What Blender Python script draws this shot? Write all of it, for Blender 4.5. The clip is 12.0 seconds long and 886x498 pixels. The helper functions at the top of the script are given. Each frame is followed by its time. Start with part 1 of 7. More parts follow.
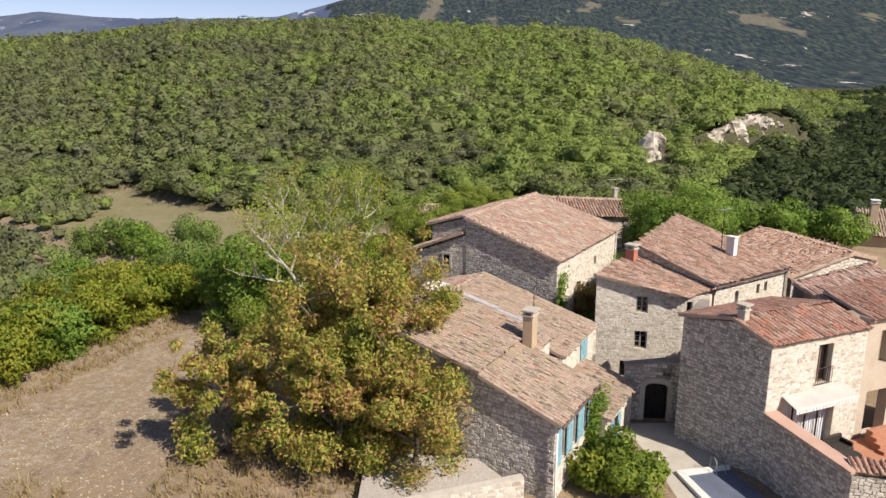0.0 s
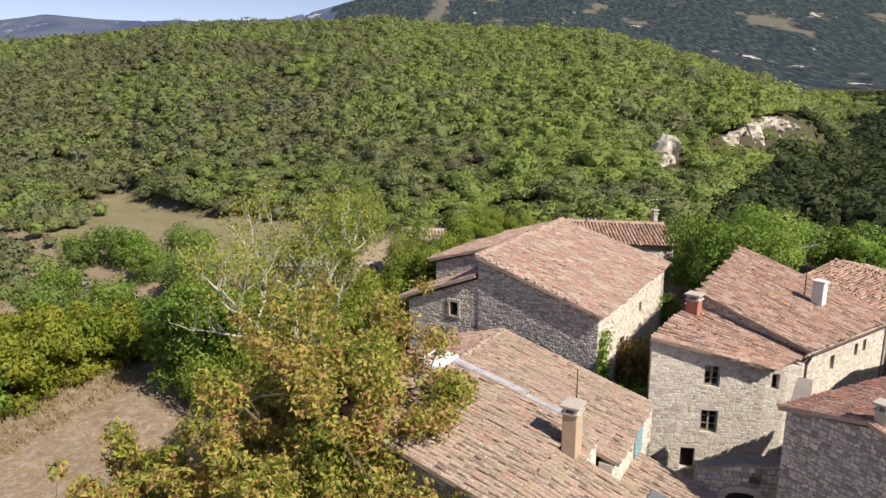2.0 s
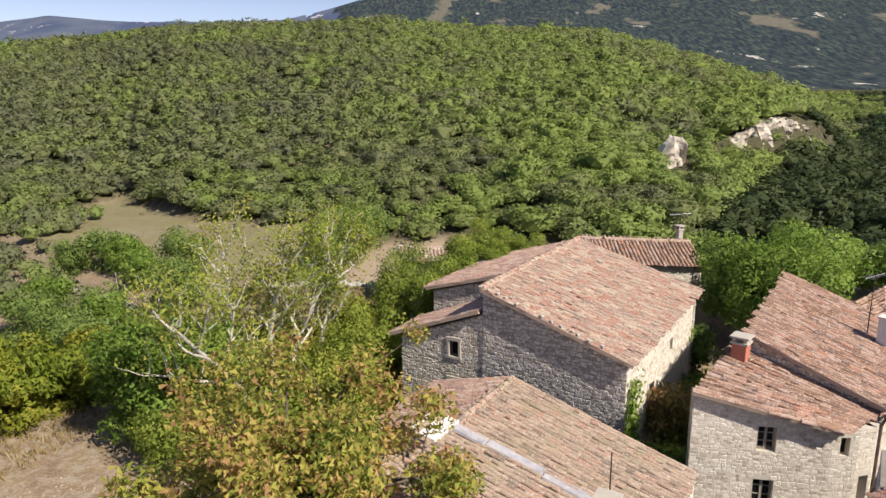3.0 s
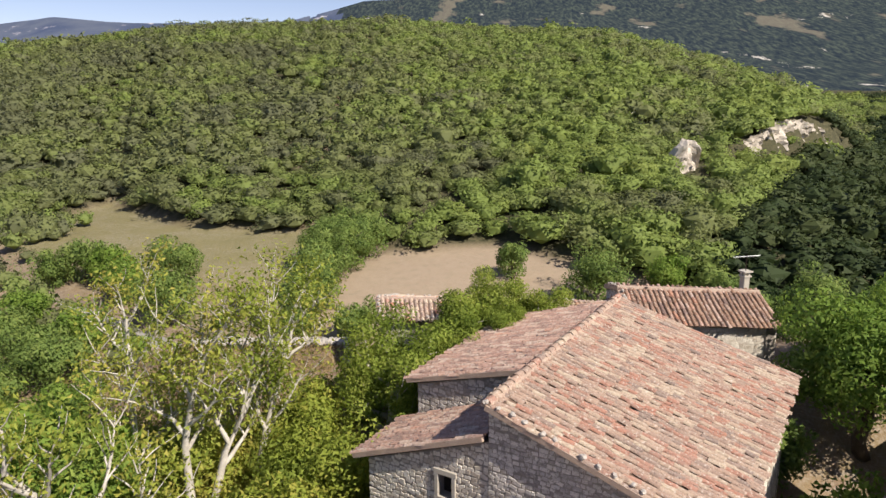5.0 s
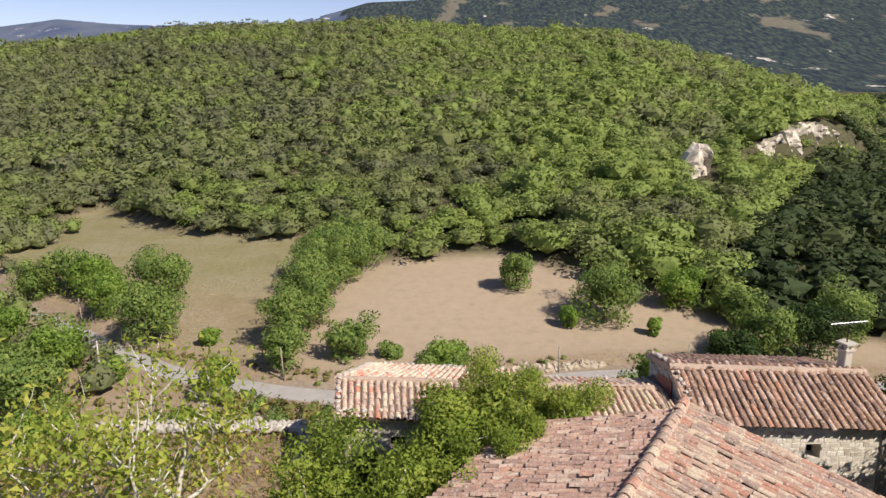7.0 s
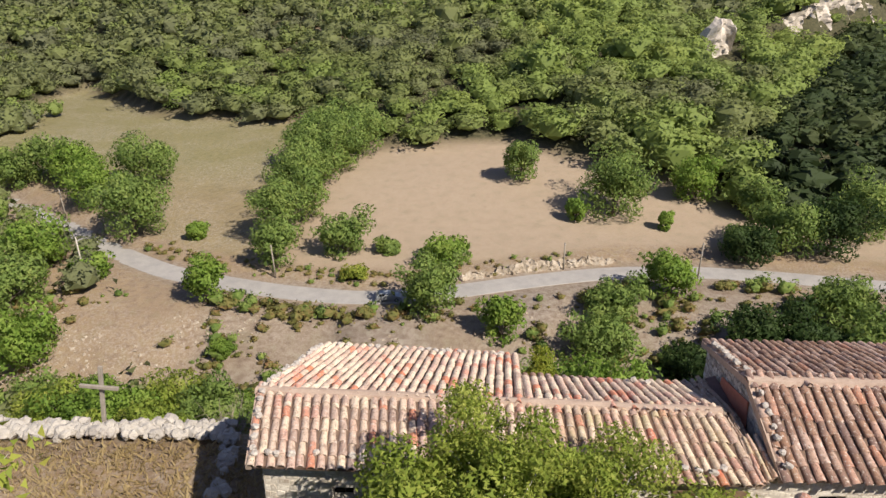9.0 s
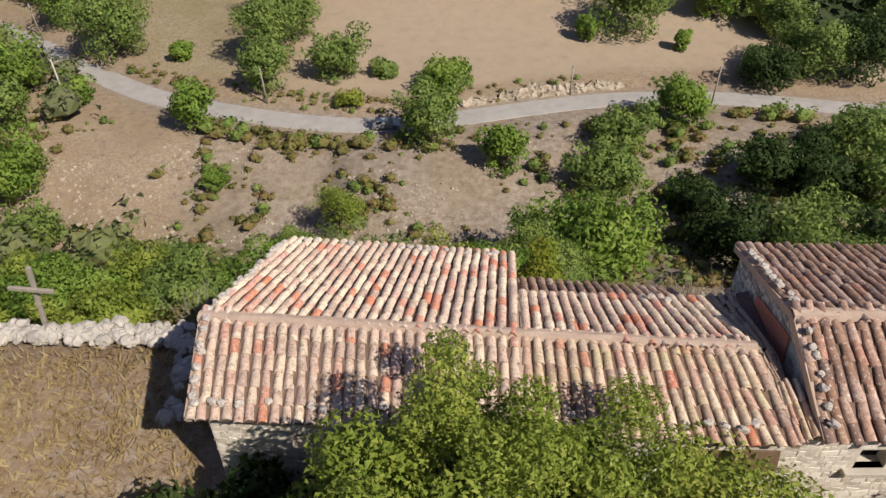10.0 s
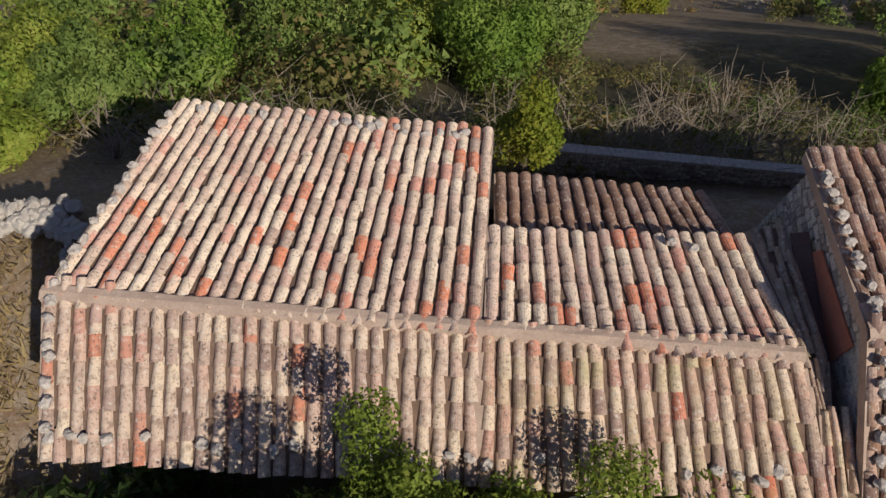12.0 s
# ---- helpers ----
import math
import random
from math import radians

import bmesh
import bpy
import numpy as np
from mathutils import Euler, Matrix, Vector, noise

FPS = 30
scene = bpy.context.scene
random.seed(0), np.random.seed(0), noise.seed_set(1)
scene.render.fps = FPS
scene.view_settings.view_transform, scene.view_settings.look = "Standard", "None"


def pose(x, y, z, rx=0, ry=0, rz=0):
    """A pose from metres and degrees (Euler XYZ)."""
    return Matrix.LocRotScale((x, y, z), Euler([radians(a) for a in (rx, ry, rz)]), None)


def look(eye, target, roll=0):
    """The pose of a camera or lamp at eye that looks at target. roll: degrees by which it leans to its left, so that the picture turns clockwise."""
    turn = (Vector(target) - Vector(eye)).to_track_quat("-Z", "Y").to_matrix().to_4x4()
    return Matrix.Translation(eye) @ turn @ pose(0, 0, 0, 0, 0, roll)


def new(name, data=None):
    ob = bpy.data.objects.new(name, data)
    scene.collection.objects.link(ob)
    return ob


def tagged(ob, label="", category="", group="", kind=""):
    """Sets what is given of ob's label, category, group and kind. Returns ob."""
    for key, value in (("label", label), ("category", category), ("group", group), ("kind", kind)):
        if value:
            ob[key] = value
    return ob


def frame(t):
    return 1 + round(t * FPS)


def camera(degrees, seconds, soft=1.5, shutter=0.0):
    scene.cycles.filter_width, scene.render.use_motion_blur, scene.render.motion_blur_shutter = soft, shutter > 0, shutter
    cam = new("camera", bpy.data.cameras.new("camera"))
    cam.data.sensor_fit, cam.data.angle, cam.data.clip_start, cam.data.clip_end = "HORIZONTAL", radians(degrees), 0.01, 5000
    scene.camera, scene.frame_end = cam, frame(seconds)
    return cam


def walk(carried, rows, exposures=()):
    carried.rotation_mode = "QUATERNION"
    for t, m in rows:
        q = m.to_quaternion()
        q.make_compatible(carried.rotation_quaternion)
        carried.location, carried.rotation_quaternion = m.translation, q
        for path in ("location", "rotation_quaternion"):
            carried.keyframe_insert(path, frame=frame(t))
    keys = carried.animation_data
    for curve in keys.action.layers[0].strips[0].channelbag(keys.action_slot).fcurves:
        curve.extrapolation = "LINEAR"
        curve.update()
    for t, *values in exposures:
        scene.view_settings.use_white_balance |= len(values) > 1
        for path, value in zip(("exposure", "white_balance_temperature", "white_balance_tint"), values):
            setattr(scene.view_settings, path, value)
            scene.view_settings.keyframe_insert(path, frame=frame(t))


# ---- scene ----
cam = camera(64.9, 12.0)
METRES, EYE, TILT, LEAN, TURN = 54.0, 18.0, -13.3, 0.0, 0.0
ROWS = [
    (0.0, 0.0, 0.0, 0.0, -0.0, 0.0, 0.0),
    (0.5, -0.0005, 0.0375, 0.0089, 0.12, 0.05, -0.02),
    (1.0, -0.001, 0.0816, 0.0195, 0.25, 0.09, -0.02),
    (1.5, -0.0011, 0.1246, 0.0297, 0.36, 0.11, -0.02),
    (2.0, -0.0006, 0.1735, 0.0414, 0.47, 0.14, -0.01),
    (2.5, 0.0004, 0.2189, 0.0527, 0.58, 0.16, 0.01),
    (3.0, 0.0022, 0.2694, 0.0647, 0.69, 0.19, 0.01),
    (5.0, 0.0095, 0.4561, 0.1107, 1.02, 0.28, -0.04),
    (5.5, 0.0113, 0.4993, 0.1209, 1.08, 0.3, -0.06),
    (6.0, 0.0131, 0.5448, 0.1317, 1.14, 0.32, -0.05),
    (6.5, 0.0152, 0.586, 0.1413, 1.22, 0.42, -0.06),
    (8.1, 0.0216, 0.7062, 0.1597, 1.42, 0.25, -0.09),
    (8.3, 0.0224, 0.7217, 0.1620, 1.44, -0.60, -0.10),
    (8.5, 0.0232, 0.7372, 0.1643, 1.46, -2.2, -0.1),
    (8.7, 0.0244, 0.7525, 0.1676, 1.53, -5.00, -0.12),
    (9.0, 0.0262, 0.7751, 0.1725, 1.63, -9.4, -0.15),
    (9.5, 0.0291, 0.8096, 0.1809, 1.76, -16.63, -0.15),
    (10.0, 0.0326, 0.8462, 0.1896, 1.86, -24.37, -0.14),
    (10.5, 0.0358, 0.8786, 0.1972, 1.98, -31.5, -0.1),
    (11.0, 0.0398, 0.9122, 0.2051, 2.1, -39.25, -0.03),
    (11.5, 0.0436, 0.942, 0.2119, 2.24, -46.35, 0.01),
    (12.0, 0.0475, 0.9733, 0.219, 2.36, -53.95, 0.07),
]
BROW = (0.19, 0.53, 0.49)      # the flight's last leg lies this much further on
walk(cam, [(t, Matrix.Translation(BROW if t > 8 else (0, 0, 0)) @ pose(0, 0, EYE, TILT, LEAN, TURN) @ pose(METRES * x, METRES * y, METRES * z, 90 + pitch, roll, yaw)) for t, x, y, z, yaw, pitch, roll in ROWS],
     exposures=[(0.0, 0.46), (3.0, 0.5), (9.0, 0.5), (10.0, 0.28), (10.5, 0.2), (12.0, -0.1)])

# ---- world and sun ----
SUN_AZ = math.atan2(-0.655, 0.755)      # plan direction towards the sun
SUN_EL = radians(43.5)
world = bpy.data.worlds.new("sky")
scene.world = world
world.use_nodes = True
_n = world.node_tree.nodes
_sky = _n.new("ShaderNodeTexSky")
_sky.sky_type = "NISHITA"
_sky.sun_disc = False
_sky.sun_elevation = SUN_EL
_sky.sun_rotation = math.pi / 2 - SUN_AZ
_sky.dust_density = 0.2
_sky.air_density = 0.75
_sky.ozone_density = 1.6
_n["Background"].inputs["Strength"].default_value = 0.088
_tint = _n.new("ShaderNodeMix")
_tint.data_type, _tint.blend_type = "RGBA", "MULTIPLY"
_tint.inputs[0].default_value = 1.0
_tint.inputs[7].default_value = (1.10, 0.93, 0.97, 1)      # a hazy, slightly warm air
world.node_tree.links.new(_sky.outputs[0], _tint.inputs[6])
world.node_tree.links.new(_tint.outputs[2], _n["Background"].inputs["Color"])
sun = new("sun", bpy.data.lights.new("sun", "SUN"))
sun.data.energy = 5.0
sun.data.angle = radians(0.55)
sun.data.color = (1.0, 0.91, 0.79)
sun.matrix_world = look((60, -30, 60), (60 - math.cos(SUN_AZ) * math.cos(SUN_EL), -30 - math.sin(SUN_AZ) * math.cos(SUN_EL), 60 - math.sin(SUN_EL)))

# ---- materials ----
def nodes_of(name, rough=0.9, spec=0.25):
    m = bpy.data.materials.new(name)
    m.use_nodes = True
    nt = m.node_tree
    b = nt.nodes["Principled BSDF"]
    b.inputs["Roughness"].default_value = rough
    b.inputs["Specular IOR Level"].default_value = spec
    return m, nt, b


def add_noise(nt, scale, detail=4.0, coords="Position", rough=0.6, stretch=None):
    if coords == "Position":
        src = nt.nodes.new("ShaderNodeNewGeometry").outputs["Position"]
    else:
        src = nt.nodes.new("ShaderNodeTexCoord").outputs["Object"]
    if stretch:
        mp = nt.nodes.new("ShaderNodeMapping")
        mp.inputs["Scale"].default_value = stretch
        nt.links.new(src, mp.inputs["Vector"])
        src = mp.outputs[0]
    n = nt.nodes.new("ShaderNodeTexNoise")
    n.inputs["Scale"].default_value = scale
    n.inputs["Detail"].default_value = detail
    n.inputs["Roughness"].default_value = rough
    nt.links.new(src, n.inputs["Vector"])
    return n.outputs["Fac"]


def add_ramp(nt, fac, stops, smooth=True):
    r = nt.nodes.new("ShaderNodeValToRGB")
    r.color_ramp.interpolation = "LINEAR" if smooth else "CONSTANT"
    e = r.color_ramp.elements
    while len(e) < len(stops):
        e.new(0.5)
    for el, (p, c) in zip(e, stops):
        el.position = p
        el.color = (*c, 1)
    nt.links.new(fac, r.inputs[0])
    return r.outputs[0]


def add_mix(nt, fac, a, b, blend="MIX"):
    m = nt.nodes.new("ShaderNodeMix")
    m.data_type = "RGBA"
    m.blend_type = blend
    for sock, v in ((m.inputs[0], fac), (m.inputs[6], a), (m.inputs[7], b)):
        if isinstance(v, (int, float)):
            sock.default_value = v
        elif isinstance(v, tuple):
            sock.default_value = (*v, 1)
        else:
            nt.links.new(v, sock)
    return m.outputs[2]


def add_bump(nt, bsdf, height, strength, distance):
    bp = nt.nodes.new("ShaderNodeBump")
    bp.inputs["Strength"].default_value = strength
    bp.inputs["Distance"].default_value = distance
    nt.links.new(height, bp.inputs["Height"])
    nt.links.new(bp.outputs[0], bsdf.inputs["Normal"])


def plain_mat(name, c1, c2, scale=3.0, rough=0.85, bump=0.3, metal=0.0, coords="Position", fine=30.0, spec=0.25):
    """Two colours mixed by a broad and a fine noise, with a fine relief."""
    m, nt, b = nodes_of(name, rough, spec)
    a = add_noise(nt, scale, 5, coords)
    f = add_noise(nt, fine, 3, coords)
    mid = tuple((p + q) / 2 for p, q in zip(c1, c2))
    col = add_ramp(nt, a, [(0.3, c1), (0.5, mid), (0.7, c2)])
    col = add_mix(nt, add_ramp(nt, f, [(0.35, (0, 0, 0)), (0.7, (0.5, 0.5, 0.5))]), col, tuple(0.72 * v for v in c1))
    nt.links.new(col, b.inputs["Base Color"])
    b.inputs["Metallic"].default_value = metal
    if bump:
        add_bump(nt, b, f, bump, 0.02)
    return m


def piece_random(nt, joined):
    """A random number a piece: by object for single pieces, by island for joined ones."""
    if joined:
        return nt.nodes.new("ShaderNodeNewGeometry").outputs["Random Per Island"]
    return nt.nodes.new("ShaderNodeObjectInfo").outputs["Random"]


def piece_mat(name, stops, spots, joined, rough=0.9, spot_amount=0.5, moss=None, fine=30.0):
    """Clay tiles or stones: a colour a piece, weathered by blotches, lichen spots and, in places, moss."""
    m, nt, b = nodes_of(name, rough, 0.2)
    col = add_ramp(nt, piece_random(nt, joined), stops)
    broad = add_noise(nt, 0.55, 4)
    col = add_mix(nt, add_ramp(nt, broad, [(0.4, (0.0,) * 3), (0.75, (0.3,) * 3)]), col, spots[0])
    med = add_noise(nt, 7.0, 5)
    col = add_mix(nt, add_ramp(nt, med, [(0.5, (0.0,) * 3), (0.68, (spot_amount,) * 3)]), col, spots[1])
    fin = add_noise(nt, fine, 3)
    col = add_mix(nt, add_ramp(nt, fin, [(0.55, (0.0,) * 3), (0.63, (0.75,) * 3)]), col, spots[2])
    crust = add_noise(nt, 15.0, 5, rough=0.7)
    col = add_mix(nt, add_ramp(nt, crust, [(0.56, (0.0,) * 3), (0.63, (0.7,) * 3)]), col, spots[3])
    if moss:
        mo = add_noise(nt, 1.3, 5)
        col = add_mix(nt, add_ramp(nt, mo, [(0.5, (0.0,) * 3), (0.7, (0.5,) * 3)]), col, moss)
    nt.links.new(col, b.inputs["Base Color"])
    add_bump(nt, b, fin, 0.35, 0.015)
    return m


def pair_mat(name, *args, **kw):
    return piece_mat(name, *args, False, **kw), piece_mat(name + "_joined", *args, True, **kw)


CREAM, PINK, RED, DUST, DARK, GREY = (0.70, 0.58, 0.43), (0.48, 0.27, 0.21), (0.58, 0.16, 0.08), (0.45, 0.32, 0.26), (0.20, 0.13, 0.11), (0.36, 0.28, 0.25)
LICHEN = ((0.40, 0.285, 0.235), (0.17, 0.11, 0.09), (0.06, 0.05, 0.045), (0.68, 0.61, 0.53))
M_TILE_D = pair_mat("old_canal_tile_pale", [(0.0, (0.36, 0.26, 0.215)), (0.12, (0.46, 0.34, 0.275)), (0.3, (0.58, 0.45, 0.35)), (0.5, CREAM), (0.62, (0.50, 0.335, 0.275)), (0.75, (0.64, 0.50, 0.385)), (0.88, (0.53, 0.31, 0.24)), (0.97, (0.56, 0.22, 0.13))], LICHEN, spot_amount=0.6)
M_TILE_DC = pair_mat("old_canal_tile_cream", [(0.0, (0.45, 0.33, 0.265)), (0.15, (0.66, 0.51, 0.39)), (0.4, (0.80, 0.67, 0.51)), (0.6, (0.62, 0.41, 0.33)), (0.72, (0.78, 0.64, 0.48)), (0.80, (0.66, 0.36, 0.28)), (0.92, (0.68, 0.25, 0.14))], LICHEN, spot_amount=0.45)
M_TILE_DG = pair_mat("old_canal_tile_mossy", [(0.0, (0.32, 0.22, 0.18)), (0.12, DUST), (0.3, (0.58, 0.48, 0.32)), (0.55, PINK), (0.75, CREAM), (0.9, (0.52, 0.30, 0.22)), (0.97, RED)], LICHEN, spot_amount=0.5, moss=(0.38, 0.34, 0.17))
M_TILE_A = pair_mat("old_canal_tile_rosy", [(0.0, (0.25, 0.19, 0.16)), (0.1, (0.33, 0.24, 0.19)), (0.35, (0.38, 0.265, 0.20)), (0.55, (0.49, 0.40, 0.30)), (0.75, (0.34, 0.20, 0.15)), (0.92, (0.40, 0.205, 0.145))], LICHEN, spot_amount=0.35)
M_TILE_AL = pair_mat("old_canal_tile_red_brown", [(0.0, (0.32, 0.215, 0.175)), (0.3, (0.46, 0.285, 0.225)), (0.6, (0.54, 0.345, 0.265)), (0.85, (0.62, 0.48, 0.385)), (1.0, (0.56, 0.29, 0.20))], LICHEN)
M_TILE_B = pair_mat("old_canal_tile_tan", [(0.0, (0.21, 0.165, 0.13)), (0.2, (0.32, 0.24, 0.18)), (0.5, (0.43, 0.33, 0.25)), (0.75, (0.39, 0.285, 0.215)), (1.0, (0.40, 0.235, 0.17))], LICHEN, moss=(0.27, 0.25, 0.145))
M_TILE_C = pair_mat("old_canal_tile_brown_red", [(0.0, DARK), (0.25, (0.26, 0.15, 0.10)), (0.55, (0.36, 0.22, 0.15)), (0.8, DUST), (1.0, (0.4, 0.19, 0.12))], LICHEN)
M_TILE_E = pair_mat("canal_tile_red", [(0.0, DARK), (0.2, (0.30, 0.135, 0.09)), (0.5, (0.38, 0.19, 0.135)), (0.8, (0.44, 0.29, 0.215)), (1.0, (0.44, 0.15, 0.085))], LICHEN, spot_amount=0.5)
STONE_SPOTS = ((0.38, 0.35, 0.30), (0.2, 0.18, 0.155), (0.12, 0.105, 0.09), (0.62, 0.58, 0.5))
# darker grey for faces turned from the sun: shade partly in the colour
M_STONE_GREY = pair_mat("grey_shaded_limestone_rubble", [(0.0, (0.26, 0.23, 0.215)), (0.3, (0.46, 0.42, 0.39)), (0.7, (0.60, 0.555, 0.51)), (1.0, (0.72, 0.67, 0.61))], STONE_SPOTS)
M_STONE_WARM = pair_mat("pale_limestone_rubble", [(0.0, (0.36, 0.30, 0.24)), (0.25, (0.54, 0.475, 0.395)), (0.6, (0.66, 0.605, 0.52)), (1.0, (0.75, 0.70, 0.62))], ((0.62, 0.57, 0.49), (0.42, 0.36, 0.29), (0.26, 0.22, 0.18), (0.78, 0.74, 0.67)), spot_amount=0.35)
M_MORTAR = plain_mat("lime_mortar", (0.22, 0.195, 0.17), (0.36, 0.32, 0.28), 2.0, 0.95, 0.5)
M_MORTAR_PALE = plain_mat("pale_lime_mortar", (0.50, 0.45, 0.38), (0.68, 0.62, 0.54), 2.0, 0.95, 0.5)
M_DECK = plain_mat("roof_under_tile", (0.13, 0.088, 0.066), (0.25, 0.165, 0.12), 4.0, 0.95, 0.3)
M_RIDGE = plain_mat("ridge_mortar", (0.38, 0.28, 0.22), (0.50, 0.39, 0.31), 3.0, 0.95, 0.5)
M_RENDER = plain_mat("ochre_render", (0.45, 0.33, 0.22), (0.52, 0.40, 0.28), 2.0, 0.9, 0.3)
M_CREAMWALL = plain_mat("cream_render", (0.48, 0.40, 0.31), (0.58, 0.50, 0.40), 1.5, 0.9, 0.3)
M_WHITE = plain_mat("white_render", (0.66, 0.64, 0.6), (0.76, 0.74, 0.70), 2.0, 0.85, 0.2)
M_CLAY_RED = plain_mat("red_brick_render", (0.42, 0.15, 0.10), (0.5, 0.21, 0.14), 4.0, 0.9, 0.2)
M_SHUTTER = plain_mat("pale_blue_paint", (0.20, 0.36, 0.42), (0.27, 0.45, 0.51), 4.0, 0.6, 0.1)
M_WOOD = plain_mat("old_brown_wood", (0.12, 0.075, 0.045), (0.2, 0.13, 0.08), 5.0, 0.75, 0.3)
# near-black: wood of the gate door, and painted darkness inside openings
M_DOOR_AND_DARK = plain_mat("door_wood_and_interior_dark", (0.012, 0.010, 0.009), (0.025, 0.02, 0.017), 5.0, 0.8, 0.2)
M_GREYWOOD = plain_mat("weathered_grey_wood", (0.24, 0.21, 0.17), (0.36, 0.32, 0.27), 4.0, 0.85, 0.3)
M_IRON = plain_mat("dark_rusty_iron", (0.03, 0.026, 0.024), (0.09, 0.055, 0.04), 12.0, 0.6, 0.1, 0.5)
M_ALU = plain_mat("dull_aluminium", (0.42, 0.45, 0.45), (0.55, 0.57, 0.57), 6.0, 0.4, 0.0, 0.8)
M_ZINC = plain_mat("zinc_flashing", (0.11, 0.075, 0.07), (0.22, 0.13, 0.11), 2.5, 0.6, 0.1, 0.2)
M_FLASH = plain_mat("weathered_lead_flashing", (0.30, 0.30, 0.34), (0.62, 0.58, 0.57), 3.0, 0.55, 0.3, 0.1, fine=12.0)
M_TERRA = plain_mat("terracotta_paving", (0.40, 0.18, 0.11), (0.47, 0.24, 0.15), 1.2, 0.85, 0.15)
M_COPING = plain_mat("pink_plaster_coping", (0.48, 0.31, 0.24), (0.55, 0.37, 0.29), 1.5, 0.9, 0.15)
M_CONCRETE = plain_mat("pale_concrete", (0.42, 0.38, 0.32), (0.54, 0.5, 0.43), 1.0, 0.9, 0.3)
M_ASPHALT = plain_mat("worn_pale_asphalt", (0.30, 0.285, 0.27), (0.40, 0.375, 0.345), 0.5, 0.9, 0.2)
M_ROCK = plain_mat("white_limestone_rock", (0.33, 0.30, 0.27), (0.56, 0.52, 0.46), 2.0, 0.95, 0.8)
M_LICHENROCK = plain_mat("lichen_grey_stone", (0.34, 0.30, 0.27), (0.62, 0.57, 0.51), 14.0, 0.95, 0.6, fine=60.0)
M_CLIFF = plain_mat("limestone_cliff", (0.38, 0.33, 0.27), (0.68, 0.62, 0.54), 0.18, 0.95, 0.8, fine=1.2)
M_BANK = plain_mat("crumbling_limestone", (0.27, 0.215, 0.155), (0.50, 0.44, 0.36), 0.9, 0.95, 1.0, fine=5.0)
M_BARK = plain_mat("brown_bark", (0.09, 0.07, 0.05), (0.16, 0.13, 0.10), 6.0, 0.95, 0.6)
M_BARK_PALE = plain_mat("pale_plane_bark", (0.42, 0.385, 0.33), (0.66, 0.62, 0.55), 3.0, 0.9, 0.4)
M_CANVAS = plain_mat("grey_white_canvas", (0.42, 0.405, 0.375), (0.54, 0.525, 0.49), 1.0, 0.9, 0.1)
M_CURTAIN = plain_mat("white_curtain", (0.62, 0.64, 0.66), (0.72, 0.73, 0.74), 3.0, 0.9, 0.1)
M_DARKCLOTH = plain_mat("dark_woven_plastic", (0.03, 0.026, 0.024), (0.06, 0.05, 0.045), 8.0, 0.7, 0.2)
M_CARPAINT = plain_mat("silver_grey_paint", (0.36, 0.38, 0.40), (0.42, 0.44, 0.46), 1.0, 0.35, 0.0, 0.4)
M_RUBBER = plain_mat("black_rubber", (0.015, 0.015, 0.015), (0.03, 0.03, 0.03), 8.0, 0.8, 0.1)
M_POOLCOVER = plain_mat("blue_grey_pool_cover", (0.10, 0.12, 0.17), (0.16, 0.18, 0.24), 1.0, 0.55, 0.05)


def glass_mat(name, tint):
    m, nt, b = nodes_of(name, 0.06, 0.6)
    b.inputs["Base Color"].default_value = (*tint, 1)
    return m


M_GLASS = glass_mat("dark_window_glass", (0.012, 0.014, 0.016))


def leaf_mat(name, stops, trans=0.42, scale=0.3, woods=False, mixed=0.5):
    m, nt, b = nodes_of(name, 0.65, 0.2)
    isl = nt.nodes.new("ShaderNodeNewGeometry").outputs["Random Per Island"]
    big = add_noise(nt, scale, 2)
    mx = nt.nodes.new("ShaderNodeMath")
    mx.operation = "MULTIPLY_ADD"
    nt.links.new(isl, mx.inputs[0])
    mx.inputs[1].default_value = 0.22 if woods else mixed
    sub = nt.nodes.new("ShaderNodeMath")
    sub.operation = "MULTIPLY_ADD"
    nt.links.new(big, sub.inputs[0])
    sub.inputs[1].default_value = 1.5
    sub.inputs[2].default_value = -0.5
    nt.links.new(sub.outputs[0], mx.inputs[2])
    fac = mx.outputs[0]
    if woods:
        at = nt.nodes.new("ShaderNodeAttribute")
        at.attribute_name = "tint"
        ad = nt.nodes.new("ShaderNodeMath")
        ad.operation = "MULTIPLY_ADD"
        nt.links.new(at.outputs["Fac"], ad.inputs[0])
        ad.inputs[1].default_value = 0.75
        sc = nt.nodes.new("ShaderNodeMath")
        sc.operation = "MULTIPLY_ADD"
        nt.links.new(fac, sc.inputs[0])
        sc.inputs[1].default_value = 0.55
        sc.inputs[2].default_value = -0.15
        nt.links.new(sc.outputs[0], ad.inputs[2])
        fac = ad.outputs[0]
    col = add_ramp(nt, fac, stops)
    nt.links.new(col, b.inputs["Base Color"])
    tr = nt.nodes.new("ShaderNodeBsdfTranslucent")
    nt.links.new(col, tr.inputs["Color"])
    ms = nt.nodes.new("ShaderNodeMixShader")
    ms.inputs[0].default_value = trans
    nt.links.new(b.outputs[0], ms.inputs[1])
    nt.links.new(tr.outputs[0], ms.inputs[2])
    nt.links.new(ms.outputs[0], nt.nodes["Material Output"].inputs["Surface"])
    return m


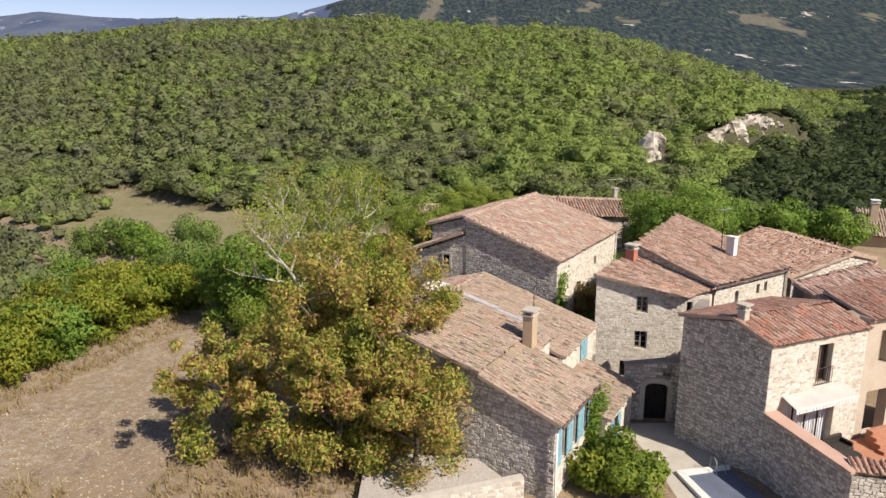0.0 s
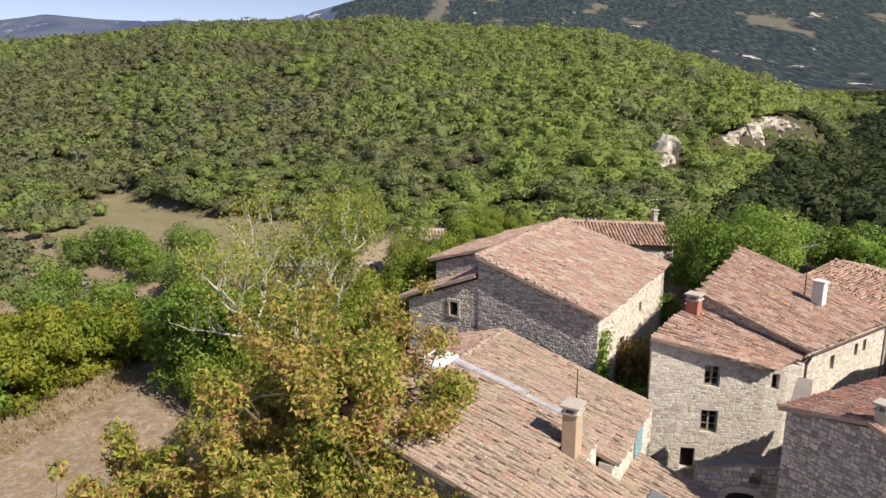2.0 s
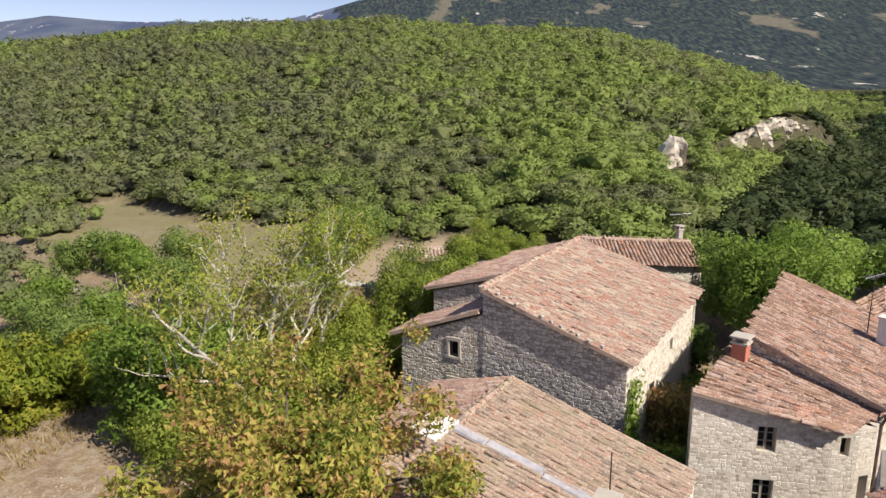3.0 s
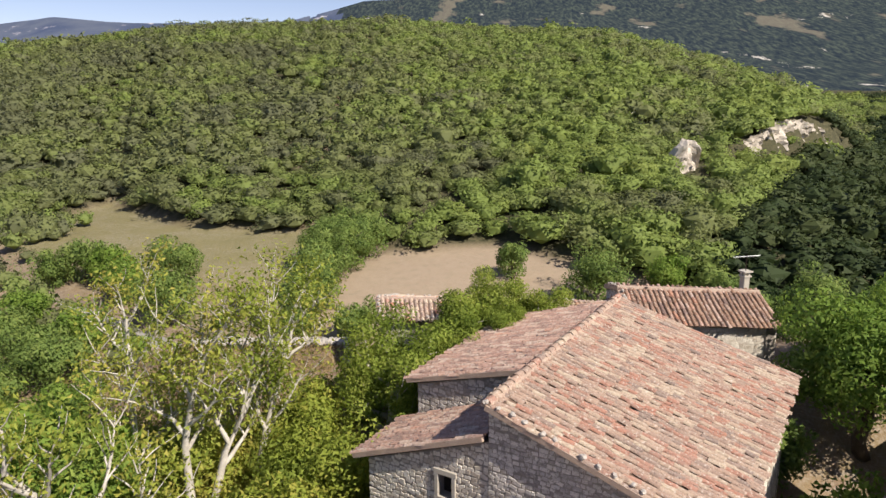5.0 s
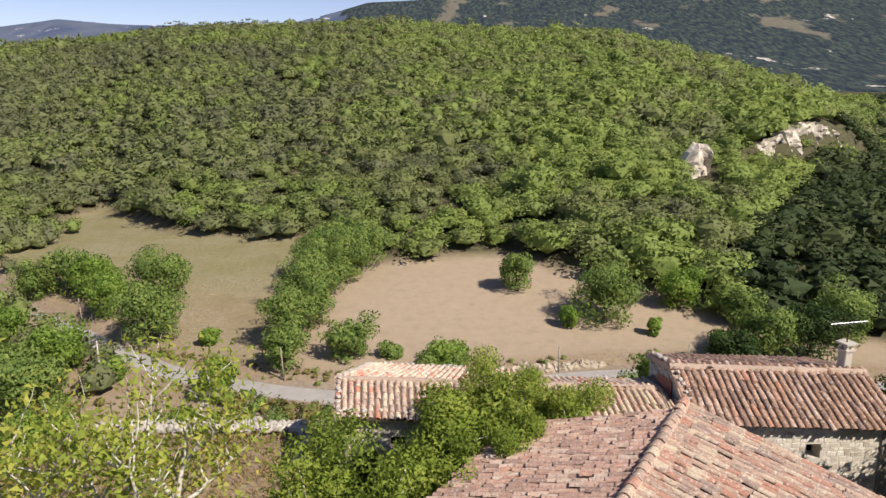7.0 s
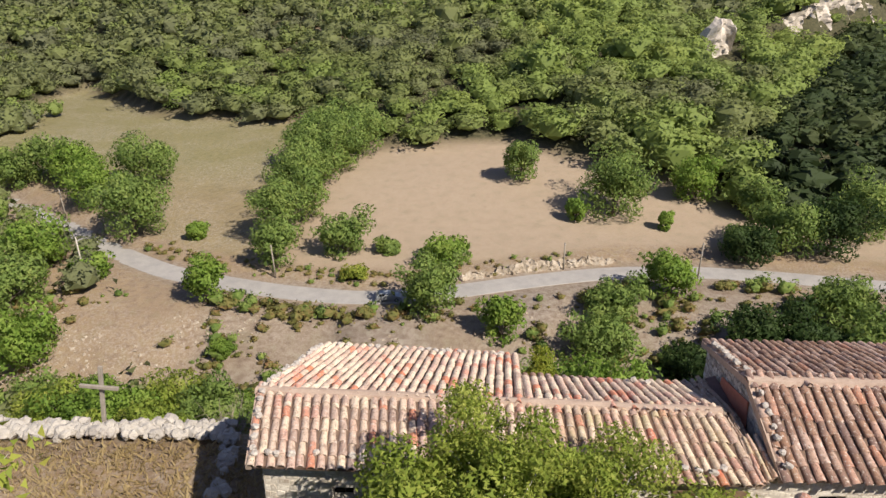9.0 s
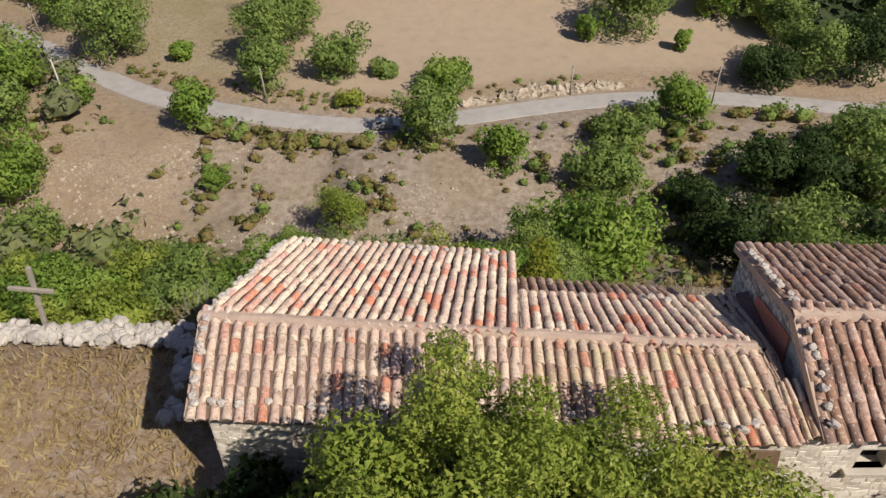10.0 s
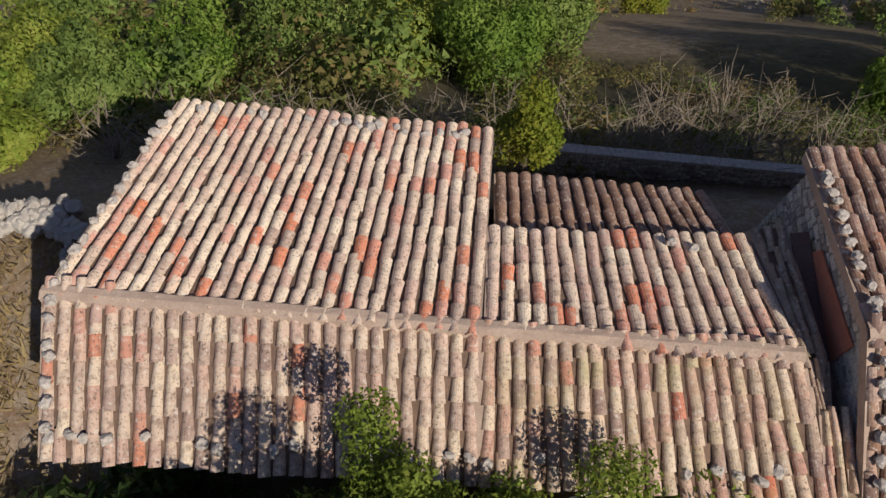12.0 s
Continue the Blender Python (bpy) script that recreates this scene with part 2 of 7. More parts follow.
M_LEAF_OAK = leaf_mat("oak_leaf", [(0.0, (0.110, 0.170, 0.046)), (0.5, (0.190, 0.270, 0.066)), (1.0, (0.300, 0.355, 0.098))])
M_LEAF_DARK = leaf_mat("dark_holm_oak_leaf", [(0.0, (0.024, 0.048, 0.015)), (0.5, (0.048, 0.084, 0.022)), (1.0, (0.090, 0.126, 0.039))])
M_LEAF_GREEN = leaf_mat("fresh_green_leaf", [(0.0, (0.098, 0.175, 0.028)), (0.5, (0.190, 0.290, 0.048)), (1.0, (0.310, 0.390, 0.085))])
M_LEAF_YELLOW = leaf_mat("yellowing_walnut_leaf", [(0.1, (0.105, 0.150, 0.028)), (0.42, (0.235, 0.270, 0.046)), (0.68, (0.430, 0.400, 0.085)), (0.88, (0.510, 0.380, 0.120)), (1.0, (0.380, 0.220, 0.100))], mixed=0.85, scale=0.45)
M_LEAF_ASH = leaf_mat("yellow_green_ash_leaf", [(0.0, (0.115, 0.175, 0.026)), (0.5, (0.240, 0.305, 0.048)), (1.0, (0.420, 0.430, 0.100))])
M_LEAF_PLANE = leaf_mat("yellow_green_plane_leaf", [(0.0, (0.152, 0.203, 0.031)), (0.5, (0.305, 0.359, 0.058)), (1.0, (0.504, 0.421, 0.101))])
M_LEAF_HEDGE = leaf_mat("gold_green_leaf", [(0.0, (0.102, 0.165, 0.019)), (0.5, (0.232, 0.270, 0.034)), (1.0, (0.377, 0.330, 0.052))])
M_LEAF_SCRUB = leaf_mat("olive_brown_scrub_leaf", [(0.0, (0.130, 0.150, 0.046)), (0.45, (0.225, 0.215, 0.068)), (0.75, (0.270, 0.200, 0.080)), (1.0, (0.290, 0.160, 0.085))])
M_LEAF_FOREST = leaf_mat("forest_leaf", [(0.0, (0.170, 0.182, 0.098)), (0.3, (0.215, 0.245, 0.090)), (0.6, (0.232, 0.302, 0.080)), (1.0, (0.295, 0.340, 0.090))], 0.42, 0.02, True)
# a darker copy of the forest leaf, with the gorge's shade in its colour
M_LEAF_GORGE = leaf_mat("gorge_shaded_leaf", [(0.0, (0.025, 0.040, 0.017)), (0.5, (0.043, 0.064, 0.022)), (1.0, (0.085, 0.104, 0.038))], 0.3, 0.02, True)
M_TWIG = plain_mat("grey_dry_twig", (0.22, 0.18, 0.14), (0.33, 0.28, 0.22), 8.0, 0.95, 0.2)
M_DRYGRASS = leaf_mat("dry_straw_grass", [(0.0, (0.24, 0.17, 0.08)), (0.5, (0.33, 0.25, 0.12)), (1.0, (0.4, 0.32, 0.18))], 0.3)


def ground_mat():
    """Dry soil, gravel, dry and green grass, leaf litter that also stands for shade behind the low house; the zone
    attribute says how much of each.
    """
    m, nt, b = nodes_of("dry_ground", 0.97, 0.1)
    at = nt.nodes.new("ShaderNodeAttribute")
    at.attribute_name = "zone"
    sep = nt.nodes.new("ShaderNodeSeparateColor")
    nt.links.new(at.outputs["Color"], sep.inputs[0])
    n1 = add_noise(nt, 0.12, 6)
    n2 = add_noise(nt, 0.9, 6)
    n3 = add_noise(nt, 9.0, 4)
    soil = add_ramp(nt, n2, [(0.3, (0.175, 0.118, 0.075)), (0.5, (0.255, 0.188, 0.126)), (0.72, (0.335, 0.272, 0.20))])
    straw = add_ramp(nt, n1, [(0.35, (0.27, 0.19, 0.095)), (0.6, (0.22, 0.145, 0.075))])
    col = add_mix(nt, add_ramp(nt, n2, [(0.42, (0.0,) * 3), (0.6, (0.7,) * 3)]), soil, straw)
    green = add_ramp(nt, n2, [(0.3, (0.12, 0.13, 0.045)), (0.7, (0.22, 0.2, 0.085))])
    col = add_mix(nt, sep.outputs[1], col, green)
    bare = add_ramp(nt, n2, [(0.25, (0.29, 0.215, 0.145)), (0.6, (0.345, 0.265, 0.185)), (0.8, (0.31, 0.25, 0.15))])
    col = add_mix(nt, sep.outputs[0], col, bare)
    # leaf litter of the woods, and painted shade behind the low house
    litter_and_shade = add_ramp(nt, n2, [(0.3, (0.03, 0.034, 0.015)), (0.7, (0.075, 0.07, 0.035))])
    col = add_mix(nt, sep.outputs[2], col, litter_and_shade)
    scree = add_ramp(nt, n2, [(0.28, (0.135, 0.100, 0.076)), (0.48, (0.205, 0.162, 0.128)), (0.66, (0.30, 0.262, 0.222)), (0.8, (0.46, 0.42, 0.37))])
    col = add_mix(nt, at.outputs["Alpha"], col, scree)
    n4 = add_noise(nt, 0.45, 7, rough=0.7)
    col = add_mix(nt, add_ramp(nt, n4, [(0.5, (0.0,) * 3), (0.66, (0.4,) * 3)]), col, (0.15, 0.13, 0.07))
    n5 = add_noise(nt, 2.2, 6, rough=0.75)
    n6 = add_noise(nt, 0.07, 4)
    patch = add_mix(nt, 1.0, add_ramp(nt, n5, [(0.47, (0.0,) * 3), (0.6, (0.5,) * 3)]), add_ramp(nt, n6, [(0.42, (0.12,) * 3), (0.58, (1.0,) * 3)]), "MULTIPLY")
    patch = add_mix(nt, sep.outputs[0], patch, (0.12, 0.12, 0.12))
    patch = add_mix(nt, sep.outputs[2], patch, (0.02, 0.02, 0.02))
    col = add_mix(nt, patch, col, (0.39, 0.345, 0.29))
    chips = add_mix(nt, sep.outputs[2], add_ramp(nt, n3, [(0.52, (0.0,) * 3), (0.62, (0.3,) * 3)]), (0.02, 0.02, 0.02))
    col = add_mix(nt, chips, col, (0.42, 0.38, 0.33))
    col = add_mix(nt, add_ramp(nt, n3, [(0.3, (0.4,) * 3), (0.42, (0.0,) * 3)]), col, (0.13, 0.09, 0.055))
    nt.links.new(col, b.inputs["Base Color"])
    add_bump(nt, b, add_noise(nt, 3.0, 8, rough=0.7), 0.5, 0.12)
    return m


M_GROUND = ground_mat()

# ---- mesh tools ----
rng = np.random.default_rng(7)


def mesh_from(name, verts, faces, mat, smooth=False):
    me = bpy.data.meshes.new(name)
    me.from_pydata([tuple(map(float, v)) for v in verts], [], faces)
    me.materials.append(mat)
    if smooth:
        me.shade_smooth()
    return me


def quads_mesh(name, verts, nper, mat, normals=None):
    """A mesh of loose polygons of nper corners each, from an array of corners in order; normals: one a polygon, for soft leaf masses."""
    verts = np.asarray(verts, dtype=np.float32).reshape(-1, 3)
    if normals is not None:
        tri = verts.reshape(-1, 3, 3).copy()
        face = np.cross(tri[:, 1] - tri[:, 0], tri[:, 2] - tri[:, 0])
        turned = (face * normals).sum(1) < 0
        tri[turned] = tri[turned][:, ::-1]
        verts = tri.reshape(-1, 3)
    n = len(verts) // nper
    me = bpy.data.meshes.new(name)
    me.vertices.add(len(verts))
    me.vertices.foreach_set("co", verts.ravel())
    me.loops.add(n * nper)
    me.loops.foreach_set("vertex_index", np.arange(n * nper, dtype=np.int32))
    me.polygons.add(n)
    me.polygons.foreach_set("loop_start", np.arange(0, n * nper, nper, dtype=np.int32))
    me.update(calc_edges=True)
    me.materials.append(mat)
    if normals is not None:
        at = me.attributes.new("custom_normal", "FLOAT_VECTOR", "POINT")
        at.data.foreach_set("vector", np.repeat(np.asarray(normals, dtype=np.float32), nper, 0).ravel())
    return me


def unit(v):
    return v / (np.linalg.norm(v, axis=-1, keepdims=True) + 1e-9)


def joined_mesh(name, base_v, base_f, mats, mat, smooth=False):
    """One mesh of many copies of a small template at the given 4x4 matrices."""
    base_v = np.asarray(base_v, dtype=np.float64)
    mats = np.asarray(mats, dtype=np.float64)
    if len(mats) == 0:
        return None
    k = len(base_v)
    h = np.hstack([base_v, np.ones((k, 1))])
    v = np.einsum("nij,kj->nki", mats[:, :3, :], h).reshape(-1, 3).astype(np.float32)
    flat = np.array([i for f in base_f for i in f], dtype=np.int32)
    lens = np.array([len(f) for f in base_f], dtype=np.int32)
    n = len(mats)
    loops = (flat[None, :] + (np.arange(n, dtype=np.int32) * k)[:, None]).ravel()
    starts1 = np.concatenate([[0], np.cumsum(lens)[:-1]]).astype(np.int32)
    starts = (starts1[None, :] + (np.arange(n, dtype=np.int32) * len(flat))[:, None]).ravel()
    me = bpy.data.meshes.new(name)
    me.vertices.add(len(v))
    me.vertices.foreach_set("co", v.ravel())
    me.loops.add(len(loops))
    me.loops.foreach_set("vertex_index", loops)
    me.polygons.add(len(starts))
    me.polygons.foreach_set("loop_start", starts)
    me.update(calc_edges=True)
    me.materials.append(mat)
    if smooth:
        me.shade_smooth()
    else:
        me.shade_flat()
    return me


def child(name, me, parent, label="", kind=""):
    ob = new(name, me)
    ob.parent = parent
    if parent is not None:
        ob.matrix_parent_inverse = Matrix.Identity(4)
    return tagged(ob, label=label, kind=kind)


def thing(name, label, category, group="", kind="", at=None):
    ob = new(name, None)
    if at is not None:
        ob.matrix_basis = at
    return tagged(ob, label, category, group, kind)


class Shell:
    """Collects boxes and polygons into one mesh."""

    def __init__(self):
        self.v, self.f = [], []

    def poly(self, pts):
        i = len(self.v)
        self.v += [tuple(p) for p in pts]
        self.f.append(tuple(range(i, i + len(pts))))

    def hexa(self, b, t):
        """A solid from four bottom and four top corners in the same turn."""
        i = len(self.v)
        self.v += [tuple(p) for p in b] + [tuple(p) for p in t]
        self.f += [(i + 3, i + 2, i + 1, i), (i + 4, i + 5, i + 6, i + 7)]
        for k in range(4):
            n = (k + 1) % 4
            self.f.append((i + k, i + n, i + 4 + n, i + 4 + k))

    def box(self, m, sx, sy, sz):
        """A box with its base's middle at the pose m."""
        b = [m @ Vector((x * sx / 2, y * sy / 2, 0)) for x, y in ((-1, -1), (1, -1), (1, 1), (-1, 1))]
        t = [m @ Vector((x * sx / 2, y * sy / 2, sz)) for x, y in ((-1, -1), (1, -1), (1, 1), (-1, 1))]
        self.hexa(b, t)

    def tube(self, pts, radii, sides=6, cap=True):
        rings = []
        pts = [Vector(p) for p in pts]
        for k, (p, r) in enumerate(zip(pts, radii)):
            d = (pts[min(k + 1, len(pts) - 1)] - pts[max(k - 1, 0)]).normalized()
            a = d.cross(Vector((0.31, 0.17, 0.93)) if abs(d.z) < 0.9 else Vector((1, 0, 0))).normalized()
            b = d.cross(a)
            rings.append(len(self.v))
            for s in range(sides):
                w = 2 * math.pi * s / sides
                self.v.append(tuple(p + a * (r * math.cos(w)) + b * (r * math.sin(w))))
        for r0, r1 in zip(rings, rings[1:]):
            for s in range(sides):
                n = (s + 1) % sides
                self.f.append((r0 + s, r0 + n, r1 + n, r1 + s))
        if cap:
            self.f.append(tuple(rings[-1] + s for s in range(sides)))
            self.f.append(tuple(rings[0] + s for s in reversed(range(sides))))

    def mesh(self, name, mat, bevel=0.0, smooth=False):
        if bevel:
            bm = bmesh.new()
            me = mesh_from(name, self.v, self.f, mat)
            bm.from_mesh(me)
            bmesh.ops.bevel(bm, geom=bm.edges[:], offset=bevel, segments=1, affect="EDGES")
            bm.to_mesh(me)
            bm.free()
            return me
        return mesh_from(name, self.v, self.f, mat, smooth)


def smooth_step(a, b, x):
    t = np.clip((np.asarray(x, dtype=float) - a) / (b - a), 0, 1)
    return t * t * (3 - 2 * t)


def lattice(x, y, scale, seed):
    """Smooth value noise on the plan, from -1 to 1."""
    x = np.asarray(x, dtype=float) / scale
    y = np.asarray(y, dtype=float) / scale
    xi, yi = np.floor(x), np.floor(y)
    fx, fy = x - xi, y - yi
    fx, fy = fx * fx * (3 - 2 * fx), fy * fy * (3 - 2 * fy)

    def h(i, j):
        s = np.sin(i * 127.1 + j * 311.7 + seed * 74.7) * 43758.5453
        return 2 * (s - np.floor(s)) - 1
    return (h(xi, yi) * (1 - fx) + h(xi + 1, yi) * fx) * (1 - fy) + (h(xi, yi + 1) * (1 - fx) + h(xi + 1, yi + 1) * fx) * fy

# ---- the lie of the land ----
# a: sideways slope of a line of sight from the middle of the flight; d: distance ahead of it
A_KNOTS = (-0.9, -0.64, -0.557, -0.477, -0.397, -0.318, -0.162, -0.084, 0.0, 0.07, 0.148, 0.225, 0.303, 0.342, 0.382, 0.461, 0.527, 0.56, 0.62, 0.9)
CREST_D = (560, 560, 565, 580, 590, 600, 610, 610, 605, 595, 580, 560, 530, 510, 490, 440, 400, 380, 340, 330)
CREST_UP = (0.048, 0.0652, 0.0708, 0.0779, 0.0865, 0.0898, 0.0934, 0.0937, 0.0881, 0.0825, 0.0799, 0.0758, 0.0568, 0.0454, 0.034, 0.011, -0.0236, -0.055, -0.10, -0.10)
FOOT_A = (-0.9, -0.66, -0.59, -0.517, -0.47, -0.42, -0.31, -0.234, -0.10, 0.065, 0.15, 0.20, 0.30, 0.37, 0.45, 0.9)
FOOT_D = (228, 222, 245, 270, 248, 224, 218, 213, 182, 186, 174, 170, 163, 152, 144, 125)
ROAD_X = (-190, -101, -82, -64, -50, -36, -26, -14, 0, 9, 19, 29, 44, 57, 70, 130)
ROAD_Y = (262, 191.7, 177.4, 163.2, 154.0, 149.2, 146.4, 144.8, 147.4, 150.6, 153.6, 155.8, 156.2, 154.2, 151.4, 140)
ROAD_Z = -33.4


def road_y(x):
    k = np.linspace(-4, 4, 5)
    return sum(np.interp(np.asarray(x, dtype=float) + o, ROAD_X, ROAD_Y) for o in k) / len(k)


def plateau(x, y):
    low = np.interp(x, (-22, -10, 2, 12), (2.0, 1.8, 1.2, 0.8))
    return low + (4.9 - low) * smooth_step(46, 55, y) * smooth_step(-19, -14, x) + 0.10 * lattice(x, y, 6, 3)


def land(x, y):
    """Height of the ground."""
    x, y = np.asarray(x, dtype=float), np.asarray(y, dtype=float)
    wob = 3.0 * lattice(x, y, 26, 1) + 1.2 * lattice(x, y, 9, 2)
    north = y - 60.3 - 0.5 * smooth_step(-5, 0, x) + 0.1 * wob
    west = (-x - 23.5 + 0.10 * (y - 40) + 0.32 * np.clip(y - 45, 0, 20)) * 0.75 + wob * smooth_step(4, 10, -x - 13)
    east = (x - 44) * 0.7 + wob
    q = np.maximum(np.maximum(north, west), east)
    fall = np.interp(q, (0, 2, 13, 28, 43, 56, 68, 80, 92, 140), (0, -2.2, -10.8, -25.5, -37.5, -42.5, -41.5, -38, -37.5, -37))
    z = plateau(x, y) + fall + np.clip(q, 0, 12) / 12 * (0.5 * wob)
    d = np.maximum(y - 32.5, 1.0)
    a = (x - 0.8) / d
    # valley floor and fields beyond the road
    field = -32.9 + 5.0 * smooth_step(150, 250, y) + 2.5 * smooth_step(165, 215, y) * smooth_step(-60, 0, x)
    beyond = smooth_step(120, 150, y)
    z = z * (1 - beyond) + field * beyond
    # the wooded hill
    foot, crest = np.interp(a, FOOT_A, FOOT_D), np.interp(a, A_KNOTS, CREST_D)
    up = 18.15 + np.interp(a, A_KNOTS, CREST_UP) * crest - 6.0
    s = np.clip((d - foot) / (crest - foot), 0, 1)
    hill = field + (up - field) * (0.6 * s ** 0.8 + 0.4 * s * s * (3 - 2 * s)) + 3.0 * lattice(x, y, 55, 5) * np.sin(s * math.pi)
    over = np.clip((d - crest) / 300, 0, 2)
    back = 18.15 + d * np.interp(d, (380, 450, 600, 900), (-0.09, -0.075, -0.035, 0.0)) - 6 + 4 * lattice(x, y, 70, 6)
    east_side = smooth_step(0.24, 0.44, a) * smooth_step(0, 90, d - crest)
    # the step of the limestone cliff
    ahead = y - 300 - (x - 115) * 0.86
    hill = hill + 6.5 * np.tanh(ahead / 2) * np.exp(-np.abs(ahead) / 40) * smooth_step(0.37, 0.43, a) * smooth_step(0.60, 0.55, a)
    hill = (hill - 130 * over ** 1.4) * (1 - east_side) + back * east_side
    z = np.where(d > foot, hill, z)
    # the road's shelf
    off = np.abs(y - road_y(x))
    near = smooth_step(2.6, 7.5, off)
    z = np.where(y > 100, ROAD_Z * (1 - near) + z * near, z)
    return z


def build_ground():
    xs = np.unique(np.concatenate([np.arange(-60, 60, 1.6), np.arange(-200, 200, 4.5), np.arange(-700, 701, 16), np.arange(-1600, 1601, 80)]).round(1))
    ys = np.unique(np.concatenate([np.arange(14, 190, 1.6), np.arange(190, 300, 4), np.arange(300, 960, 14), np.arange(-200, 14, 12)]).round(1))
    X, Y = np.meshgrid(xs, ys)
    Z = land(X, Y)
    v = np.stack([X, Y, Z], -1).reshape(-1, 3)
    w = len(xs)
    i = (np.arange(len(ys) - 1)[:, None] * w + np.arange(w - 1)[None, :]).ravel()
    f = np.stack([i, i + 1, i + 1 + w, i + w], 1)
    me = bpy.data.meshes.new("ground")
    me.vertices.add(len(v))
    me.vertices.foreach_set("co", v.astype(np.float32).ravel())
    me.loops.add(f.size)
    me.loops.foreach_set("vertex_index", f.astype(np.int32).ravel())
    me.polygons.add(len(f))
    me.polygons.foreach_set("loop_start", np.arange(0, f.size, 4, dtype=np.int32))
    me.update(calc_edges=True)
    me.materials.append(M_GROUND)
    me.shade_smooth()
    x, y = v[:, 0], v[:, 1]
    d = np.maximum(y - 32.5, 1)
    a = (x - 0.8) / d
    foot = np.interp(a, FOOT_A, FOOT_D)
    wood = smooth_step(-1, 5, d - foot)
    # strip behind the low house darkened, for the shade lying on it
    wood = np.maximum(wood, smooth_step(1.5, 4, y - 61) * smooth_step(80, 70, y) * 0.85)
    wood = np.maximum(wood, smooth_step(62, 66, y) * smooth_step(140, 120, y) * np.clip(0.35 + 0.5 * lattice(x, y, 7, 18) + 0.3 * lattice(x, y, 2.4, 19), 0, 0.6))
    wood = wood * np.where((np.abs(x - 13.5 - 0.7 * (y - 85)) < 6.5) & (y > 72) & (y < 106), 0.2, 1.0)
    yr = road_y(x)
    fields = smooth_step(6, 10, y - yr - 0.8 * lattice(x, y, 7, 8) - 2) * (1 - wood)
    bare = fields * smooth_step(-36, -24, x) * 0.95
    green = fields * smooth_step(-24, -44, x) * (0.35 + 0.4 * smooth_step(185, 215, y))
    below = smooth_step(82, 96, y) * smooth_step(2.5, 4.0, yr - y)
    track = smooth_step(-64, -60, x) * smooth_step(-36, -41, x) * smooth_step(112, 118, y)
    stony = below * (1 - 0.85 * track) * np.where((np.abs(x - 13.5 - 0.7 * (y - 85)) < 7) & (y < 107), 0.15, 1.0) * np.clip(0.75 + 0.5 * lattice(x, y, 11, 28), 0.2, 1.0) * (1 - smooth_step(50, 60, np.abs(x)))
    verge = smooth_step(5.2, 3.2, np.abs(y - yr)) * (y > 100)
    stony = np.maximum(stony, verge * np.clip(0.6 + 0.5 * lattice(x, y, 4, 29), 0, 0.9))
    wood = wood * (1 - 0.75 * track)
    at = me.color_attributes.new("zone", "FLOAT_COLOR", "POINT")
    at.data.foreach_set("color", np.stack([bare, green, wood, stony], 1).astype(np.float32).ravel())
    tagged(new("ground", me), "dry stony hillside with straw grass, fields and wooded slopes", "ground", kind="structure")


build_ground()


def build_road():
    xs = np.arange(-185, 126, 2.0)
    yc = road_y(xs)
    t = np.gradient(yc, xs)
    nx, ny = -t / np.hypot(t, 1), 1 / np.hypot(t, 1)
    sh = Shell()
    rows = []
    for x, y, a, b in zip(xs, yc, nx, ny):
        rows.append([(x + a * o, y + b * o, ROAD_Z + h) for o, h in ((-2.6, -0.25), (-2.35, 0.10), (0, 0.15), (2.35, 0.10), (2.6, -0.25))])
    for r0, r1 in zip(rows, rows[1:]):
        for k in range(4):
            sh.poly([r0[k], r1[k], r1[k + 1], r0[k + 1]])
    me = sh.mesh("road", M_ASPHALT)
    bm = bmesh.new()
    bm.from_mesh(me)
    bmesh.ops.remove_doubles(bm, verts=bm.verts[:], dist=0.001)
    bmesh.ops.recalc_face_normals(bm, faces=bm.faces[:])
    bm.to_mesh(me)
    bm.free()
    tagged(new("road", me), "narrow pale worn asphalt country road along the valley", "road", kind="structure")


build_road()


